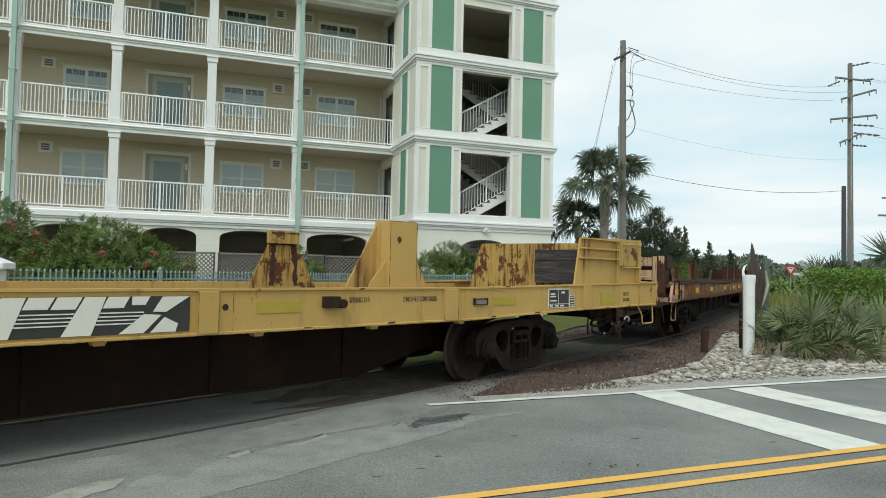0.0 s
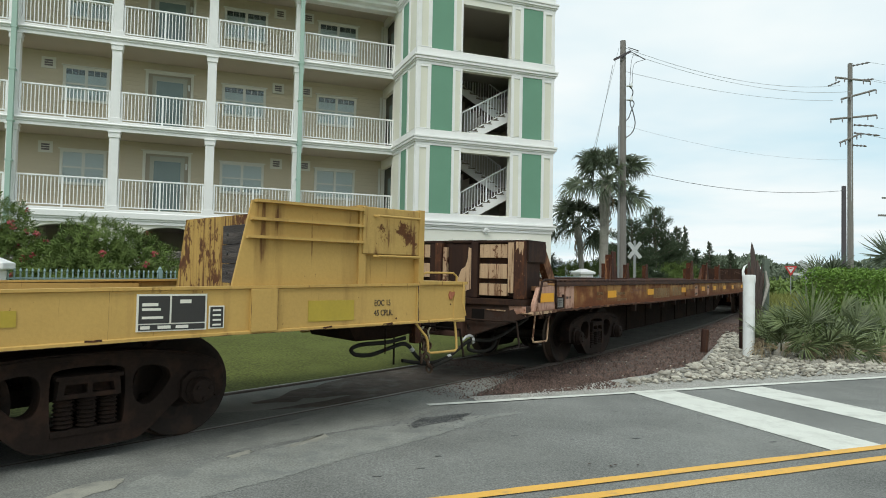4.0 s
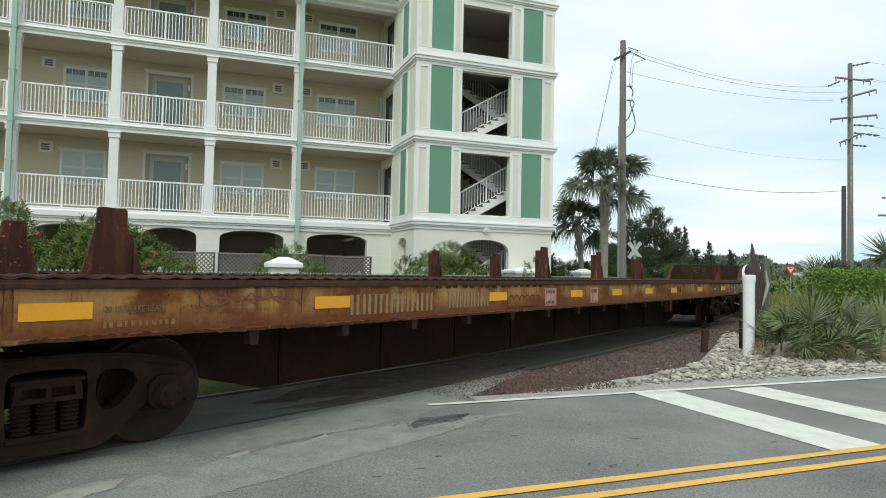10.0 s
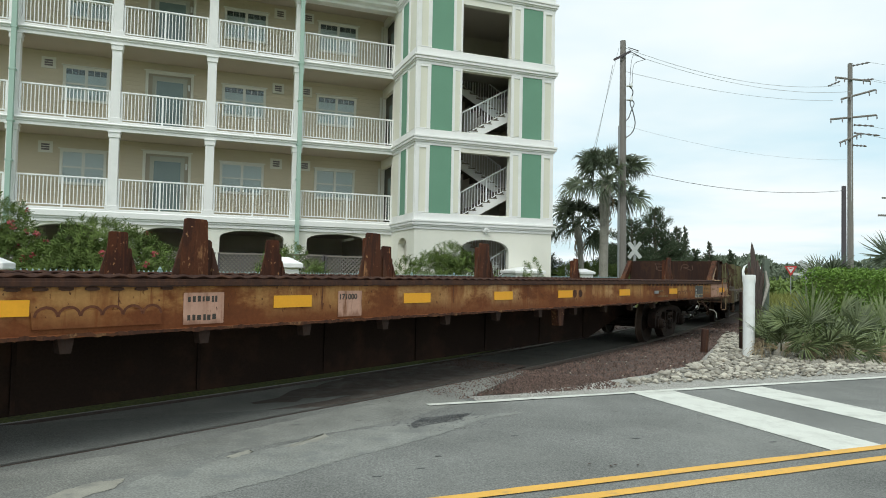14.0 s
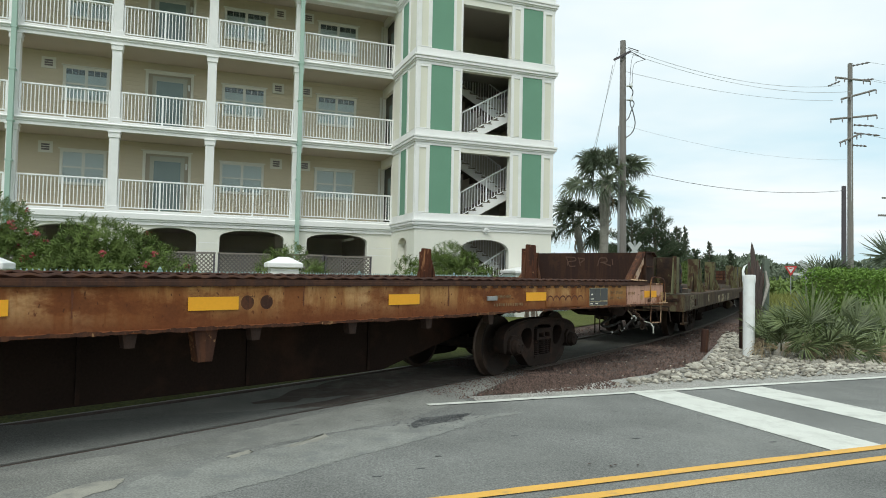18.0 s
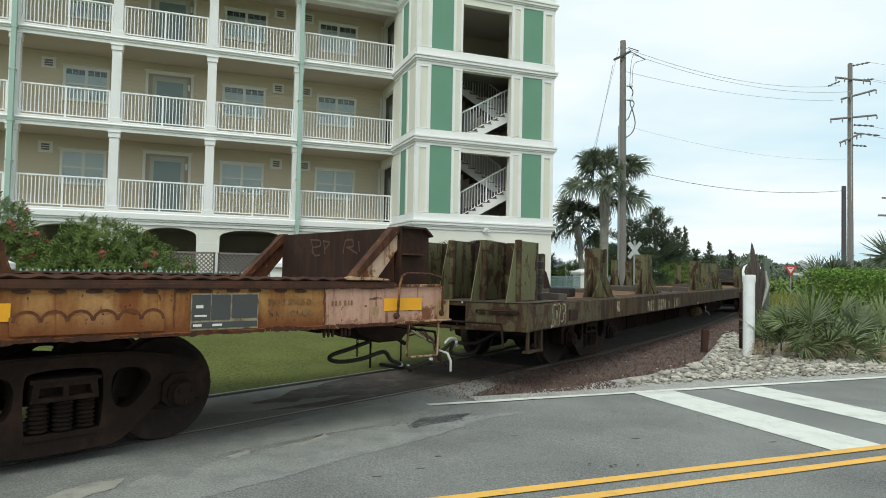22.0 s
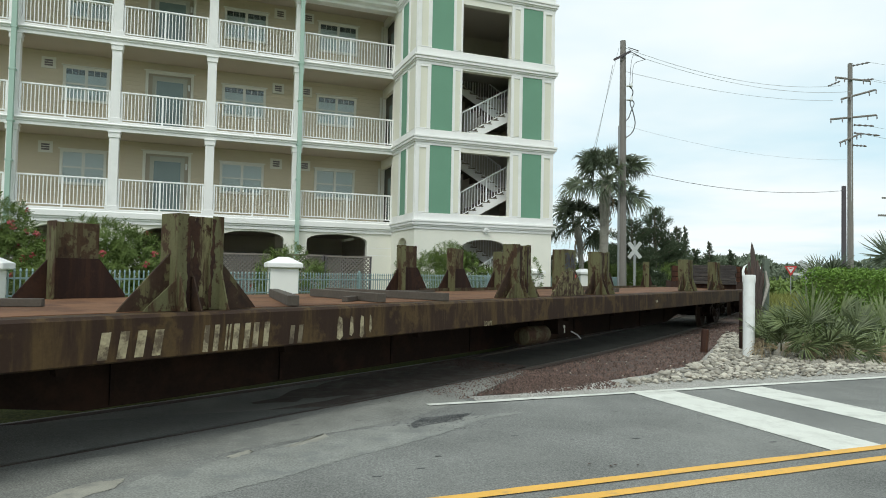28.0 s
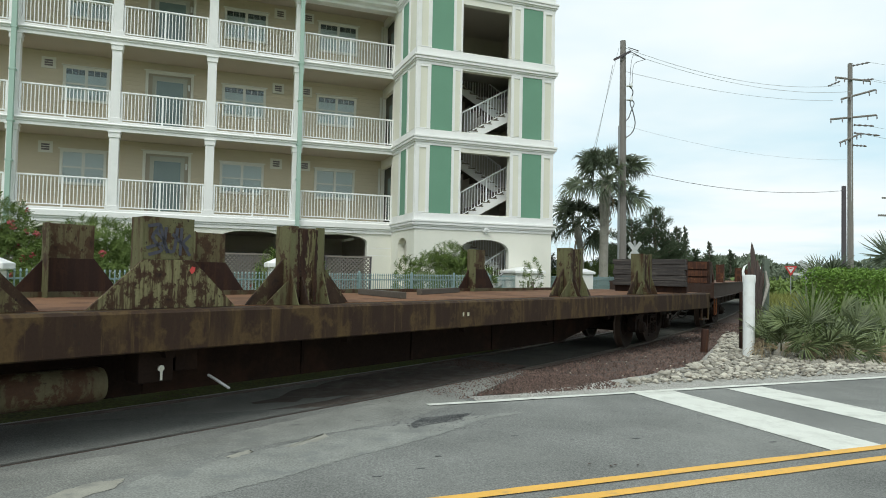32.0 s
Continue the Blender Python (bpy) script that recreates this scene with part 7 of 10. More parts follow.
    for y0, y1 in ((-0.99, -0.55), (0.29, 0.61)):
        for z0, z1 in ((1.215, 1.385), (1.455, 1.665), (1.75, 1.945)):
            part("panel", Build().box(-13.655, y0, z0, -13.602, y1, z1), CREAM_PANEL, bh, "cream panel with rust drips", bevel=0.006)
    # upright boards between the panels, some still with cream paint
    for y0, y1, x0, z0, z1, mt in ((-1.27, -1.11, -13.70, 1.18, 1.985, STAKE_RUST), (-1.10, -1.01, -13.68, 1.26, 1.965, CREAM_PANEL), (-0.54, -0.435, -13.70, 1.18, 1.975, BROWN), (-0.43, -0.03, -13.655, 1.18, 1.955, BROWN), (-0.02, 0.045, -13.70, 1.24, 1.90, CREAMRUST), (0.055, 0.165, -13.72, 1.18, 1.965, STAKE_RUST),
                               (0.175, 0.275, -13.69, 1.18, 1.955, BROWN), (0.62, 0.70, -13.69, 1.21, 1.95, CREAMRUST), (0.715, 0.79, -13.67, 1.21, 1.94, STAKE_RUST), (0.80, 0.87, -13.69, 1.24, 1.945, CREAMRUST), (0.88, 1.18, -13.70, 1.18, 1.965, BROWN)):
        part("post", Build().box(x0, y0, z0, -13.60, y1, z1), mt, bh, bevel=0.008)
    part("paint_scrap", Build().prism([(-0.42, 1.88), (-0.37, 1.90), (-0.36, 1.74), (-0.32, 1.62), (-0.25, 1.58), (-0.21, 1.47), (-0.15, 1.42), (-0.11, 1.32), (-0.20, 1.29), (-0.26, 1.31), (-0.33, 1.27), (-0.42, 1.30)], "x", -13.659, -13.654), CREAM_PANEL, bh, "scrap of cream paint left on the plate")
    part("paint_scrap", Build().prism([(-1.26, 1.97), (-1.14, 1.975), (-1.15, 1.86), (-1.18, 1.90), (-1.20, 1.80), (-1.225, 1.87), (-1.24, 1.78), (-1.26, 1.90)], "x", -13.704, -13.699), CREAM_PANEL, bh, "scrap of cream paint left on the post")
    for sg in (-1, 1):
        part("side_plate", Build().prism([(-13.62, 1.70), (-13.62, 1.985), (-13.03, 1.985), (-13.00, 1.93), (-13.03, 1.70)], "y", *sorted((sg * 1.27, sg * 1.30))), BROWN, bh, "upper side plate", bevel=0.004)
        part("side_plate", Build().box(-13.60, *sorted((sg * 1.21, sg * 1.25))[:1], 1.19, -13.12, sorted((sg * 1.21, sg * 1.25))[1], 1.70), BROWN, bh, "lower side plate")
    part("ledge", Build().box(-13.60, -1.28, 1.685, -13.03, 1.26, 1.70), BROWN, bh)
    part("ledge", Build().box(-13.64, -1.305, 1.985, -13.03, 1.28, 2.0), BROWN, bh)
    for k, (y0, y1) in enumerate(((-1.1, -0.55), (-0.45, -0.1), (0.05, 0.5), (0.7, 1.0))):
        part("ledge_flake", Build().box(-13.68, y0, 1.965, -13.60, y1, 1.995 + 0.008 * (k % 2)), BROWN, bh, bevel=0.006)
    for y in (-1.27, 1.17):
        part("brace", Build().prism([(-13.03, 1.99), (-13.05, 1.72), (-12.80, 1.42), (-12.54, 1.42)], "y", y, y + 0.10), BRACE, bh, "slanted brace with scaling paint")
    b2 = part("bulkhead", Build().box(13.10, -1.20, 1.38, 13.17, 1.20, 1.98), BROWN, car, "rusted transverse bulkhead with chalked letters")
    for y in (-1.29, 1.17):
        part("brace", Build().prism([(12.555, 1.43), (12.645, 1.43), (13.17, 1.945), (13.16, 1.995), (13.09, 1.995)], "y", y, y + 0.12), STAKE_RUST, b2, "slanted brace with scaling paint", bevel=0.006)
        part("web_plate", Build().prism([(12.65, 1.43), (12.89, 1.43), (13.155, 1.755), (13.155, 1.925)], "y", y + 0.03, y + 0.05), WEBCREAM if y < 0 else STAKE_RUST, b2, "pale cream web plate with rust runs" if y < 0 else "rusty web plate")
    part("web_plate", Build().prism([(12.895, 1.43), (13.15, 1.43), (13.15, 1.75)], "y", -1.22, -1.20), STAKE_RUST, b2)
    for y0, y1 in ((-1.25, -1.21), (1.21, 1.25)):
        part("side_plate", Build().prism([(13.175, 1.38), (13.175, 1.985), (13.49, 1.985), (13.585, 1.91), (13.60, 1.38)], "y", y0, y1), BROWN, b2, bevel=0.004)
    part("plate_edge", Build().prism([(13.16, 1.375), (13.185, 1.375), (13.185, 2.0), (13.16, 2.0)], "y", -1.30, -1.20), BROWN, b2)
    part("plate_edge", Build().prism([(13.185, 1.985), (13.49, 1.985), (13.59, 1.905), (13.605, 1.92), (13.50, 2.005), (13.185, 2.005)], "y", -1.31, -1.20), BROWN, b2)
    part("ledge", Build().box(13.18, -1.32, 1.705, 13.47, -1.25, 1.725), STAKE_RUST, b2)
    scrawl([[(0.46, 1.90), (0.22, 1.89), (0.20, 1.82), (0.42, 1.80), (0.40, 1.72)], [(0.44, 1.90), (0.36, 1.70), (0.22, 1.71)], [(0.14, 1.88), (0.10, 1.72)], [(0.16, 1.88), (-0.02, 1.86), (0.10, 1.78)],
            [(-0.30, 1.72), (-0.34, 1.88), (-0.50, 1.88), (-0.52, 1.80), (-0.36, 1.79)], [(-0.40, 1.79), (-0.60, 1.72)], [(-0.62, 1.86), (-0.64, 1.74)]], 13.095, 0.010, SPRAY_TAN, car, "faint tan chalked mark", axis="x")
    # ends
    part("end_platform", Build().box(-13.86, -1.30, 1.10, -13.0, 1.30, 1.175), BROWN, car, "brown end platform")
    part("draft_box", Build().prism([(-12.9, 0.95), (-13.70, 0.66), (-13.70, 1.10), (-12.9, 1.10)], "y", -0.36, 0.36), BROWN, car, "tapered rusty draft box", bevel=0.02)
    es = part("end_sill", Build().prism([(-1.38, 1.098), (1.38, 1.098), (1.38, 0.95), (0.44, 0.62), (-0.44, 0.62), (-1.38, 0.95)], "x", -13.82, -13.70), END_RUST, car, "tapered rusty end sill", bevel=0.008)
    part("sill_hole", Build().box(-13.828, -0.73, 0.86, -13.819, -0.53, 1.03), HOLE, es, "black plate for the shade in a sill hole")
    part("striker_plate", Build().box(-13.93, -0.44, 0.63, -13.822, -0.35, 1.15).box(-13.93, 0.35, 0.63, -13.822, 0.44, 1.15).box(-13.93, -0.35, 1.08, -13.822, 0.35, 1.15).box(-13.93, -0.35, 0.63, -13.822, 0.35, 0.70), STRIKER, es, "brown striker frame with scraps of cream paint", bevel=0.01)
    part("scrap_edge", Build().prism([(-1.06, 1.03), (-0.76, 1.035), (-0.75, 1.02), (-1.05, 1.012)], "x", -13.832, -13.819), CREAMRUST, es, "pale bent rod on the end sill")
    part("paint_scrap", Build().prism([(-1.36, 1.09), (-1.10, 1.095), (-1.12, 1.03), (-1.18, 1.05), (-1.22, 0.98), (-1.30, 1.0), (-1.36, 0.955)], "x", -13.824, -13.819), PINK, es, "scrap of pink paint on the end sill")
    part("paint_scrap", Build().prism([(-0.30, 1.176), (-0.10, 1.178), (0.12, 1.176), (0.2, 1.150), (-0.05, 1.155), (-0.28, 1.148)], "x", -13.936, -13.929), CREAMRUST, es, "scrap of cream paint on the striker")
    # flat plate on the sill, its blackness stands for the pocket's shade
    part("coupler_pocket", Build().box(-13.83, -0.34, 0.71, -13.821, 0.34, 1.07), HOLE, es, "black plate for the shade in the coupler pocket")
    for sg in (-1, 1):
        y0, y1 = sorted((sg * 1.36, sg * 1.42))
        part("corner_plate", Build().prism([(-13.70, 1.02), (-13.66, 1.13), (-13.51, 1.345), (-12.97, 1.36), (-12.97, 1.02)], "y", y0, y1), PINK, car, "pink corner plate of the sill with rust", bevel=0.006)
        part("corner_lip", Build().prism([(-13.86, 1.0), (-13.70, 1.02), (-12.97, 1.015), (-12.97, 0.985), (-13.80, 0.975)], "y", *sorted((sg * 1.30, sg * 1.455))), CREAMRUST, car, "bent lip of the corner plate")
    teeth = Build()
    for k in range(6):
        teeth.lathe([(0.022, 0.0), (0.026, -0.03), (0.012, -0.075)], 7, Matrix.Translation((-13.46 + 0.055 * k + (0.08 if k > 2 else 0), -1.40, 0.985)))
    part("bolt_ends", teeth, BROWN, car)
    sheet(car, -13.50, -13.02, 1.14, 1.265, -1.432, REFLECT_Y, "bright yellow reflective sheet")
    coupler(car, -13.46, -1)
    hoses(car, -13.82, -1, bright=True)
    part("stirrup_step", Build().tube([(-13.60, -1.40, 0.98), (-13.62, -1.40, 0.90), (-13.675, -1.40, 0.64), (-13.65, -1.40, 0.605), (-13.60, -1.40, 0.60), (-13.21, -1.40, 0.585), (-13.18, -1.40, 0.61), (-13.11, -1.40, 0.98)], 0.014, 8), CREAMRUST, car, "bent bar sill step", smooth=50)
    grab(car, [(-13.56, -1.44, 1.14), (-13.555, -1.44, 1.20), (-13.47, -1.44, 1.42), (-13.39, -1.44, 1.455), (-12.98, -1.44, 1.455), (-12.95, -1.44, 1.42), (-12.96, -1.44, 1.12)], BROWN, 0.016)
    part("end_sill", Build().box(13.45, -1.41, 0.99, 13.66, 1.41, 1.38), PINK, car, "end sill", bevel=0.01)
    part("striker", Build().box(12.8, -0.27, 0.82, 13.70, 0.27, 1.28), BLACK, car, "dark striker casting", bevel=0.02)
    part("corner_plate", Build().box(13.555, -1.442, 1.03, 13.735, -1.38, 1.23), TANPLATE, car, "tan corner block", bevel=0.008)
    part("corner_lip", Build().prism([(13.02, 1.005), (13.30, 1.015), (13.745, 1.02), (13.745, 1.035), (13.30, 1.03), (13.02, 1.022)], "y", -1.475, -1.40), CREAMRUST, car, "bent pale lip along the foot of the sill")
    part("draft_casting", Build().prism([(13.10, 0.97), (13.18, 0.84), (13.26, 0.78), (13.49, 0.70), (13.80, 0.71), (13.90, 0.80), (13.95, 0.97)], "y", -0.50, 0.40), BLACK, car, "dark draft gear casting", bevel=0.015)
    part("top_scrap", Build().prism([(12.42, 1.455), (12.50, 1.475), (12.62, 1.462), (12.78, 1.468), (12.93, 1.452), (12.91, 1.44), (12.43, 1.442)], "y", -1.45, -1.36), CREAMRUST, car, "ragged cream strip on the rail")
    part("paint_spot", Build().lathe([(0.046, 0), (0.046, 0.002)], 14, Matrix.Translation((12.79, -Y + 0.0175, 1.14)) @ Matrix.Rotation(math.pi / 2, 4, "X")), TANPLATE, car, "tan paint spot")
    for x0, x1, z0, z1 in ((12.715, 12.80, 1.25, 1.262), (12.76, 12.83, 1.262, 1.272), (12.845, 12.86, 1.255, 1.272), (12.66, 12.69, 1.182, 1.195), (13.19, 13.25, 1.125, 1.135), (13.26, 13.30, 1.135, 1.145), (13.17, 13.18, 1.10, 1.11)):
        part("rust_mark", Build().prism([(x0, z0 + 0.003), (x0 + 0.008, z1), (x1 - 0.004, z1 - 0.002), (x1, z0 + 0.004), (x1 - 0.012, z0)], "y", -Y + 0.0135, -Y + 0.018), RUST_EDGE, car)
    coupler(car, 13.32, 1)
    hoses(car, 13.65, 1, wide=True)
    for k, x in enumerate((12.24, 12.285, 12.33, 12.43, 12.47, 12.515)):
        part("bolt_end", Build().lathe([(0.012, 0.02), (0.014, -0.02), (0.017, -0.035), (0.009, -0.065)], 7, Matrix.Translation((x, -1.38, 0.965))), BROWN, car)
    part("dangling_strap", Build().tube([(14.15, -0.15, 0.88), (14.2, -0.40, 0.78), (14.2, -0.62, 0.71), (14.2, -0.72, 0.63), (14.2, -0.75, 0.52), (14.2, -0.82, 0.42)], [0.012, 0.014, 0.018, 0.026, 0.022, 0.012], 6), COUPLER, car, "rusty strap end hanging from the coupling", smooth=50)
    part("dangling_strap", Build().tube([(14.2, -0.73, 0.60), (14.2, -0.89, 0.575), (14.2, -0.95, 0.49), (14.2, -0.95, 0.37)], [0.012, 0.015, 0.016, 0.014], 6), LOGO_WHITE, car, "white strap end hanging from the coupling", smooth=50)
    chain(car, [(14.05, -0.60, 0.82), (14.14, -0.64, 0.72), (14.20, -0.68, 0.64), (14.22, -0.70, 0.54), (14.19, -0.70, 0.42)], 0.075, 0.012, CHAIN, "rusty chain hanging at the coupling")
    part("dangling_strap", Build().tube([(13.95, -0.45, 0.86), (14.06, -0.50, 0.76), (14.22, -0.46, 0.70), (14.36, -0.40, 0.66)], [0.012, 0.014, 0.012, 0.016], 6), STRAP, car, "pale strap at the coupling", smooth=50)
    part("stirrup_step", Build().tube([(13.235, -1.38, 1.0), (13.215, -1.38, 0.70), (13.225, -1.38, 0.66), (13.26, -1.38, 0.65), (13.615, -1.38, 0.645), (13.63, -1.38, 0.67), (13.635, -1.38, 1.0)], 0.012, 8), CREAMRUST, car, "bent bar sill step", smooth=50)
    grab(car, [(13.03, -1.46, 1.08), (13.05, -1.46, 1.40), (13.08, -1.46, 1.49), (13.14, -1.46, 1.515), (13.44, -1.46, 1.51), (13.58, -1.46, 1.475), (13.62, -1.46, 1.43), (13.62, -1.46, 1.07)], STAKE_RUST, 0.013)
    for x, z in ((13.03, 1.085), (13.62, 1.10)):
        part("grab_bolt", Build().lathe([(0.030, 0), (0.036, 0.02), (0.022, 0.045)], 9, Matrix.Translation((x, -1.425, z)) @ Matrix.Rotation(math.pi / 2, 4, "X")), RUST_EDGE, car)
    return car


# -- olive and rust flat car with broad stakes --
def olive_car():
    car = thing("flat_car", "olive and rust brown flat car with broad stakes", "railway car", "flat cars of the train")
    Y = 1.55
    X0, X1 = -15.0, 13.6      # the sills stop short of the end beams
    for sg in (-1, 1):
        b = Build()
        b.prism([(sg * (Y - 0.30), 1.145), (sg * (Y - 0.03), 1.145), (sg * Y, 1.12), (sg * Y, 0.79), (sg * (Y - 0.03), 0.775), (sg * (Y - 0.30), 0.775)], "x", X0 + 0.15, X1 - 0.15)
        part("side_sill", b, OLIVE_SILL, car, "deep rust brown and olive side sill")
    part("deck", Build().box(X0 + 0.2, -1.26, 1.09, X1 - 0.2, 1.26, 1.150), DECK_RUST, car, "rust red steel deck")
    part("end_deck", Build().prism([(-15.03, 0.72), (-15.03, -0.72), (-14.88, -1.545), (-13.55, -1.53), (-13.62, 0.2), (-13.58, 1.53), (-14.88, 1.545)], "z", 1.149, 1.158), GREYDECK, car, "dirty grey steel end of the deck", bevel=0.003)
    underframe(car, 10.98, 1.06, 0.19, 0.34)
    bearers(car, [-9 + 2.2 * k for k in range(9)], 0.78, y=1.3, drop=0.10)
    for x in (-10.98, 10.98):
        add_truck(car, x, 29.818, 10.98)
    lab = "broad olive steel stake with rust runs and gussets"
    for x in (-11.41, -8.11, -2.23, 1.08, 7.0, 10.0):
        column_stake(car, x, lab)
    for x in (-10.80, -7.78, -1.77, -0.20, 1.58, 7.70, 11.25):
        far_stake(car, x)
    # the plate stake with a wide trapezoid foot and sprayed marks
    gs = part("plate_stake", Build().box(-0.50, -1.33, 1.60, -0.02, -1.30, 1.99), OLIVE, car, "olive plate stake with sprayed marks", bevel=0.004)
    part("foot_plate", Build().prism([(-0.02, 1.598), (0.44, 1.15), (-0.97, 1.15), (-0.50, 1.598)], "y", -1.334, -1.30), SPOTTED, gs, "rust eaten foot plate with pale paint left in drips", bevel=0.003)
    part("flange", Build().box(-0.515, -1.33, 1.15, -0.501, -1.10, 1.985), OLIVE, gs)
    scrawl([[(-0.47, 1.90), (-0.34, 1.93), (-0.44, 1.80), (-0.32, 1.68), (-0.46, 1.64)], [(-0.30, 1.90), (-0.32, 1.70), (-0.22, 1.66), (-0.19, 1.90)], [(-0.15, 1.90), (-0.16, 1.64)], [(-0.06, 1.84), (-0.14, 1.76), (-0.06, 1.64)], [(-0.48, 1.70), (-0.30, 1.76), (-0.40, 1.86)], [(-0.36, 1.92), (-0.28, 1.66)], [(-0.24, 1.84), (-0.08, 1.70)]], -1.335, 0.015, SPRAY, car, "dark sprayed marks")
    part("paint_dab", Build().prism([(-0.06, 1.50), (-0.035, 1.54), (0.0, 1.53), (-0.01, 1.49), (-0.035, 1.465)], "y", -1.336, -1.331), SIGN_RED, car, "orange red paint dab")
    # row of four plates across the end
    for k, y0 in enumerate((-1.30, -0.78, -0.26, 0.28)):
        pl = Build().box(-14.66, y0, 1.15, -13.98, y0 + 0.022, 1.975 + 0.006 * (k % 3)).box(-14.005, y0 + 0.022, 1.15, -13.98, y0 + 0.16, 1.96)
        pn = part("end_stake", pl, OLIVE_GOOD if k == 0 else OLIVE, car, "olive steel end stake with a gusset and rusty edges", bevel=0.005)
        part("gusset", Build().prism([(-14.66, 1.15), (-15.0, 1.15), (-14.975, 1.22), (-14.745, 1.93), (-14.72, 1.975), (-14.66, 1.98)], "y", y0 + 0.004, y0 + 0.018), OLIVE_GOOD, pn)
        part("pipe_rib", Build().tube([(-14.67, y0 - 0.004, 1.155), (-14.67, y0 - 0.004, 1.985)], 0.046, 10), OLIVE_RIB, pn, "rusty half round rib", smooth=60)
        for z in (1.385, 1.845):
            part("collar", Build().lathe([(0.046, -0.012), (0.053, -0.008), (0.053, 0.008), (0.046, 0.012)], 10, Matrix.Translation((-14.67, y0 - 0.004, z))), OLIVE_BAD, pn)
        rust_edge(pn, (-14.03, 1.16), (-14.03, 1.965), 0.14, y0 - 0.0015, 500 + k, OLIVE_BAD, 0.95, (0.35, 1.25))
        rust_edge(pn, (-14.60, 1.16), (-14.60, 1.965), 0.05, y0 - 0.0015, 510 + k, OLIVE_BAD, 0.8, (0.4, 1.6))
        rust_edge(pn, (-14.985, 1.185), (-14.735, 1.955), 0.020, y0 + 0.0025, 520 + k, RUST_EDGE, 0.5, (0.5, 1.3))
        rust_edge(pn, (-14.62, 1.163), (-14.0, 1.163), 0.04, y0 - 0.0018, 530 + k, OLIVE_BAD, 0.7, (0.4, 1.4))
    for y0, y1 in ((-1.27, -0.79), (-0.75, -0.27), (-0.23, 0.27), (0.31, 0.45)):
        part("back_plate", Build().box(-13.995, y0, 1.15, -13.967, y1, 1.975), OLIVE_BAD, car, "rust eaten plate between two end stakes", bevel=0.004)
    for k in range(6):
        part("end_plank", Build().box(-13.938, -1.33 + 0.02 * (k % 2), 1.155 + 0.113 * k, -13.84 - 0.012 * (k % 3), 0.45, 1.260 + 0.113 * k), CHARRED, car, "charred dark end plank", bevel=0.014)
    # timber dunnage on the deck
    for (xa, ya), (xb, yb), w in (((-4.79, 0.53), (-5.33, -1.26), 0.12), ((-4.06, 1.0), (-4.24, -1.44), 0.115), ((-5.44, 0.62), (-6.75, -1.30), 0.12), ((-5.66, -0.96), (-5.30, -0.80), 0.07),
                                  ((-12.0, 1.0), (-13.42, -1.44), 0.11), ((-11.80, 1.02), (-13.20, -1.40), 0.10), ((3.4, -0.8), (3.95, 0.7), 0.10), ((-2.75, 0.9), (-1.35, 0.95), 0.05), ((4.8, 0.2), (6.5, 0.8), 0.10), ((-9.6, 0.6), (-8.7, -0.2), 0.08)):
        ln = math.hypot(xb - xa, yb - ya)
        part("dunnage", Build().box(0, -w / 2, 0, ln, w / 2, w * 0.9), DUNNAGE, car, "loose weathered timber on the deck", bevel=0.006,
             m=Matrix.Translation((xa, ya, 1.152)) @ Matrix.Rotation(math.atan2(yb - ya, xb - xa), 4, "Z"))
    part("dunnage", Build().box(-11.92, -1.0, 1.152, -11.62, -0.62, 1.30), CHARRED, car, "charred timber block on the deck", bevel=0.02)
    part("far_curb", Build().box(-1.45, 1.215, 1.15, 12.2, 1.245, 1.215), OLIVE_END, car, "low olive curb along the far edge")
    for row in ([(-14.10, 0.80), (-14.03, 0.88), (-14.02, 0.95), (-14.05, 1.04), (-14.03, 1.10), (-13.95, 1.11), (-13.89, 1.09)],
                [(-13.88, 1.10), (-13.80, 1.12), (-13.74, 1.08), (-13.76, 1.0), (-13.79, 0.92), (-13.79, 0.83), (-13.82, 0.80)],
                [(-13.90, 1.03), (-13.86, 0.98), (-13.86, 0.92), (-13.90, 0.92), (-13.91, 0.97), (-13.90, 1.03)],
                [(-14.10, 0.80), (-13.98, 0.82), (-13.96, 0.92), (-13.92, 0.82)],
                [(-13.69, 1.03), (-13.68, 1.09), (-13.62, 1.11), (-13.56, 1.09), (-13.54, 1.03), (-13.58, 0.97), (-13.64, 0.98), (-13.62, 0.88), (-13.70, 0.85), (-13.73, 0.88)],
                [(-13.54, 0.97), (-13.53, 0.88), (-13.57, 0.81)]):
        scrawl([row], -Y - 0.002, 0.010, STENCIL_PALE, car, "pale sprayed graffiti outline")
    letter_bars(car, [-8.87, -8.58], 0.22, 0.81, 1.02, -Y - 0.003, STENCIL_PALE, 0.03)
    for x, w in ((-7.97, 0.15), (-7.75, 0.05), (-7.67, 0.18), (-7.45, 0.18)):
        letter_bars(car, [x], w, 0.80, 1.03, -Y - 0.003, STENCIL_PALE, 0.02)
    letter_bars(car, [-7.01], 0.16, 0.80, 0.98, -Y - 0.003, STENCIL_DIM, 0.02)
    for x, w, z in ((-6.36, 0.09, 0.79), (-6.17, 0.06, 0.82), (-6.01, 0.07, 0.79), (-5.86, 0.04, 0.84)):
        part("faded_lettering", Build().prism([(x, z + 0.02), (x + w * 0.5, z), (x + w, z + 0.04), (x + w * 0.8, 1.02), (x + w * 0.35, 1.04), (x + 0.01, 1.0)], "y", -Y - 0.005, -Y - 0.002), STENCIL_PALE, car, "pale streaked paint marks")
    words("LD LMT", 0.098, -3.47, 0.782, -Y - 0.003, STENCIL_PALE, car, 0.62)
    bars(RND, 3.8, 3.95, 0.93, 0.99, -Y - 0.003, CHALK, car, "two pale dots of paint", 0.04, 0.05)
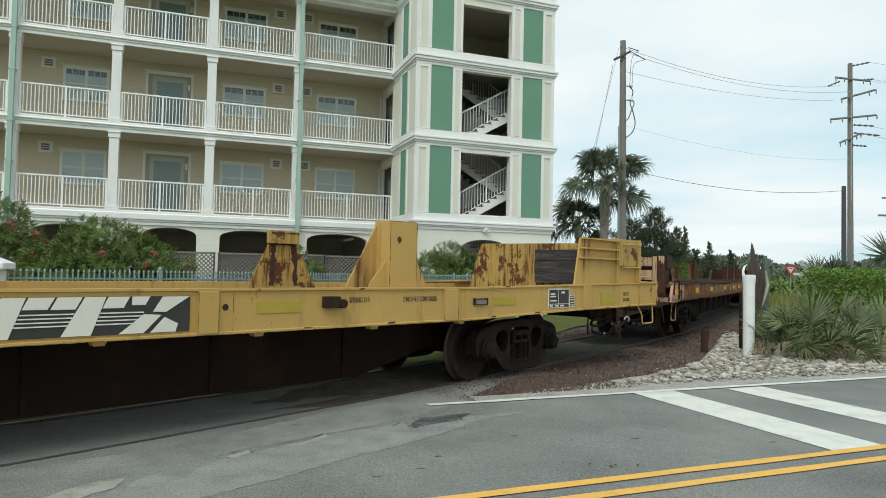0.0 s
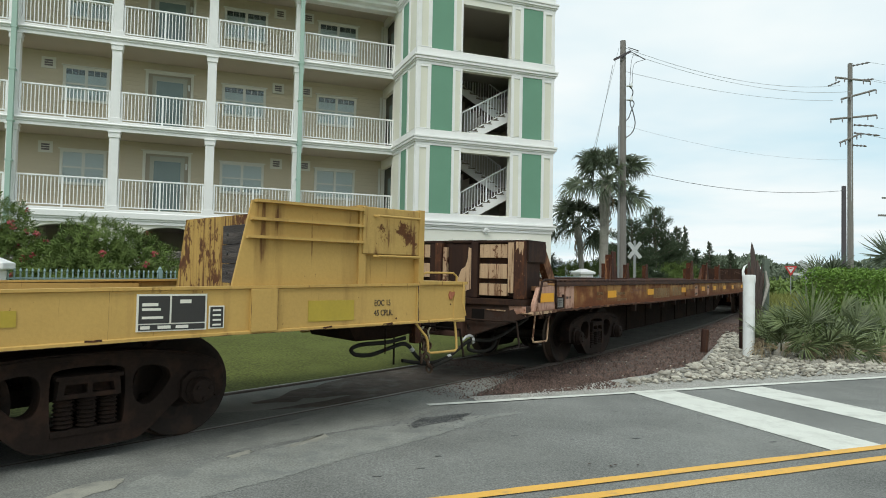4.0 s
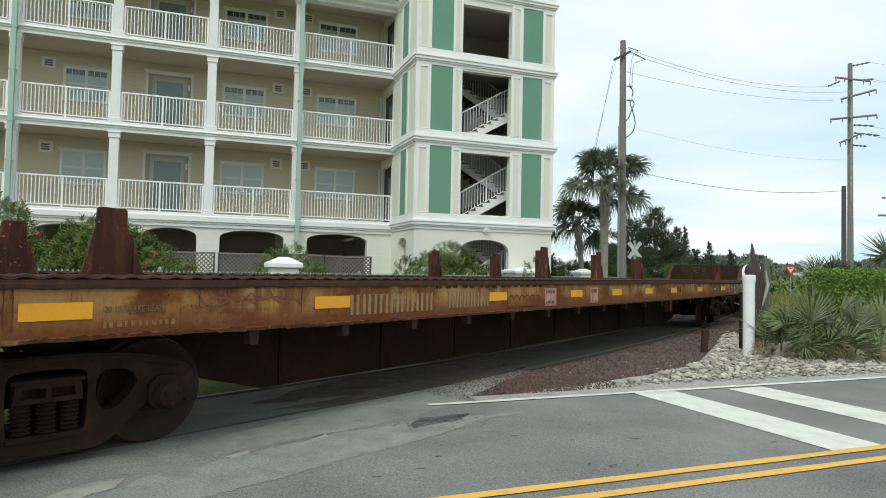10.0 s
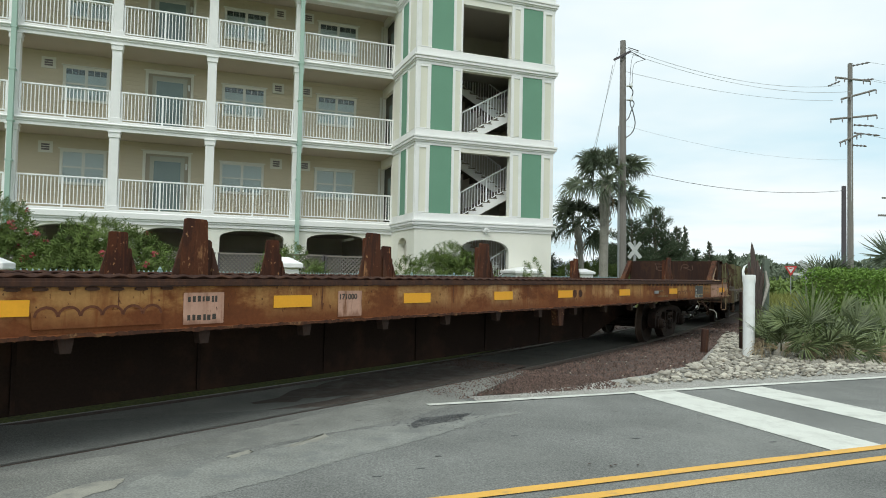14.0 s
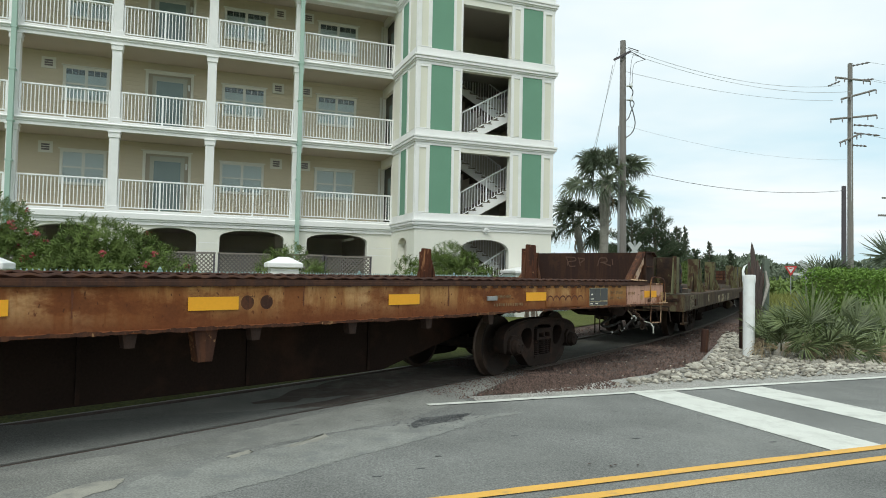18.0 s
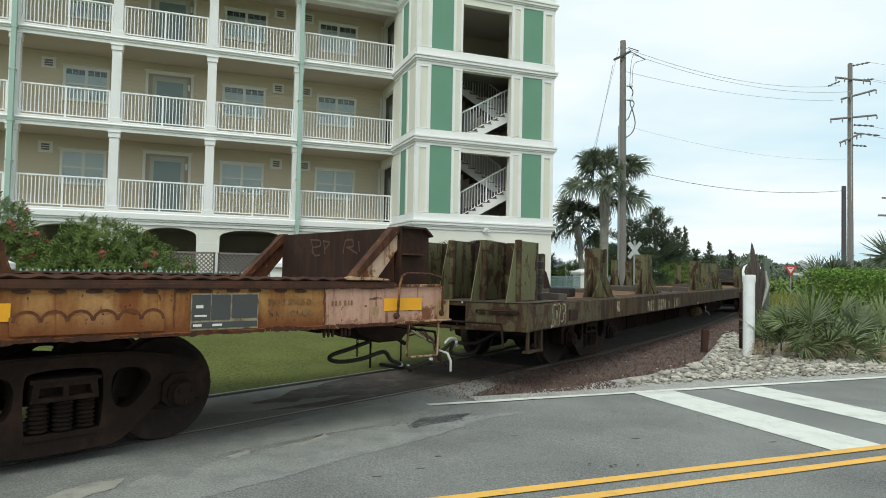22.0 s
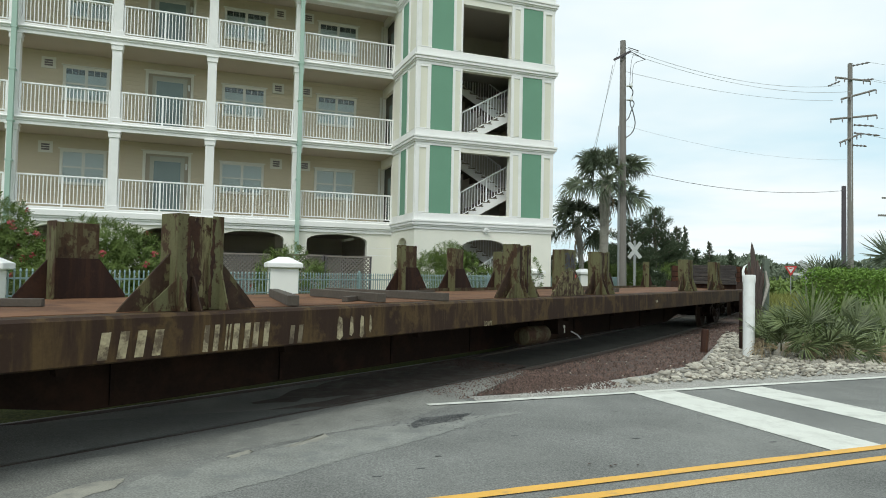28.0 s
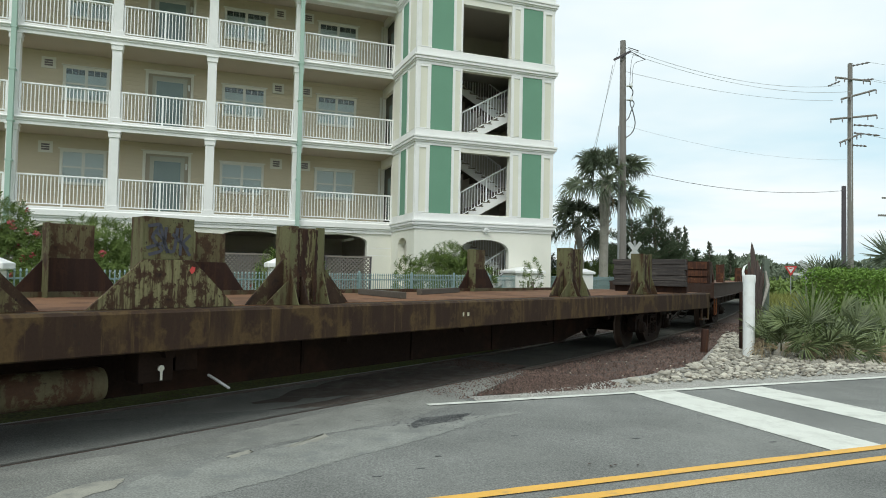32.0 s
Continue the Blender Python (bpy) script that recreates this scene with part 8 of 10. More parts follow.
    part("paint_panel", Build().box(-11.0, -Y - 0.002, 0.89, -10.83, -Y + 0.002, 1.07), STENCIL_PALE, car, "pale paint panel")
    part("sill_panel", Build().box(X0 + 0.16, -Y - 0.0012, 0.80, -11.9, -Y + 0.002, 1.118), OLIVE_END, car, "stretch of sill with olive paint left on it")
    part("side_bracket", Build().box(-13.42, -Y - 0.03, 0.86, -13.08, -Y + 0.01, 1.02), BROWN, car, bevel=0.01)
    # air tank and valves under the middle
    part("air_tank", Build().lathe([(0.05, -0.44), (0.14, -0.41), (0.16, -0.36), (0.16, 0.36), (0.14, 0.41), (0.05, 0.44)], 20, Matrix.Translation((-1.12, -1.05, 0.47)) @ Matrix.Rotation(math.pi / 2, 4, "Y")), OLIVE_END, car, "dull olive air tank", smooth=40)
    vb = Build().box(-0.45, -1.2, 0.45, -0.12, -0.9, 0.76).box(-0.05, -1.1, 0.52, 0.18, -0.8, 0.76)
    part("brake_valve", vb, BLACK, car, "dark brake valve", bevel=0.01)
    vt = Build().lathe([(0.03, 0), (0.03, 0.02)], 12, Matrix.Translation((-0.25, -1.21, 0.58)) @ Matrix.Rotation(math.pi / 2, 4, "X"))
    vt.box(-0.26, -1.235, 0.47, -0.24, -1.225, 0.58)
    part("valve_tag", vt, LOGO_WHITE, car, "white valve tag")
    part("release_rod", Build().tube([(0.30, -1.1, 0.45), (0.36, -1.2, 0.39), (0.47, -1.22, 0.31)], 0.014, 6), STEEL_BRIGHT, car)
    # ends
    for sg, xe in ((-1, X0), (1, X1)):
        a, c = sorted((xe - sg * 0.25, xe + sg * 0.02))
        for s in (-1, 1):
            part("end_beam", Build().prism([(xe + sg * 0.02, s * 0.70), (xe - sg * 0.13, s * Y), (xe - sg * 0.25, s * Y), (xe - sg * 0.25, s * 0.70)], "z", 0.775, 1.147), OLIVE_END, car, "rust and olive end beam set back at its corner", bevel=0.012)
            part("weld_line", Build().tube([(xe - sg * 0.118, s * 1.47, 1.13), (xe - sg * 0.108, s * 1.43, 0.90), (xe - sg * 0.100, s * 1.38, 0.79)], 0.008, 5), RUST_EDGE, car)
        part("pocket_plate", Build().box(a, -0.70, 1.09, c, 0.70, 1.146), OLIVE_SILL, car, "plate over the coupler pocket", bevel=0.006)
        part("pocket_floor", Build().box(a, -0.70, 0.775, c, 0.70, 0.80), OLIVE_SILL, car)
        part("coupler_pocket", Build().box(*sorted((xe - sg * 0.30, xe - sg * 0.26))[:1], -0.70, 0.775, sorted((xe - sg * 0.30, xe - sg * 0.26))[1], 0.70, 1.09), HOLE, car, "black plate for the shade in the coupler pocket")
        coupler(car, xe - sg * 0.28, sg, 0.97)
        hoses(car, xe, sg, bright=sg < 0)
        part("beam_slot", Build().prism([(xe + sg * -0.010, -0.90), (xe - sg * 0.105, -1.46), (xe - sg * 0.118, -1.46), (xe - sg * 0.023, -0.90)], "z", 0.985, 1.065), OLIVE_BAD, car, "dark scraped recess in the end beam")
        part("end_grab", Build().tube([(xe - sg * 0.01, -0.86, 1.02), (xe + sg * 0.03, -0.87, 1.045), (xe - sg * 0.055, -1.42, 1.045), (xe - sg * 0.10, -1.43, 1.02)], 0.012, 6), BROWN, car, smooth=50)
        for y in (-0.66, 0.08):
            part("deck_bolt", Build().lathe([(0.016, 0), (0.012, 0.008)], 8, Matrix.Translation((xe + sg * 0.031, y, 1.135)) @ Matrix.Rotation(sg * math.pi / 2, 4, "Y")), STEEL_BRIGHT, car, "bright bolt head")
        st = Build()
        a, c = sorted((xe - sg * 0.17, xe - sg * 0.66))
        st.box(a, -Y + 0.02, 0.525, a + 0.055, -Y + 0.05, 0.80).box(c - 0.055, -Y + 0.02, 0.525, c, -Y + 0.05, 0.80).box(a, -Y + 0.01, 0.50, c, -Y + 0.10, 0.53)
        part("stirrup_step", st, OLIVE_SILL, car, "flat bar sill step")
    # plank bulkhead at the far end
    wb = part("plank_bulkhead", Build().box(12.30, -1.40, 1.15, 12.36, 0.42, 1.95), BROWN, car, "dark timber bulkhead of stacked planks")
    for k in range(5):
        part("plank", Build().box(12.18 + 0.006 * (k % 2), -1.42 + 0.02 * (k % 3), 1.30 + 0.13 * k, 12.30, 0.43 - 0.03 * (k % 2), 1.424 + 0.13 * k), OLDWOOD, wb, "old dark plank", bevel=0.01)
    return car


# -- the following car, seen far off: a yellow sill and a rusty tan bulkhead --
def last_car():
    car = thing("flat_car", "distant rusty tan flat car with a rusty bulkhead", "railway car", "flat cars of the train")
    Y = 1.43
    sills(car, -13.7, 13.7, 0.96, 1.38, Y, END_RUST, 0.12)
    part("deck", Build().box(-13.6, -1.33, 1.30, 13.6, 1.33, 1.35), DECK_RUST, car, "rusty steel deck")
    underframe(car, 10.06, 1.28, 0.34)
    for x in (-10.06, 10.06):
        add_truck(car, x, 58.30, 10.06)
    bh = part("bulkhead", Build().box(-13.45, -1.25, 1.35, -13.30, 1.25, 1.97), BROWN, car, "rusted transverse bulkhead")
    for y0, y1 in ((-1.20, -0.62), (-0.50, 0.05), (0.15, 0.6), (0.66, 1.2)):
        for z0, z1 in ((1.38, 1.52), (1.56, 1.72), (1.76, 1.95)):
            part("panel", Build().box(-13.50, y0, z0, -13.445, y1, z1), STAKE_RUST, bh, "orange rusty panel")
    for y in (-1.27, 1.23):
        part("side_plate", Build().box(-13.32, y, 1.35, -12.85, y + 0.04, 1.96), BROWN, bh)
        part("brace", Build().prism([(-12.87, 1.97), (-12.87, 1.7), (-12.45, 1.38), (-12.2, 1.38)], "y", y, y + 0.08), STAKE_RUST, bh)
    for x in (-9.8, -2.5, -0.2, 2.2, 9.5):
        stake(car, x, -1, 0.25, 1.38, 1.97, 0.14, STAKE_RUST, "rusty narrow stake", rib=False)
        stake(car, x + 0.3, 1, 0.25, 1.36, 1.97, 0.14, STAKE_RUST, "rusty narrow stake", rib=False)
    for sg in (-1, 1):
        part("end_sill", Build().box(*sorted((sg * 13.5, sg * 13.72))[:1], -1.41, 0.97, sorted((sg * 13.5, sg * 13.72))[1], 1.41, 1.36), END_RUST, car, bevel=0.01)
        coupler(car, sg * 13.72, sg)
        hoses(car, sg * 13.7, sg)
        stirrup(car, sg * 13.02, sg * 13.55, -1.40, 1.0, 0.52, ORANGE)
    return car


CARS = [(yellow_car(), -28.734, 10.06), (tan_car(), 0.0, 10.06), (olive_car(), 29.818, 10.98), (last_car(), 58.30, 10.06)]

# ---- plants ----
def leaf_quad(b, base, d, ln, w, up, fold=0.25):
    """A pointed leaf of two folded halves."""
    d = d.normalized()
    s = d.cross(up)
    s = s.normalized() if s.length > 1e-4 else d.orthogonal().normalized()
    n = s.cross(d)
    mid = base + d * (ln * 0.45)
    tip = base + d * ln - n * (ln * 0.08)
    k = len(b.v)
    b.v += [tuple(base), tuple(mid + s * (w / 2) + n * (w * fold)), tuple(tip), tuple(mid - s * (w / 2) + n * (w * fold)), tuple(mid)]
    b.f += [(k, k + 1, k + 4), (k + 1, k + 2, k + 4), (k, k + 4, k + 3), (k + 4, k + 2, k + 3)]


def unit(rnd):
    while True:
        v = Vector((rnd.uniform(-1, 1), rnd.uniform(-1, 1), rnd.uniform(-1, 1)))
        if 0.05 < v.length < 1:
            return v.normalized()


def shrub(name, label, category, at, lobes, sprays, leaf, leaves, material, seed, blooms=0, stems=7, group=""):
    """A bush: stems from one base, and leaf sprays over several lobes, each (x, y, z, rx, ry, rz) from the base."""
    rnd = random.Random(seed)
    root = thing(name, label, category, group, m=Matrix.Translation(at))
    st = Build()
    for k in range(stems):
        lb = lobes[k % len(lobes)]
        e = Vector((lb[0] + rnd.uniform(-0.5, 0.5) * lb[3], lb[1] + rnd.uniform(-0.5, 0.5) * lb[4], lb[2]))
        s = Vector((rnd.uniform(-0.25, 0.25), rnd.uniform(-0.2, 0.2), 0))
        st.tube([s, s.lerp(e, 0.5) + Vector((0, 0, 0.15)), e], [0.035, 0.025, 0.012], 6)
    part("stems", st, BARK, root, "thin grey stems", smooth=60)
    vol = [lb[3] * lb[4] * lb[5] for lb in lobes]
    cr = Build()
    tips = []
    for lb, v in zip(lobes, vol):
        c, r = Vector(lb[:3]), Vector(lb[3:6])
        for _ in range(int(sprays * v / sum(vol)) + 4):
            d = unit(rnd)
            k = rnd.uniform(0.55, 1.0) ** 0.6 * rnd.uniform(0.9, 1.12)
            p = c + Vector((d.x * r.x, d.y * r.y, d.z * r.z)) * k
            if p.z < 0.05:
                continue
            ax = (d + Vector((0, 0, 0.7))).normalized()
            if k > 0.95:
                tips.append((p, ax))
            for j in range(leaves):
                a = j * 2.4 + rnd.uniform(0, 0.6)
                o = ax.orthogonal().normalized()
                o = Matrix.Rotation(a, 3, ax) @ o
                t = j / leaves
                leaf_quad(cr, p + ax * (leaf * 0.9 * t), ax * (0.35 + 0.7 * t) + o * rnd.uniform(0.7, 1.0), leaf * rnd.uniform(0.75, 1.15), leaf * 0.2, ax)
    part("foliage", cr, material, root, "dense narrow leaves")
    rnd.shuffle(tips)
    for p, ax in tips[:blooms]:
        fb = Build()
        for j in range(9):
            q = p + ax * leaf * 0.9 + unit(rnd) * 0.055
            for i in range(5):
                leaf_quad(fb, q, unit(rnd) + ax * 0.5, 0.045, 0.035, ax)
        part("bloom", fb, PETAL, root, "deep pink flower cluster")
    return root


def fan_blade(b, at, d, up, radius, n, spread, droop, rnd, width=0.022, fold=0.5, ragged=0.0, split=0.40):
    """One fan leaf: pleated pointed segments round the end of its stalk; ragged: how unevenly they stand and hang."""
    d = d.normalized()
    s = d.cross(up).normalized()
    nrm = s.cross(d).normalized()
    hub = len(b.v) - 1
    for i in range(n):
        a = radians(spread) * (2 * i / (n - 1) - 1 + ragged * rnd.uniform(-0.06, 0.06))
        r = radius * (1 - 0.28 * abs(a) / radians(max(spread, 1))) * rnd.uniform(0.88 - 0.2 * ragged, 1.05)
        e = (d * math.cos(a) + s * math.sin(a)).normalized()
        t = e.cross(nrm).normalized()
        w = width * radius
        lift = ragged * rnd.uniform(-0.5, 0.9)
        rise = nrm * (fold * radius * 0.25 * abs(math.sin(a)) + 0.16 * lift * radius)
        hang = droop * (1 + ragged * rnd.uniform(-0.5, 0.9))
        p1 = at + e * (r * split) + rise * 0.7
        p2 = at + e * (r * 0.74) + rise * 1.2 - Vector((0, 0, hang * r * 0.20))
        p3 = at + e * r + rise - Vector((0, 0, hang * r * 0.62)) + unit(rnd) * (0.03 * r)
        k = len(b.v)
        b.v += [tuple(p1 + t * w), tuple(p1 - t * w), tuple(p1 + nrm * w * 0.9), tuple(p2 + t * w * 0.8), tuple(p2 - t * w * 0.8), tuple(p3)]
        b.f += [(hub, k, k + 2), (hub, k + 2, k + 1), (k, k + 3, k + 2), (k + 2, k + 4, k + 1), (k + 2, k + 3, k + 4), (k + 3, k + 5, k + 4)]


def frond(root, hub, d, stalk, radius, material, rnd, n=22, spread=115, droop=0.5, sag=0.3, twist=0.0, width=0.022, ragged=0.0, split=0.40):
    b = Build()
    d = d.normalized()
    e = hub + d * stalk - Vector((0, 0, sag * stalk * 0.35))
    b.tube([hub, hub + d * (stalk * 0.5), e], [0.022, 0.016, 0.012], 5)
    dd = (d - Vector((0, 0, sag))).normalized()
    up = (Vector((0, 0, 1)) if abs(dd.z) < 0.9 else Vector((1, 0, 0))) + Vector((rnd.uniform(-1, 1), rnd.uniform(-1, 1), 0)) * twist
    fan_blade(b, e, dd, up, radius, n, spread, droop, rnd, width, 0.5, ragged, split)
    return part("frond", b, material, root)


def palm(at, h, crown, fronds, seed, lean=(0, 0), trunk_r=0.20, radius=0.85, stalk=0.75):
    rnd = random.Random(seed)
    root = thing("palm_tree", "sabal palm with grey-green fan fronds and a booted trunk", "palm", "palms by the track", m=Matrix.Translation(at))
    top = Vector((lean[0], lean[1], h))
    pts = [Vector((lean[0] * t * t, lean[1] * t * t, h * t)) for t in (0, 0.25, 0.5, 0.7, 0.85, 1.0)]
    part("trunk", Build().tube(pts, [trunk_r * 1.15, trunk_r * 0.95, trunk_r * 0.9, trunk_r * 0.95, trunk_r * 1.2, trunk_r * 0.8], 12), BOOT, root, "grey fibrous palm trunk", smooth=50)
    bt = Build()
    for k in range(70):
        t = rnd.uniform(0.55, 0.99)
        a = k * 2.4
        c = top * t
        o = Vector((math.cos(a), math.sin(a), 0))
        bt.tube([c + o * trunk_r * 0.8, c + o * (trunk_r * 1.45) + Vector((0, 0, 0.22))], [0.045, 0.02], 4)
    part("bark_mantle", bt, BOOT, root, "criss-cross leaf bases")
    for k in range(fronds):
        a = k * 2.39996 + rnd.uniform(-0.2, 0.2)
        el = (1.35, 1.0, 0.6, 0.2, -0.12, -0.4, 1.15, 0.4)[k % 8] + rnd.uniform(-0.15, 0.15)
        d = Vector((math.cos(a) * math.cos(el), math.sin(a) * math.cos(el), math.sin(el)))
        frond(root, top - Vector((0, 0, 0.2)), d, stalk * rnd.uniform(0.75, 1.25), radius * rnd.uniform(0.8, 1.1), LEAF_PALM, rnd, 40, 108, 0.60, 0.30, 1.6, 0.025, 0.6, 0.34)
    for k in range(4):
        a = rnd.uniform(0, 6.28)
        frond(root, top - Vector((0, 0, 0.5)), Vector((math.cos(a), math.sin(a), -1.6)), 0.5, 0.7, LEAF_DEAD, rnd, 14, 60, 0.9, 0.6)
    return root


def cedar(at, h, w, seed, dense=1.0, thin=0.0):
    """A ragged dark conifer: a tapered trunk, rising limbs and many small sprays."""
    rnd = random.Random(seed)
    root = thing("cedar_tree", "dark ragged red cedar with an uneven crown", "tree", "cedars behind the track", m=Matrix.Translation(at))
    part("trunk", Build().tube([(0, 0, 0), (0.1, 0, h * 0.5), (0.0, 0.1, h * 0.93)], [h * 0.028, h * 0.018, 0.03], 8), BARK, root, smooth=60)
    lm, cr = Build(), Build()
    n = int(44 * dense)
    for k in range(n):
        t = 0.10 + 0.88 * k / n
        a = k * 2.4 + rnd.uniform(-0.4, 0.4)
        reach = w * (1 - t) ** (0.9 + thin) * rnd.uniform(0.45, 1.2) + 0.05 * w
        s = Vector((0.06, 0.03, h * t * 0.92))
        e = s + Vector((math.cos(a) * reach, math.sin(a) * reach, reach * rnd.uniform(0.25, 0.7)))
        lm.tube([s, s.lerp(e, 0.55) - Vector((0, 0, 0.05 * reach)), e], [0.05, 0.03, 0.012], 5, False)
        m = int(max(70, reach * 330))
        for _ in range(m):
            p = s.lerp(e, rnd.uniform(0.25, 1.06)) + unit(rnd) * (rnd.random() ** 0.5) * (0.07 * w + 0.16 * reach)
            d = (e - s).normalized() + Vector((0, 0, 0.6)) + unit(rnd) * 0.9
            leaf_quad(cr, p, d, rnd.uniform(0.12, 0.24) * (0.5 + w * 0.12), rnd.uniform(0.045, 0.075) * (0.5 + w * 0.12), unit(rnd))
    part("limbs", lm, BARK, root, smooth=60)
    part("crown", cr, LEAF_DARK, root, "dark sprays of scale leaves")
    return root


# oleanders behind the fence
shrub("oleander", "large green oleander bush with dark pink flowers", "bush", (-8.3, 15.6, -0.05),
      [(0.0, 0.0, 1.25, 1.55, 0.9, 0.85), (0.9, 0.2, 1.5, 0.95, 0.8, 0.85), (-0.9, 0.1, 1.35, 0.9, 0.8, 0.75), (0.2, 0.0, 2.1, 0.95, 0.7, 0.55), (1.75, 0.1, 1.0, 0.55, 0.6, 0.75), (2.1, 0.1, 1.45, 0.28, 0.3, 0.32)], 3000, 0.13, 11, LEAF, 3, 26, group="oleanders by the fence")
shrub("oleander", "tall green oleander bush with pink flowers", "bush", (-11.3, 16.4, -0.05),
      [(0.0, 0.0, 1.5, 1.0, 0.8, 1.0), (0.15, 0.0, 2.5, 0.8, 0.7, 0.7), (0.85, -0.1, 2.2, 0.5, 0.45, 0.42), (1.15, 0.0, 1.7, 0.45, 0.4, 0.5)], 1400, 0.13, 11, LEAF, 5, 36, group="oleanders by the fence")
shrub("oleander", "small green oleander bush beside a white pillar", "bush", (-3.9, 17.3, -0.05),
      [(-0.45, 0.0, 1.25, 0.5, 0.5, 0.75), (0.35, 0.2, 1.2, 0.45, 0.45, 0.6), (-0.1, 0.1, 1.85, 0.35, 0.3, 0.35)], 420, 0.14, 11, LEAF, 7, 1, group="oleanders by the fence")
shrub("oleander", "green oleander bush in front of the stair tower", "bush", (0.25, 22.4, -0.05),
      [(-0.5, 0.0, 1.3, 0.9, 0.6, 0.95), (0.5, 0.1, 1.2, 0.75, 0.6, 0.95), (0.0, 0.0, 1.95, 0.6, 0.5, 0.55), (-1.5, 0.0, 1.1, 0.38, 0.35, 0.95), (1.25, 0.0, 1.05, 0.35, 0.35, 0.7)], 1300, 0.15, 11, LEAF, 9, 0, group="oleanders by the fence")
shrub("oleander", "sparse young oleander beside the wide pillar", "bush", (3.1, 22.8, -0.05), [(0.0, 0.0, 1.35, 0.3, 0.3, 0.75)], 60, 0.13, 10, LEAF, 12, 0, group="oleanders by the fence")

# palms and conifers beyond the building
palm((8.42, 34.6, -0.1), 6.75, 1, 46, 21, (0.10, 0.1), 0.25, 1.22, 1.45)
palm((7.75, 36.5, -0.1), 4.55, 1, 30, 22, (-0.35, 0.1), 0.16, 1.12, 1.15)
for x, y, h, w, sd, th in ((14.4, 50.5, 6.6, 2.5, 31, -0.35), (16.5, 51.5, 7.6, 2.6, 32, -0.3), (19.5, 55.0, 6.4, 2.0, 33, 0.0), (20.9, 57.0, 6.6, 1.3, 34, 0.4), (25.0, 62.0, 5.5, 1.4, 35, 0.4), (22.9, 60.0, 4.6, 1.9, 36, 0.1), (28.7, 66.0, 4.9, 1.3, 37, 0.4), (31.6, 72.0, 4.8, 1.6, 38, 0.2), (13.0, 52.0, 4.6, 2.2, 39, -0.2), (27.3, 68.0, 4.3, 2.4, 40, -0.2), (17.9, 52.5, 5.0, 2.2, 41, -0.3)):
    cedar((x, y, -0.15), h, w, sd, 1.0, th)
for k, (x, y, rx, h) in enumerate(((5.2, 38.0, 1.8, 2.6), (7.6, 37.0, 1.5, 2.3), (10.0, 38.0, 1.6, 2.2), (12.5, 42.0, 1.7, 2.1), (15.2, 45.0, 1.8, 2.0), (17.6, 50.0, 1.8, 2.6), (19.9, 54.0, 1.9, 2.5), (23.0, 62.0, 2.2, 2.3), (3.8, 36.0, 1.2, 3.5))):
    shrub("wild_shrub", "dense dark green wild shrub behind the fence", "bush", (x, y, -0.15), [(0, 0, h * 0.5, rx, 0.9, h * 0.5), (rx * 0.5, 0, h * 0.6, rx * 0.5, 0.6, h * 0.42)], 900, 0.24, 8, LEAF_DARK if k % 3 == 0 else LEAF, 50 + k, 0, 4, group="shrubs behind the fence")

# clipped hedge and fan palms on the near right
rnd = random.Random(77)
hd = Build()
H0, H1 = Vector((9.25, 15.9, 0)), Vector((16.5, 18.4, 0))
hx = (H1 - H0)
hn = Vector((-hx.y, hx.x, 0)).normalized()
for _ in range(16000):
    t, w_, z = rnd.random(), rnd.uniform(-0.75, 0.75), rnd.uniform(0.1, 1.72)
    face = rnd.random()
    if face < 0.45:
        z = 1.68 + rnd.uniform(-0.12, 0.08) + 0.05 * math.sin(t * 31)
    elif face < 0.9:
        w_ = -0.75 + rnd.uniform(-0.06, 0.12) + 0.05 * math.sin(t * 37 + z * 5)
    else:
        t = rnd.uniform(-0.008, 0.02)
    p = H0 + hx * t + hn * w_ + Vector((0, 0, z))
    leaf_quad(hd, p, unit(rnd) + Vector((0, 0, 0.4)) - hn * 0.3, rnd.uniform(0.06, 0.11), rnd.uniform(0.035, 0.055), unit(rnd))
hedge = thing("clipped_hedge", "clipped bright green hedge behind the palmetto", "hedge")
part("foliage", hd, LEAF_HEDGE, hedge, "small bright green leaves")
core = Build()
core.prism([(H0 + hx * 0.01 - hn * 0.60)[:2], (H1 - hn * 0.60)[:2], (H1 + hn * 0.60)[:2], (H0 + hx * 0.01 + hn * 0.60)[:2]], "z", -0.1, 1.56)
part("twig_core", core, LEAF, hedge, "dark twiggy inside of the hedge")


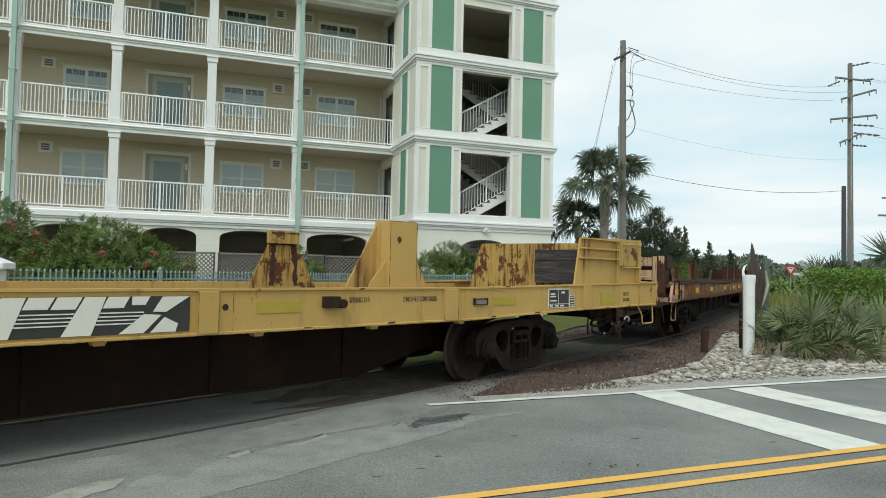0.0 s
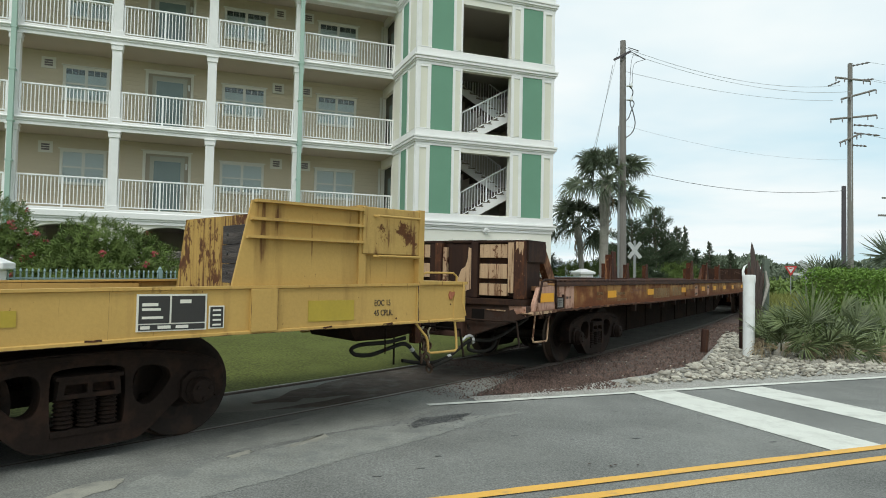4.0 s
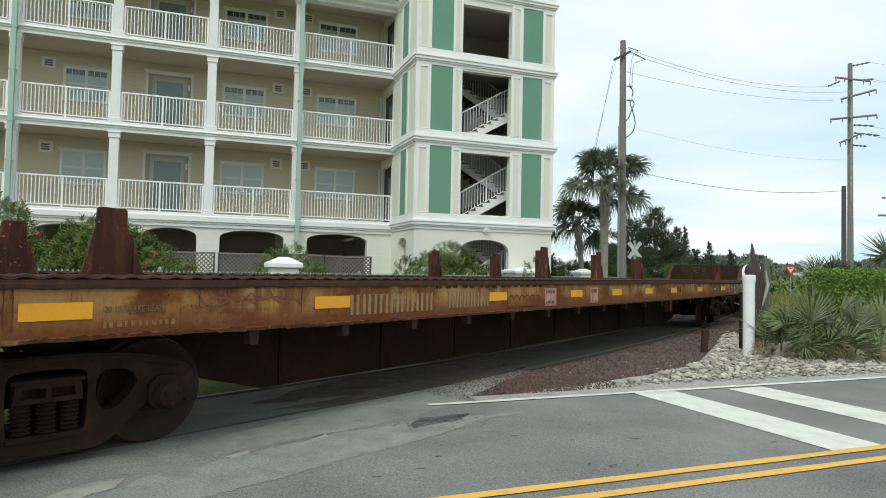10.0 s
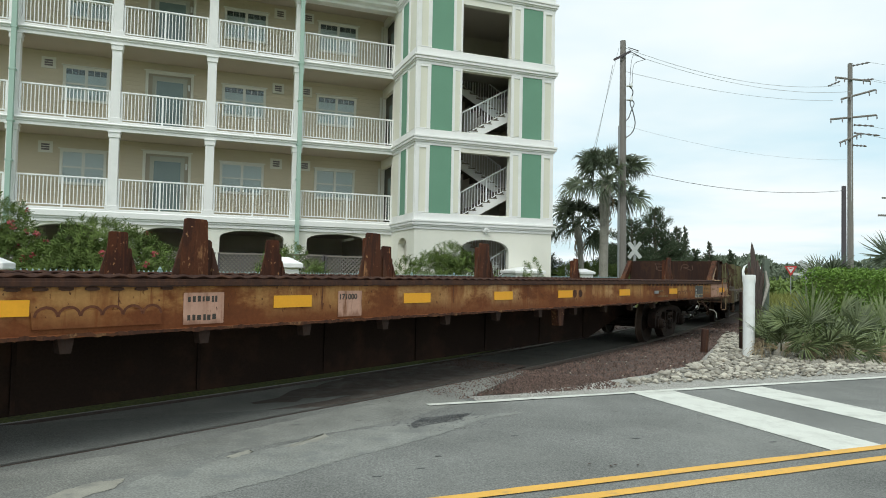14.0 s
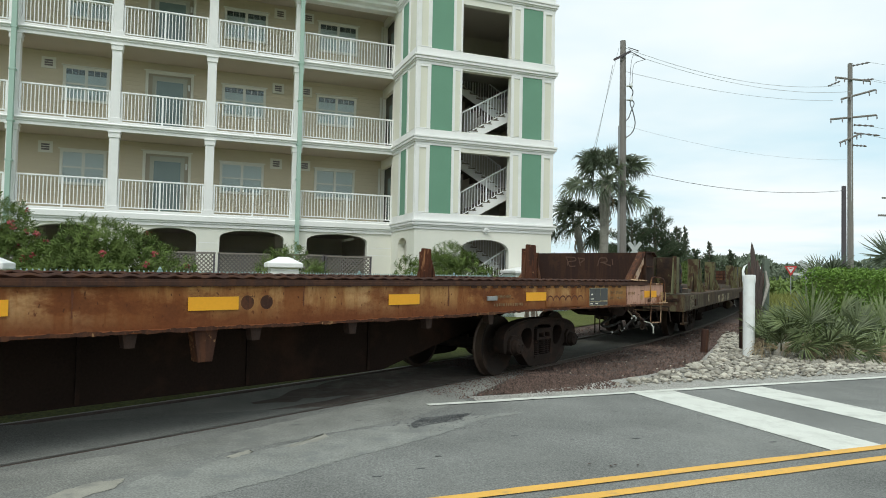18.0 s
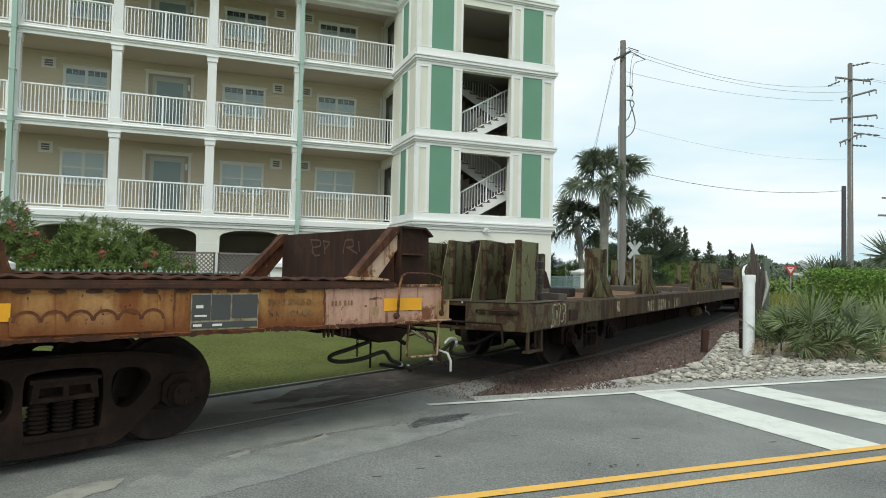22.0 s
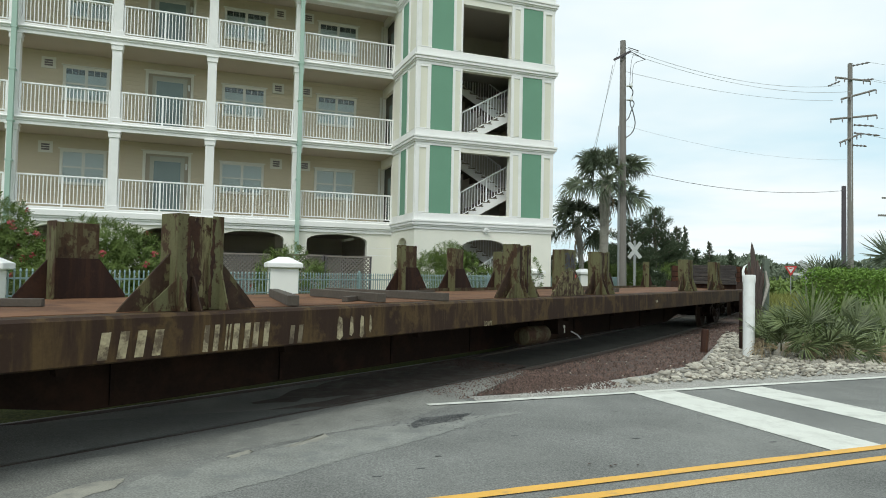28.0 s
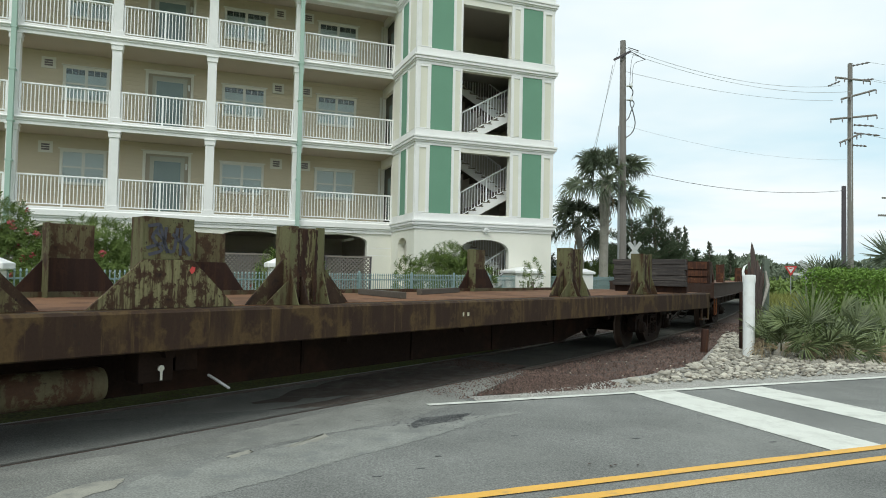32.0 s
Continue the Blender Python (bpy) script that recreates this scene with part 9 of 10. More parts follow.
def palmetto(at, fronds, seed, label, radius=0.62, stalk=0.55, lift=(0.15, 1.35), dead=0, hub=0.12, material=None, fans=()):
    rnd = random.Random(seed)
    root = thing("palmetto", label, "palmetto", "palmettos on the verge", m=Matrix.Translation(at))
    cr = Build()
    cr.lathe([(0.16, 0.0), (0.15, 0.12), (0.08, 0.24), (0.03, 0.3)], 9)
    part("crown_base", cr, BOOT, root, smooth=60)
    for k in range(fronds):
        a = k * 2.39996
        el = lift[0] + (lift[1] - lift[0]) * ((k * 0.618) % 1.0)
        d = Vector((math.cos(a) * math.cos(el), math.sin(a) * math.cos(el), math.sin(el)))
        frond(root, Vector((0.05 * math.cos(a), 0.05 * math.sin(a), hub)), d, stalk * rnd.uniform(0.8, 1.25), radius * rnd.uniform(0.85, 1.15), material or LEAF_PALMETTO, rnd, 21, 96, 0.10, 0.03, 1.8, 0.0205, 0.55, 0.34)
    # large fans that stand open, (end of the stalk, direction, radius, spread)
    for p, d, r, sp in fans:
        b = Build().tube([(0, 0, hub), ((p[0]) * 0.5, p[1] * 0.5, (hub + p[2]) * 0.5 + 0.06), p], [0.02, 0.016, 0.012], 5)
        fan_blade(b, Vector(p), Vector(d).normalized(), Vector((0.1, -1, 0.15)), r, 26, sp, 0.06, rnd, 0.024, 0.3, 0.35, 0.42)
        part("frond", b, LEAF_PALMETTO, root)
    for k in range(dead):
        a = k * 2.1 + 3.4
        frond(root, Vector((0, 0, 0.15)), Vector((math.cos(a), math.sin(a), 0.15 + 0.5 * rnd.random())), 0.45, 0.45, LEAF_DEAD, rnd, 14, 60, 0.9, 0.5, 1.0, 0.016, 1.0, 0.25)
    return root


palmetto((7.30, 13.05, -0.03), 10, 81, "saw palmetto with stiff grey-green fans on the cobbles", 0.80, 0.50, (0.20, 1.2), 8,
         fans=(((-0.11, -0.15, 0.72), (-0.03, 0.05, 1), 0.90, 88), ((-0.55, -0.15, 0.74), (-1.0, 0.0, 0.25), 0.62, 45), ((0.44, -0.15, 0.88), (1.0, 0.1, 0.55), 0.70, 45), ((-0.05, -0.55, 0.40), (0.1, -0.1, -1), 0.42, 150), ((-0.35, -0.35, 0.45), (-0.9, -0.2, -0.1), 0.55, 50)))
palmetto((7.95, 12.75, -0.03), 8, 82, "saw palmetto with low green fans and dry leaves", 0.66, 0.40, (0.10, 1.15), 9,
         fans=(((0.35, -0.15, 0.35), (1.0, -0.1, 0.25), 0.70, 50), ((0.1, 0.1, 0.6), (0.55, 0.2, 1), 0.80, 60)))
palmetto((6.72, 13.1, -0.03), 12, 83, "small palmetto with drooping fans beside the white post", 0.62, 0.42, (0.15, 1.25), 12)
palmetto((8.9, 13.5, -0.03), 10, 84, "saw palmetto with long stiff fans in front of the hedge", 0.78, 0.55, (0.15, 0.95), 7,
         fans=(((0.0, -0.1, 0.65), (0.2, 0.1, 1), 0.85, 75), ((-0.35, -0.2, 0.5), (-0.8, 0, 0.6), 0.7, 55)))
palmetto((10.2, 13.6, -0.03), 12, 85, "saw palmetto with green and dry fans beside the hedge", 0.75, 0.6, (0.1, 1.1), 6)
palmetto((13.9, 19.6, -0.1), 15, 86, "tall young fan palm behind the hedge", 1.0, 1.1, (0.5, 1.4), 1, 1.5, LEAF_PALM)
palmetto((12.0, 20.4, -0.1), 9, 87, "young fan palm showing over the hedge", 0.75, 0.8, (0.6, 1.4), 0, 1.1, LEAF_PALM)

# marsh grass and the far tree line
gr = Build()
for _ in range(7000):
    t = rnd.random() ** 1.4
    y = 21 + 41 * t
    x = y * rnd.uniform(0.475, 0.62) + rnd.uniform(-0.3, 0.3)
    h = rnd.uniform(0.35, 0.9)
    p = Vector((x, y, -0.17))
    leaf_quad(gr, p, Vector((rnd.uniform(-0.35, 0.35), rnd.uniform(-0.35, 0.35), 1)), h, 0.03 + 0.0012 * y, unit(rnd))
tagged(solo("marsh_grass", gr, mat("marsh_grass_blades", (0.20, 0.215, 0.055), 0.8, var=0.3, scale=0.6, fine=5, bump=0.0), "tall yellow-green marsh grass tufts beyond the cobbles", "grass"), kind="stuff")
far = Build()
for _ in range(15000):
    a = rnd.uniform(0.30, 0.85)
    r = rnd.uniform(170, 320)
    hh = (7.2 + 1.3 * math.sin(a * 47) + 1.2 * math.sin(a * 19 + 1) + 0.8 * math.sin(a * 131)) * r / 250
    p = Vector((math.sin(a) * r, math.cos(a) * r, rnd.uniform(0, max(hh, 1.5))))
    leaf_quad(far, p, unit(rnd) + Vector((0, 0, 1.0)), rnd.uniform(0.9, 1.9), rnd.uniform(0.7, 1.3), unit(rnd))
tagged(solo("far_woods", far, LEAF_HAZED, "low woods along the far edge of the marsh, coloured paler for haze", "woods"), kind="stuff")
ns = Build()
for _ in range(2600):
    y = rnd.uniform(48, 110)
    x = y * rnd.uniform(0.43, 0.66)
    p = Vector((x, y, rnd.uniform(-0.1, 1.6) * rnd.random()))
    leaf_quad(ns, p, unit(rnd) + Vector((0, 0, 0.8)), rnd.uniform(0.4, 0.9), rnd.uniform(0.3, 0.6), unit(rnd))
tagged(solo("marsh_thicket", ns, LEAF, "low green thicket across the marsh", "thicket"), kind="stuff")

# ---- stones ----
def stone_mesh(seed, flat=0.65, seg=7):
    rnd = random.Random(seed)
    b = Build()
    rings = [(0.55, -0.75), (1.0, -0.25), (0.95, 0.3), (0.5, 0.8)]
    for r, z in rings:
        for k in range(seg):
            a = 2 * math.pi * k / seg
            q = r * rnd.uniform(0.6, 1.2)
            b.v.append((math.cos(a) * q, math.sin(a) * q * 0.78, z * flat * rnd.uniform(0.85, 1.1)))
    for i in range(3):
        for k in range(seg):
            b.f.append((i * seg + k, i * seg + (k + 1) % seg, (i + 1) * seg + (k + 1) % seg, (i + 1) * seg + k))
    b.f.append(tuple(range(seg - 1, -1, -1)))
    b.f.append(tuple(3 * seg + k for k in range(seg)))
    return b


STONES = [stone_mesh(200 + k, 0.5 + 0.06 * k) for k in range(6)]
STONE_ME = []
for sb in STONES:
    me = sb.mesh("cobble", 60)
    me.materials.append(COBBLE)
    STONE_ME.append(me)


def inside(p, poly):
    c = False
    for i in range(len(poly)):
        a, q = poly[i], poly[i - 1]
        if (a[1] > p[1]) != (q[1] > p[1]) and p[0] < (q[0] - a[0]) * (p[1] - a[1]) / (q[1] - a[1]) + a[0]:
            c = not c
    return c


bed = bpy.data.objects["cobble_bed"]
zone = [(2.35, 9.25), (8.4, 11.50), (13.0, 13.6), (11.0, 15.2), (9.0, 15.0), (8.0, 18.6), (7.0, 16.6), (5.5, 13.4), (4.7, 12.0), (3.6, 10.55)]
placed, count = [], 0
loose = Build()
rnd = random.Random(5)
for _ in range(16000):
    p = (rnd.uniform(2.3, 13), rnd.uniform(9.2, 18.6))
    if not inside(p, zone):
        continue
    edge = Vector((p[0], p[1], 0)).dot(RN) - N_EDGE
    r = (0.026 + 0.046 * rnd.random() ** 1.7) * (0.6 if edge < 0.45 else 1.0)
    if any((p[0] - x) ** 2 + (p[1] - y) ** 2 < (0.72 * (r + q)) ** 2 for x, y, q in placed[-900:]):
        continue
    placed.append((*p, r))
    m = (Matrix.Translation((p[0], p[1], -0.022 + r * 0.25 + rnd.uniform(0, 0.03))) @ Matrix.Rotation(rnd.uniform(0, 6.28), 4, "Z") @ Matrix.Rotation(rnd.uniform(-0.35, 0.35), 4, "X")
         @ Matrix.Diagonal((r * rnd.uniform(1.0, 1.5), r * rnd.uniform(0.9, 1.2), r, 1)))
    k = rnd.randrange(6)
    if count < 300 and p[1] < 12.6 and p[0] < 8.6 and rnd.random() < 0.75:
        part("cobble", STONE_ME[k], COBBLE, bed, m=m)
        count += 1
    else:
        loose.add(STONES[k].v, STONES[k].f, m)
cob = mat("pale_cobble_loose", (0.375, 0.350, 0.295), 0.85, var=0.2, scale=9, fine=40, bump=0.5, dirt=(0.20, 0.155, 0.11), dirt_amt=0.6, dirt_scale=9, island=0.5)
ob = part("loose_cobbles", loose, cob, bed, "pale loose cobbles", smooth=60)
ob["kind"] = "stuff"

chips = Build()
for _ in range(11000):
    if rnd.random() < 0.8:
        s = rnd.uniform(-0.6, 16)
        o = 0.85 + rnd.random() * (1.75 + min(max(s, 0), 9) * 0.16)
        q = line_at(s, o)
    else:
        q = line_at(rnd.uniform(2.4, 22), rnd.uniform(-2.0, 0.7))
    if inside((q.x, q.y), zone) and rnd.random() < 0.85 or q.dot(RN) < N_EDGE + 0.03:
        continue
    r = rnd.uniform(0.010, 0.030)
    pts_ = [Vector((rnd.uniform(-1, 1), rnd.uniform(-1, 1), 0)) for _ in range(4)]
    k = len(chips.v)
    z = -0.052
    a = rnd.uniform(0, 6.28)
    for j in range(4):
        aa = a + j * math.pi / 2 + rnd.uniform(-0.4, 0.4)
        chips.v.append((q.x + math.cos(aa) * r * rnd.uniform(0.7, 1.4), q.y + math.sin(aa) * r * rnd.uniform(0.7, 1.4), z))
    chips.v.append((q.x + rnd.uniform(-0.4, 0.4) * r, q.y + rnd.uniform(-0.4, 0.4) * r, z + r * rnd.uniform(0.8, 1.5) + 0.005))
    chips.f += [(k, k + 1, k + 4), (k + 1, k + 2, k + 4), (k + 2, k + 3, k + 4), (k + 3, k, k + 4)]
for _ in range(6500):
    # thinning out over the sand towards the white line
    e, n_ = rnd.uniform(-0.2, 6.0), N_EDGE + 0.07 + 1.15 * rnd.random() ** 0.8
    q = road(e, n_)
    if inside((q.x, q.y), zone) or min((q - line_at(s, 0.0)).length for s in np.arange(-4, 8, 0.4)) < 1.0:
        continue
    r = rnd.uniform(0.006, 0.018)
    k = len(chips.v)
    a = rnd.uniform(0, 6.28)
    for j in range(4):
        aa = a + j * math.pi / 2 + rnd.uniform(-0.4, 0.4)
        chips.v.append((q.x + math.cos(aa) * r, q.y + math.sin(aa) * r * rnd.uniform(0.7, 1.4), -0.024))
    chips.v.append((q.x, q.y, -0.018 + r * rnd.uniform(0.8, 1.4)))
    chips.f += [(k, k + 1, k + 4), (k + 1, k + 2, k + 4), (k + 2, k + 3, k + 4), (k + 3, k, k + 4)]
for _ in range(4200):
    # crumbs of ballast strewn over the end of the crossing's asphalt
    s = 1.1 - 2.6 * rnd.random() ** 1.8
    q = line_at(s, rnd.uniform(0.78, 2.2)) if rnd.random() < 0.7 else line_at(1.5 - 0.9 * rnd.random() ** 1.5, rnd.uniform(-0.8, 0.62), -0.004)
    if q.dot(RN) < N_EDGE - 0.10:
        continue
    r = rnd.uniform(0.006, 0.017)
    k = len(chips.v)
    a = rnd.uniform(0, 6.28)
    for j in range(4):
        aa = a + j * math.pi / 2 + rnd.uniform(-0.4, 0.4)
        chips.v.append((q.x + math.cos(aa) * r, q.y + math.sin(aa) * r * rnd.uniform(0.7, 1.4), q.z - 0.008))
    chips.v.append((q.x, q.y, q.z - 0.006 + r * rnd.uniform(0.7, 1.2)))
    chips.f += [(k, k + 1, k + 4), (k + 1, k + 2, k + 4), (k + 2, k + 3, k + 4), (k + 3, k, k + 4)]
ob = part("ballast_chips", chips, CHIP, bpy.data.objects["ballast_bed"], "crushed reddish stone")
ob["kind"] = "stuff"
pale = Build()
for _ in range(110):
    s = rnd.uniform(-1.0, 12)
    q = line_at(s, 1.0 + rnd.random() * (1.5 + max(s, 0) * 0.15))
    if q.dot(RN) < N_EDGE + 0.05:
        continue
    r = rnd.uniform(0.010, 0.022)
    st = STONES[rnd.randrange(6)]
    pale.add(st.v, st.f, Matrix.Translation((q.x, q.y, -0.045)) @ Matrix.Rotation(rnd.uniform(0, 6.28), 4, "Z") @ Matrix.Diagonal((r * 1.4, r, r, 1)))
ob = part("pale_pebbles", pale, cob, bpy.data.objects["ballast_bed"], "scattered pale pebbles", smooth=60)
ob["kind"] = "stuff"

# ---- fence along the lawn with white pillars ----
FO = -5.5
picket_me = Build().box(-0.010, -0.010, 0.0, 0.010, 0.010, 1.40)
picket_me.lathe([(0.006, 1.40), (0.020, 1.415), (0.020, 1.43), (0.004, 1.465)], 6)
picket_me = picket_me.mesh("picket")
picket_me.materials.append(FENCE)
fpost_me = Build().box(-0.03, -0.03, -0.1, 0.03, 0.03, 1.47).lathe([(0.03, 1.47), (0.035, 1.49), (0.005, 1.53)], 8).mesh("fence_post")
fpost_me.materials.append(FENCE)
PILLARS = [(-4.70, 0.62, 1.68), (1.4, 0.60, 1.80), (13.6, 1.10, 1.78), (20.9, 0.66, 1.81), (31.0, 0.68, 1.88), (41.0, 0.72, 1.96)]


def pillar(s, w, h):
    p = line_at(s, FO)
    root = thing("fence_pillar", "white stucco fence pillar with a pyramid cap", "pillar", "fence pillars", m=Matrix.Translation((p.x, p.y, 0)) @ Matrix.Rotation(radians(20.777), 4, "Z"))
    d = w / 2
    part("shaft", Build().box(-w / 2, -d, -0.16, w / 2, d, h - 0.24), STUCCO_WHITE, root, bevel=0.012)
    part("cap_slab", Build().box(-w / 2 - 0.08, -d - 0.08, h - 0.24, w / 2 + 0.08, d + 0.08, h - 0.13), TRIM, root, "white moulded cap", bevel=0.02)
    c = Build()
    a, b_ = w / 2 + 0.06, d + 0.06
    k = max(a - b_, 0) + 0.10
    c.add([(-a, -b_, h - 0.13), (a, -b_, h - 0.13), (a, b_, h - 0.13), (-a, b_, h - 0.13), (-k, -0.10, h), (k, -0.10, h), (k, 0.10, h), (-k, 0.10, h)],
          [(3, 2, 1, 0), (4, 5, 6, 7), (0, 1, 5, 4), (1, 2, 6, 5), (2, 3, 7, 6), (3, 0, 4, 7)])
    part("cap_top", c, TRIM, root, bevel=0.008)


for row in PILLARS:
    pillar(*row)
for (s0, w0, _), (s1, w1, _) in zip(PILLARS, PILLARS[1:]):
    a, b_ = s0 + w0 / 2, s1 - w1 / 2
    f = thing("picket_fence", "teal green metal picket fence along the lawn", "fence", "fence runs")
    bays = max(1, round((b_ - a) / 2.4))
    joined = s0 > 18
    jb = Build()
    for z in (1.30, 1.02, 0.18):
        r = Build()
        n = bays * 2
        L_ = [line_at(a + (b_ - a) * i / n, FO, z) for i in range(n + 1)]
        r.tube(L_, 0.018, 4)
        part("fence_rail", r, FENCE, f)
    for k in range(bays + 1):
        s = a + (b_ - a) * k / bays
        part("fence_post", fpost_me, FENCE, f, m=Matrix.Translation(line_at(s, FO)) @ Matrix.Rotation(math.pi / 2 - heading(s), 4, "Z"))
    n = int((b_ - a) * 1.18 / 0.108) if s0 < 5 else int((b_ - a) * 1.1 / 0.12)
    for k in range(1, n):
        s = a + (b_ - a) * k / n
        m = Matrix.Translation(line_at(s, FO))
        if joined:
            jb.add([v.co[:] for v in picket_me.vertices], [tuple(p.vertices) for p in picket_me.polygons], m)
        else:
            part("picket", picket_me, FENCE, f, m=m)
    if joined:
        ob = part("picket_run", jb, FENCE, f)
        ob["kind"] = "stuff"


# ---- grey lattice screens before the arcade ----
def lattice(u0, u1, zt, y=-1.0, broken=False):
    root = thing("lattice_screen", "weathered grey wooden lattice screen before the arcade", "lattice", "lattice screens", m=BUILD_AT)
    for u in np.arange(u0 - 1.1, u1, 0.145):
        for sg in (1, -1):
            a, c = u, u + (zt - 0.5) * 1.0
            p0, p1 = (a, 0.5), (c, zt)
            if sg < 0:
                p0, p1 = (c, 0.5), (a, zt)
            # keep each lath inside the panel
            def clip(p, q):
                lo, hi = 0.0, 1.0
                dx = q[0] - p[0]
                for edge, s in ((u0, 1), (u1, -1)):
                    if abs(dx) > 1e-9:
                        t = (edge - p[0]) / dx
                        if (dx > 0) == (s > 0):
                            lo = max(lo, t)
                        else:
                            hi = min(hi, t)
                return lo, hi
            lo, hi = clip(p0, p1)
            if hi - lo < 0.03:
                continue
            A = Vector((p0[0] + (p1[0] - p0[0]) * lo, y - 0.006 * sg, p0[1] + (p1[1] - p0[1]) * lo))
            C = Vector((p0[0] + (p1[0] - p0[0]) * hi, y - 0.006 * sg, p0[1] + (p1[1] - p0[1]) * hi))
            d = (C - A).normalized()
            n = Vector((-d.z, 0, d.x)) * 0.02
            h = Vector((0, 0.005, 0))
            b = Build()
            b.add([A - n - h, C - n - h, C + n - h, A + n - h, A - n + h, C - n + h, C + n + h, A + n + h],
                  [(3, 2, 1, 0), (4, 5, 6, 7), (0, 1, 5, 4), (1, 2, 6, 5), (2, 3, 7, 6), (3, 0, 4, 7)])
            part("lath", b, LATTICE, root)
    for z in (zt, 0.45):
        part("rail", Build().box(u0 - 0.04, y - 0.03, z, u1 + 0.04, y + 0.03, z + 0.07), LATTICE, root)
    for u in (u0, u1):
        part("post", Build().box(u - 0.03, y - 0.03, -0.15, u + 0.03, y + 0.03, zt + 0.05), POLEDARK, root)


lattice(-10.7, -8.9, 2.0)
lattice(-8.75, -6.9, 2.0)
lattice(-6.6, -5.1, 2.02)
lattice(-5.0, -3.30, 2.0)
lattice(-16.5, -14.8, 1.98)

# ---- utility poles and their wires ----
P1, P2 = Vector((9.0, 33.0, -0.15)), Vector((27.8, 45.0, -0.15))
pole1 = thing("utility_pole", "weathered grey wooden utility pole with a riser and looped cable", "pole", "utility poles", m=Matrix.Translation(P1))
part("shaft", Build().tube([(0, 0, 0), (-0.06, 0, 7), (-0.10, 0, 13.55)], [0.205, 0.18, 0.14], 12), POLEWOOD, pole1, smooth=60)
part("riser", Build().tube([(-0.23, -0.05, 0), (-0.24, -0.05, 4), (-0.26, -0.05, 9.2)], 0.06, 8), GALV, pole1, "grey conduit riser", smooth=60)
part("crossarm", Build().tube([(-0.60, -0.22, 12.50), (0.22, -0.22, 12.95)], 0.075, 4), POLEDARK, pole1, "dark slanted crossarm")
def bent(pts_, r, n=6):
    """A smooth cable through a few points."""
    P = [Vector(p) for p in pts_]
    Q = []
    for i in range(len(P) - 1):
        p0, p1, p2, p3 = P[max(i - 1, 0)], P[i], P[i + 1], P[min(i + 2, len(P) - 1)]
        for k in range(n):
            t = k / n
            Q.append(0.5 * (2 * p1 + (p2 - p0) * t + (2 * p0 - 5 * p1 + 4 * p2 - p3) * t * t + (3 * p1 - p0 - 3 * p2 + p3) * t ** 3))
    return Build().tube(Q + [P[-1]], r, 6)


for rows, r, lab in ((((0.62, -0.2, 12.98), (0.36, -0.22, 12.75), (0.24, -0.24, 12.2), (0.20, -0.24, 11.35), (0.16, -0.22, 11.2)), 0.012, "thin jumper wire"),
                     (((0.95, -0.2, 12.55), (0.45, -0.22, 12.35), (0.33, -0.24, 11.9), (0.34, -0.24, 11.4), (0.28, -0.22, 11.2)), 0.012, "thin jumper wire"),
                     (((0.16, -0.22, 11.2), (0.36, -0.24, 10.9), (0.22, -0.25, 10.35), (0.36, -0.25, 9.9), (0.48, -0.25, 9.3), (0.34, -0.24, 8.85), (0.06, -0.2, 8.6)), 0.026, "black looped cable"),
                     (((0.28, -0.22, 10.55), (0.42, -0.24, 10.3), (0.28, -0.25, 9.95), (0.16, -0.24, 9.6), (0.04, -0.2, 9.45)), 0.024, "black looped cable"),
                     (((0.10, -0.2, 13.15), (0.35, -0.2, 13.08), (0.66, -0.2, 12.98)), 0.022, "dark dead-end clamp"),
                     (((0.22, -0.22, 12.95), (0.55, -0.2, 12.78), (0.98, -0.2, 12.55)), 0.022, "dark dead-end clamp")):
    part("cable_loop", bent(rows, r), WIRE, pole1, lab, smooth=60)
for z in (11.15, 10.45):
    part("cutout", Build().box(0.04, -0.34, z, 0.30, -0.20, z + 0.05).lathe([(0.05, -0.04), (0.05, 0.16), (0.02, 0.22)], 8, Matrix.Translation((0.28, -0.27, z))), SIGN_WHITE, pole1, "pale insulator on a bracket", smooth=40)
pole2 = thing("utility_pole", "tall wooden utility pole with many crossarms and insulators", "pole", "utility poles", m=Matrix.Translation(P2))
part("shaft", Build().tube([(0, 0, 0), (0.0, 0, 8), (0.0, 0, 16.6)], [0.21, 0.18, 0.15], 12), POLEWOOD, pole2, smooth=60)
for x0, z0, x1, z1 in ((-1.15, 15.55, 1.2, 15.35), (-0.75, 14.05, 1.6, 14.75), (-1.5, 12.65, 1.65, 13.0), (-0.85, 11.05, 0.55, 11.7)):
    part("crossarm", Build().tube([(x0, -0.22, z0), (x1, -0.22, z1)], 0.07, 6), POLEWOOD, pole2)
    for t in (0.0, 0.25, 0.8, 1.0):
        x, z = x0 + (x1 - x0) * t, z0 + (z1 - z0) * t
        part("insulator", Build().lathe([(0.02, -0.30), (0.045, -0.26), (0.03, -0.21), (0.045, -0.17), (0.03, -0.12), (0.04, -0.07), (0.015, 0.0)], 8, Matrix.Translation((x, -0.3, z))), INSUL, pole2)
for x0, z0, x1, z1 in ((0.1, 16.4, 1.2, 16.65), (0.6, 15.4, 1.5, 15.5), (0.15, 12.3, 1.5, 12.25), (0.15, 11.75, 1.9, 11.6), (0.1, 10.9, 1.0, 10.85), (-1.6, 14.95, -0.8, 15.3)):
    b = Build()
    n = 7
    b.tube([(x0 + (x1 - x0) * k / n, -0.2, z0 + (z1 - z0) * k / n) for k in range(n + 1)], [0.03 if k % 2 else 0.075 for k in range(n + 1)], 6)
    part("strain_insulator", b, INSUL, pole2)
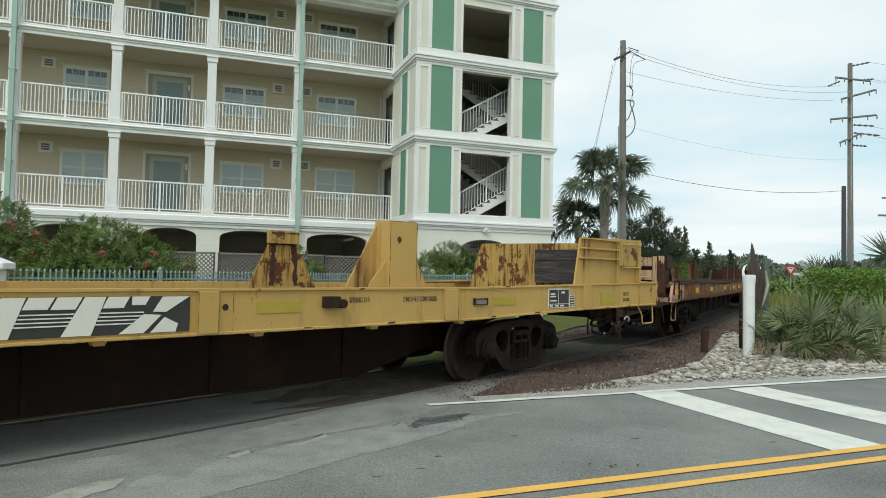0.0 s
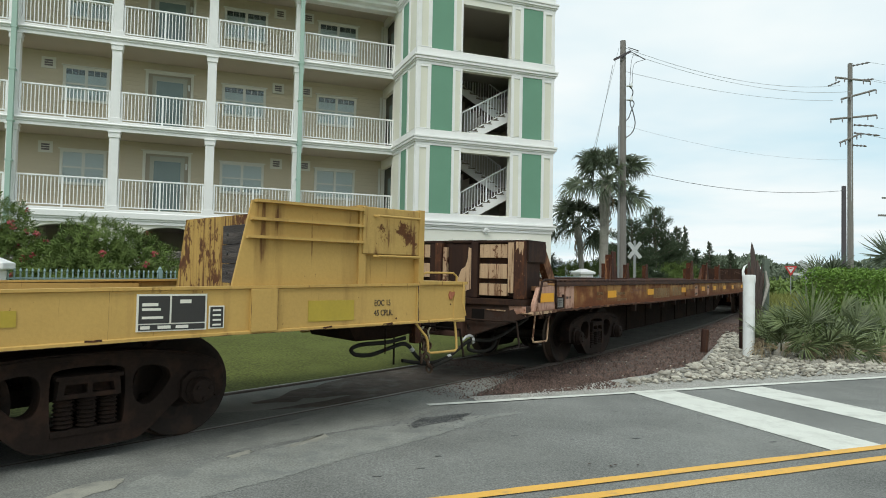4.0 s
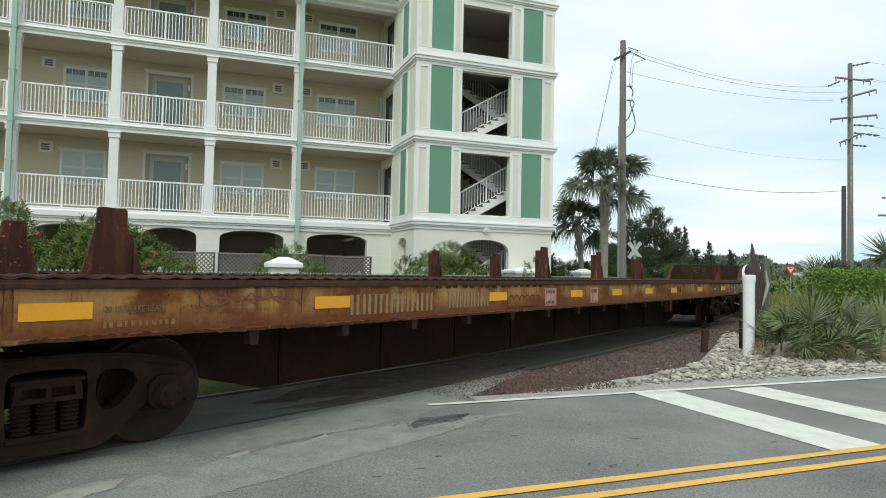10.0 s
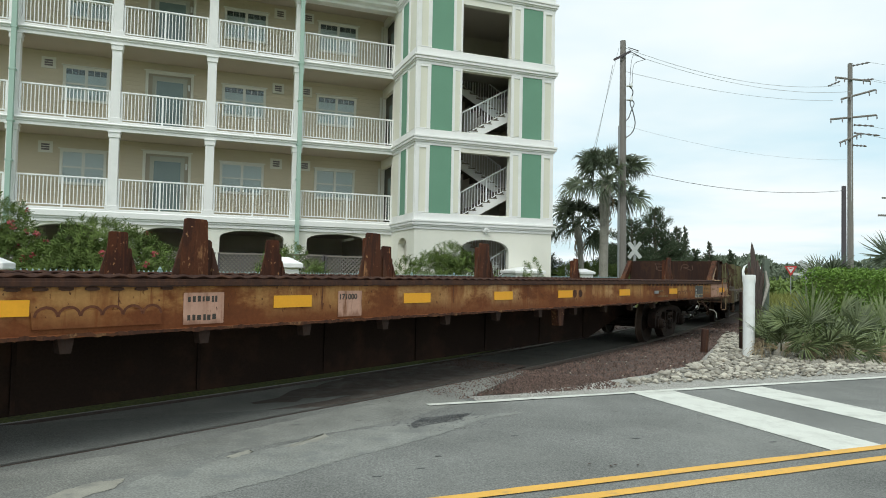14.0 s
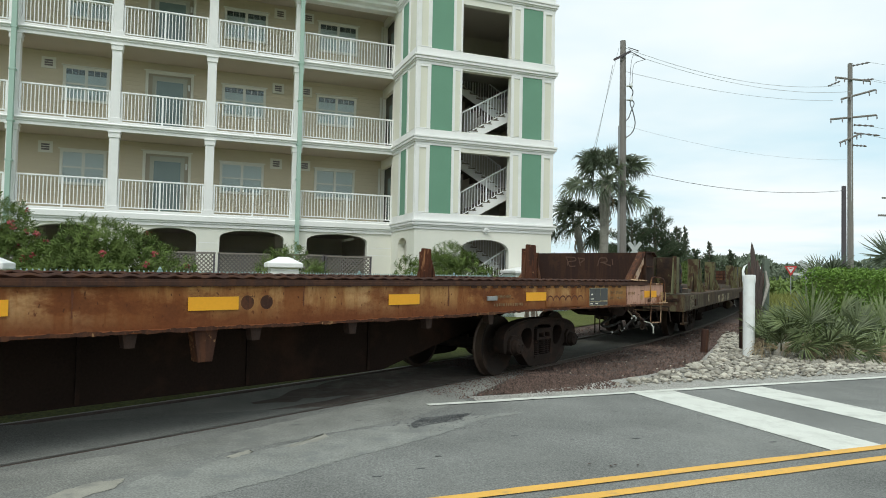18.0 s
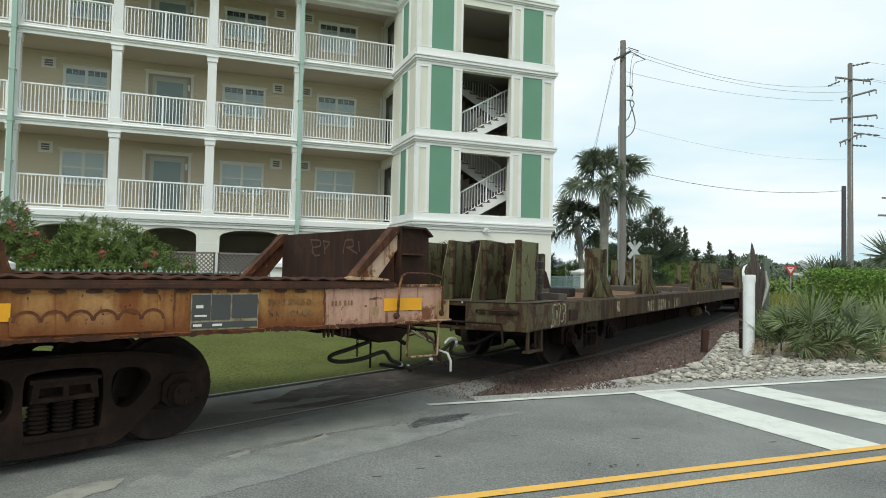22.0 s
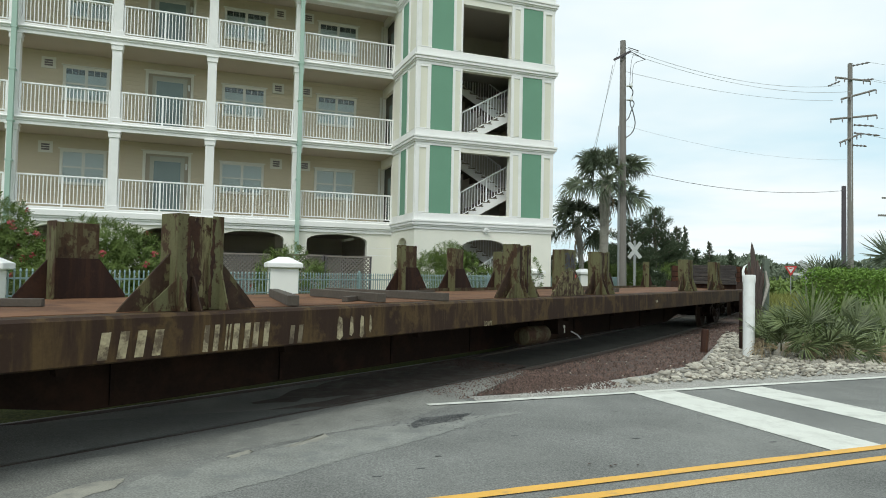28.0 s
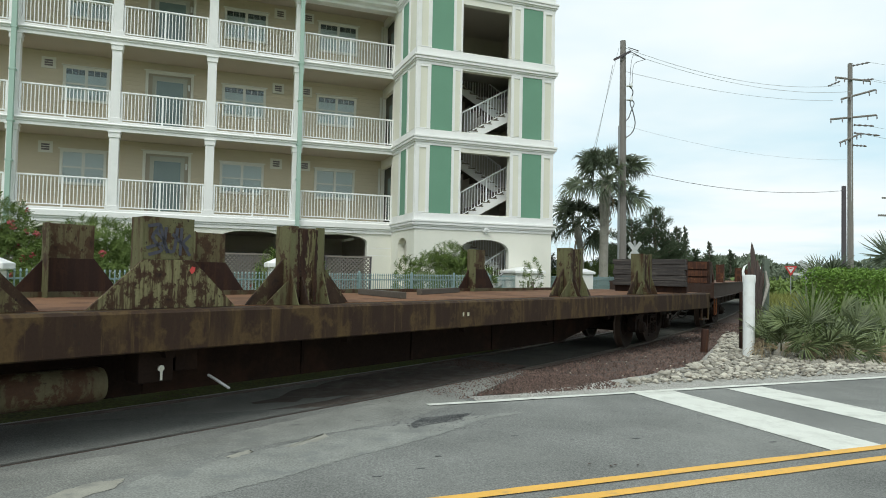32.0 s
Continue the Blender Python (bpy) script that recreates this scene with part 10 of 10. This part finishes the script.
stub = thing("pole_stub", "dark short pole leaning beside a tall one", "pole", m=Matrix.Translation((24.32, 40.0, -0.15)))
part("shaft", Build().tube([(0, 0, 0), (0, 0, 7.4)], [0.15, 0.125], 10), POLEDARK, stub, smooth=60)
p3 = thing("utility_pole", "far thin utility pole across the marsh", "pole", "utility poles", m=Matrix.Translation((57.5, 85.0, -0.15)))
part("shaft", Build().tube([(0, 0, 0), (0, 0, 12.9)], [0.2, 0.15], 8), POLEWOOD, p3, smooth=60)
part("crossarm", Build().box(-1.4, -0.06, 10.0, 1.2, 0.06, 10.25), POLEWOOD, p3)
part("crossarm", Build().box(-0.9, -0.06, 12.3, 1.2, 0.06, 12.5), POLEWOOD, p3)


def wire(a, b_, sag, r, material, name="overhead_wire", label="thin overhead wire sagging between poles"):
    a, b_ = Vector(a), Vector(b_)
    pts_ = [a.lerp(b_, i / 16) - Vector((0, 0, 4 * sag * (i / 16) * (1 - i / 16))) for i in range(17)]
    return solo(name, Build().tube(pts_, r, 5), material, label, "wire", "overhead wires", smooth=60)


wire(P1 + Vector((0.0, 0, 13.2)), P2 + Vector((-0.8, -0.2, 15.0)), 0.75, 0.012, WIRE_PALE)
wire(P1 + Vector((0.3, 0, 12.9)), P2 + Vector((-0.1, -0.2, 14.6)), 0.7, 0.012, WIRE_PALE)
wire(P1 + Vector((0.0, 0, 12.0)), P2 + Vector((-1.3, -0.2, 13.95)), 0.4, 0.010, WIRE_PALE)
wire(P1 + Vector((0.0, 0, 9.25)), P2 + Vector((-0.3, -0.2, 9.9)), 0.5, 0.006, WIRE_PALE)
wire(P1 + Vector((0.1, 0, 7.05)), (24.5, 40.0, 7.0), 0.55, 0.013, WIRE)
wire(P1 + Vector((-0.6, 0, 12.3)), P1 + Vector((-1.2, 6.0, 3.2)), 0.0, 0.010, WIRE, "guy_wire", "thin steel guy wire")
wire(P1 + Vector((-0.3, 0, 13.2)), P1 + Vector((-1.55, 6.0, 3.2)), 0.0, 0.009, WIRE_PALE, "guy_wire", "thin steel guy wire")
wire(P2 + Vector((-0.1, -0.3, 14.4)), P2 + Vector((-2.4, -4.0, 6.6)), 0.0, 0.010, WIRE_PALE, "guy_wire", "thin steel guy wire")
for z0, z1 in ((16.65, 18.4), (15.5, 16.6), (15.4, 15.9), (12.25, 12.2), (11.6, 11.4)):
    wire(P2 + Vector((1.2, -0.2, z0)), P2 + Vector((34, 8, z1 + 3.0)), 1.6, 0.011, WIRE_PALE)


# ---- signs ----
def crossbuck(at, turn, s, post_h, label):
    root = thing("crossbuck", label, "sign", "railway crossing signs", m=Matrix.Translation(at) @ Matrix.Rotation(radians(turn), 4, "Z"))
    part("sign_post", Build().box(-0.05, 0.01, 0, 0.05, 0.09, post_h + 0.1), GALV, root)
    for sg in (1, -1):
        part("blade", Build().box(-0.61 * s, -0.012 - 0.006 * sg, -0.115 * s, 0.61 * s, -0.004 - 0.006 * sg, 0.115 * s), SIGN_GREY, root, "weathered grey crossbuck blade", bevel=0.01,
             m=Matrix.Translation((0, 0, post_h - 0.35)) @ Matrix.Rotation(radians(54 * sg), 4, "Y"))


crossbuck((8.72, 30.0, -0.15), -16, 0.72, 3.20, "pale back of a railway crossbuck on its post")
crossbuck((22.3, 40.5, -0.15), -25, 1.0, 2.65, "distant weathered railway crossbuck")
ys = thing("yield_sign", "distant red and white triangular yield sign", "sign", m=Matrix.Translation((24.0, 45.5, -0.15)) @ Matrix.Rotation(radians(-26), 4, "Z"))
part("sign_post", Build().box(-0.03, 0.02, 0, 0.03, 0.06, 2.6), GALV, ys)
part("sign_face", Build().prism([(-0.40, 2.58), (0.40, 2.58), (0.0, 1.88)], "y", -0.01, 0.0), SIGN_RED, ys, "red border")
part("sign_field", Build().prism([(-0.22, 2.48), (0.22, 2.48), (0.0, 2.08)], "y", -0.016, -0.0105), SIGN_WHITE, ys, "white field")
part("sign_mark", Build().box(-0.10, -0.02, 2.38, 0.10, -0.0165, 2.44), SIGN_RED, ys)
part("plate", Build().box(0.15, -0.01, 1.95, 0.62, 0.0, 2.12), SIGN_WHITE, ys)

# ---- posts on the cobbles ----
wp = thing("bollard_post", "white plastic post with a collar, broken open near its foot", "post", m=Matrix.Translation((6.08, 13.1, -0.03)))
sl = Build()
n = 20
prof = [(0.112, 0.0), (0.112, 1.44), (0.115, 1.47), (0.124, 1.51), (0.126, 1.60), (0.122, 1.63), (0.116, 1.63), (0.11, 1.58)]
for r, z in prof:
    for k in range(n):
        a = 2 * math.pi * k / n
        zz = z
        if z == 0.0:
            # the torn foot rises on the right
            zz = 0.30 * max(0.0, math.cos(a + 0.35)) ** 2
        sl.v.append((r * math.cos(a), r * math.sin(a), zz))
for i in range(len(prof) - 1):
    for k in range(n):
        sl.f.append((i * n + k, i * n + (k + 1) % n, (i + 1) * n + (k + 1) % n, (i + 1) * n + k))
part("sleeve", sl, PVC, wp, "white plastic sleeve", smooth=40)
part("core_post", Build().box(-0.06, -0.06, -0.05, 0.06, 0.06, 1.55), ROTWOOD, wp, "dark wooden core")
part("torn_strip", Build().tube([(-0.11, 0.0, 1.60), (-0.12, 0.0, 1.70), (-0.08, 0.02, 1.79), (-0.01, 0.05, 1.84)], [0.03, 0.026, 0.02, 0.004], 6), PVC, wp, "torn curl of white plastic", smooth=60)
bp = thing("broken_post", "splintered dark wooden post with a pointed top", "post", m=Matrix.Translation((6.78, 14.35, -0.05)))
sp = Build()
for k, (x, y, w, h, lean) in enumerate(((-0.02, 0, 0.060, 2.36, -0.03), (0.04, 0.02, 0.075, 1.98, 0.02), (0.11, -0.03, 0.05, 1.72, 0.05), (-0.10, 0.02, 0.045, 1.95, -0.01), (0.13, 0.03, 0.035, 1.88, 0.03))):
    b = Build().tube([(x, y, 0), (x, y, h * 0.75), (x + lean, y, h * 0.92), (x + lean * 1.5, y, h)], [w, w, w * 0.8, 0.008], 5)
    part("splinter", b, ROTWOOD, bp, bevel=0.0)
part("bark_strip", Build().tube([(0.20, -0.08, 1.75), (0.24, -0.10, 1.45), (0.16, -0.12, 1.15), (0.10, -0.12, 0.95)], [0.02, 0.04, 0.03, 0.008], 6), BOOT, bp, "pale peeling strip", smooth=60)
gp = thing("metal_post", "dull green metal post beside a broken wooden one", "post", m=Matrix.Translation((7.10, 14.5, -0.05)))
part("shaft", Build().prism([(-0.06, -0.05), (0.06, -0.05), (0.06, 0.05), (-0.06, 0.05)], "z", 0, 2.02), METALGREEN, gp, bevel=0.01)
rp_ = thing("rusty_post", "short rusty steel post in the ballast", "post", m=Matrix.Translation((5.55, 14.0, -0.12)) @ Matrix.Rotation(radians(3), 4, "Y"))
part("shaft", Build().prism(rounded([(-0.07, -0.07), (0.07, -0.07), (0.07, 0.07), (-0.07, 0.07)], 1), "z", 0, 0.56), RAILBROWN, rp_, bevel=0.01)
r2 = thing("rusty_post", "tall rusty post behind the white one", "post", m=Matrix.Translation((6.45, 14.2, -0.12)))
part("shaft", Build().box(-0.05, -0.05, 0, 0.05, 0.05, 1.35), BROWN, r2, bevel=0.01)

# ---- worn patches of the crossing ----
def gpatch(name, pts_, material, label, z, seed, jag=0.04, n=6):
    solo(name, blot(pts_, z, n, seed, jag), material, label, "asphalt patch", kind="structure")


gpatch("crossing_patch", [(-3.6, 4.2), (-3.23, 4.92), (-2.3, 5.7), (-1.11, 7.32), (-0.27, 8.10), (0.35, 8.05), (-0.34, 6.92), (-1.14, 6.18), (-1.78, 5.56), (-2.36, 4.84), (-2.88, 4.0)], ASPHALT_OLD, "older darker asphalt between street and rail", -0.0028, 1, 0.02, 14)
gpatch("crossing_patch", [(-2.16, 4.85), (-1.54, 5.58), (-0.95, 6.31), (-0.33, 6.71), (0.44, 7.18), (1.02, 7.46), (0.43, 6.96), (0.01, 6.32), (-0.38, 5.84), (-0.8, 5.38), (-1.15, 4.92), (-1.6, 4.44), (-2.31, 4.1)], PATCH, "pale smooth asphalt patch with ragged edges", -0.0014, 2, 0.016, 18)
gpatch("sand_patch", [(-2.7, 4.2), (-2.48, 4.69), (-2.28, 4.81), (-2.23, 4.66), (-2.45, 4.2)], GROUT, "pale sandy repair on the asphalt", 0.0, 3, 0.02, 12)
gpatch("sand_patch", [(-1.73, 5.43), (-1.61, 5.64), (-1.55, 5.58), (-1.67, 5.37)], GROUT, "small pale sandy repair", 0.0, 4, 0.012, 12)
gpatch("sand_patch", [(-1.33, 5.77), (-1.07, 6.25), (-1.02, 6.09), (-1.25, 5.74)], GROUT, "pale sandy repair on the asphalt", 0.0, 5, 0.016, 12)
zone_ = [(-0.32, 6.61), (-0.2, 6.98), (0.07, 7.14), (0.35, 7.28), (0.19, 6.91), (-0.1, 6.68), (-0.24, 6.53)]
st = Build()
rnd = random.Random(6)
while len(st.f) < 1100:
    c = (rnd.uniform(-0.5, 0.5), rnd.uniform(6.45, 7.4))
    if not inside(c, zone_) and rnd.random() < 0.96:
        continue
    ln, w = rnd.uniform(0.006, 0.020), rnd.uniform(0.004, 0.009)
    k = len(st.v)
    for a in range(7):
        r = rnd.uniform(0.6, 1.2)
        x, y = math.cos(a * 0.9) * ln * r, math.sin(a * 0.9) * w * r
        st.v.append((c[0] + x * 0.78 - y * 0.62, c[1] + x * 0.62 + y * 0.78, -0.0004 + 0.000003 * len(st.f)))
    st.f.append(tuple(range(k, k + 7)))
solo("broken_asphalt", st, PATCH_DARK, "dark crumbs of broken-up asphalt", "asphalt patch", kind="stuff")
rnd = random.Random(15)
for k in range(24):
    e, n_ = rnd.uniform(-1.5, 5.5), rnd.uniform(4.6, 7.0)
    c = road(e, n_)
    ln = rnd.uniform(0.012, 0.05)
    b = blot([(c.x - ln, c.y - 0.008), (c.x + ln, c.y - 0.005 + ln * 0.3), (c.x + ln * 0.8, c.y + 0.01 + ln * 0.3), (c.x - ln * 0.9, c.y + 0.008)], 0.0008, 2, k, 0.004)
    solo("tar_speck", b, PATCH_DARK, "small dark pit in the asphalt", "asphalt pit", "pits in the asphalt", kind="structure")
# sand washed over the edge of the street up to the white line
wash = []
for k in range(60):
    e = 3.4 + 0.55 * k
    wash.append((e, 7.212 + 0.02 * rnd.random()))
solo("sand_wash", strip([road(e, N_EDGE + 0.05 + 0.03 * rnd.random(), 0.0015) for e, n_ in wash], [road(e, n_, 0.0015) for e, n_ in wash]), SAND,
     "sand washed over the street's edge", "sand", kind="structure")
# fallen leaves by the centre line
lf = Build()
for k in range(4):
    c = road(3.3 + rnd.uniform(-0.25, 0.25), 4.45 + rnd.uniform(-0.1, 0.1), 0.006)
    leaf_quad(lf, c, Vector((rnd.uniform(-1, 1), rnd.uniform(-1, 1), 0.1)), 0.05, 0.025, Vector((0, 0, 1)))
tagged(solo("leaf_litter", lf, ROTWOOD, "a few dark dry leaves lying on the street", "litter"), kind="stuff")


# ---- what moves: the train rolls past, its trucks turn to the curve, its wheels roll ----
def motions():
    for car, off, half in CARS:
        walk(car, [(t, car_pose(train_s(t) + off, half)) for t in np.arange(0, 32.01, 0.5)])
    for mv in MOVES:
        if mv[0] == "wheel":
            _, ob, sx = mv
            walk(ob, [(t, pose(sx, 0, WR, 0, math.degrees((train_s(t) - CAR_S[0]) / WR), 0)) for t in np.arange(0, 32.01, 0.25)])
        else:
            _, ob, x, off, half = mv
            rows = []
            for t in np.arange(0, 32.01, 2.0):
                sc = train_s(t) + off
                d = car_pose(sc, half).col[0]
                rows.append((t, pose(x, 0, 0, 0, 0, math.degrees(math.pi / 2 - heading(sc + x) - math.atan2(d[1], d[0])))))
            walk(ob, rows)


motions()
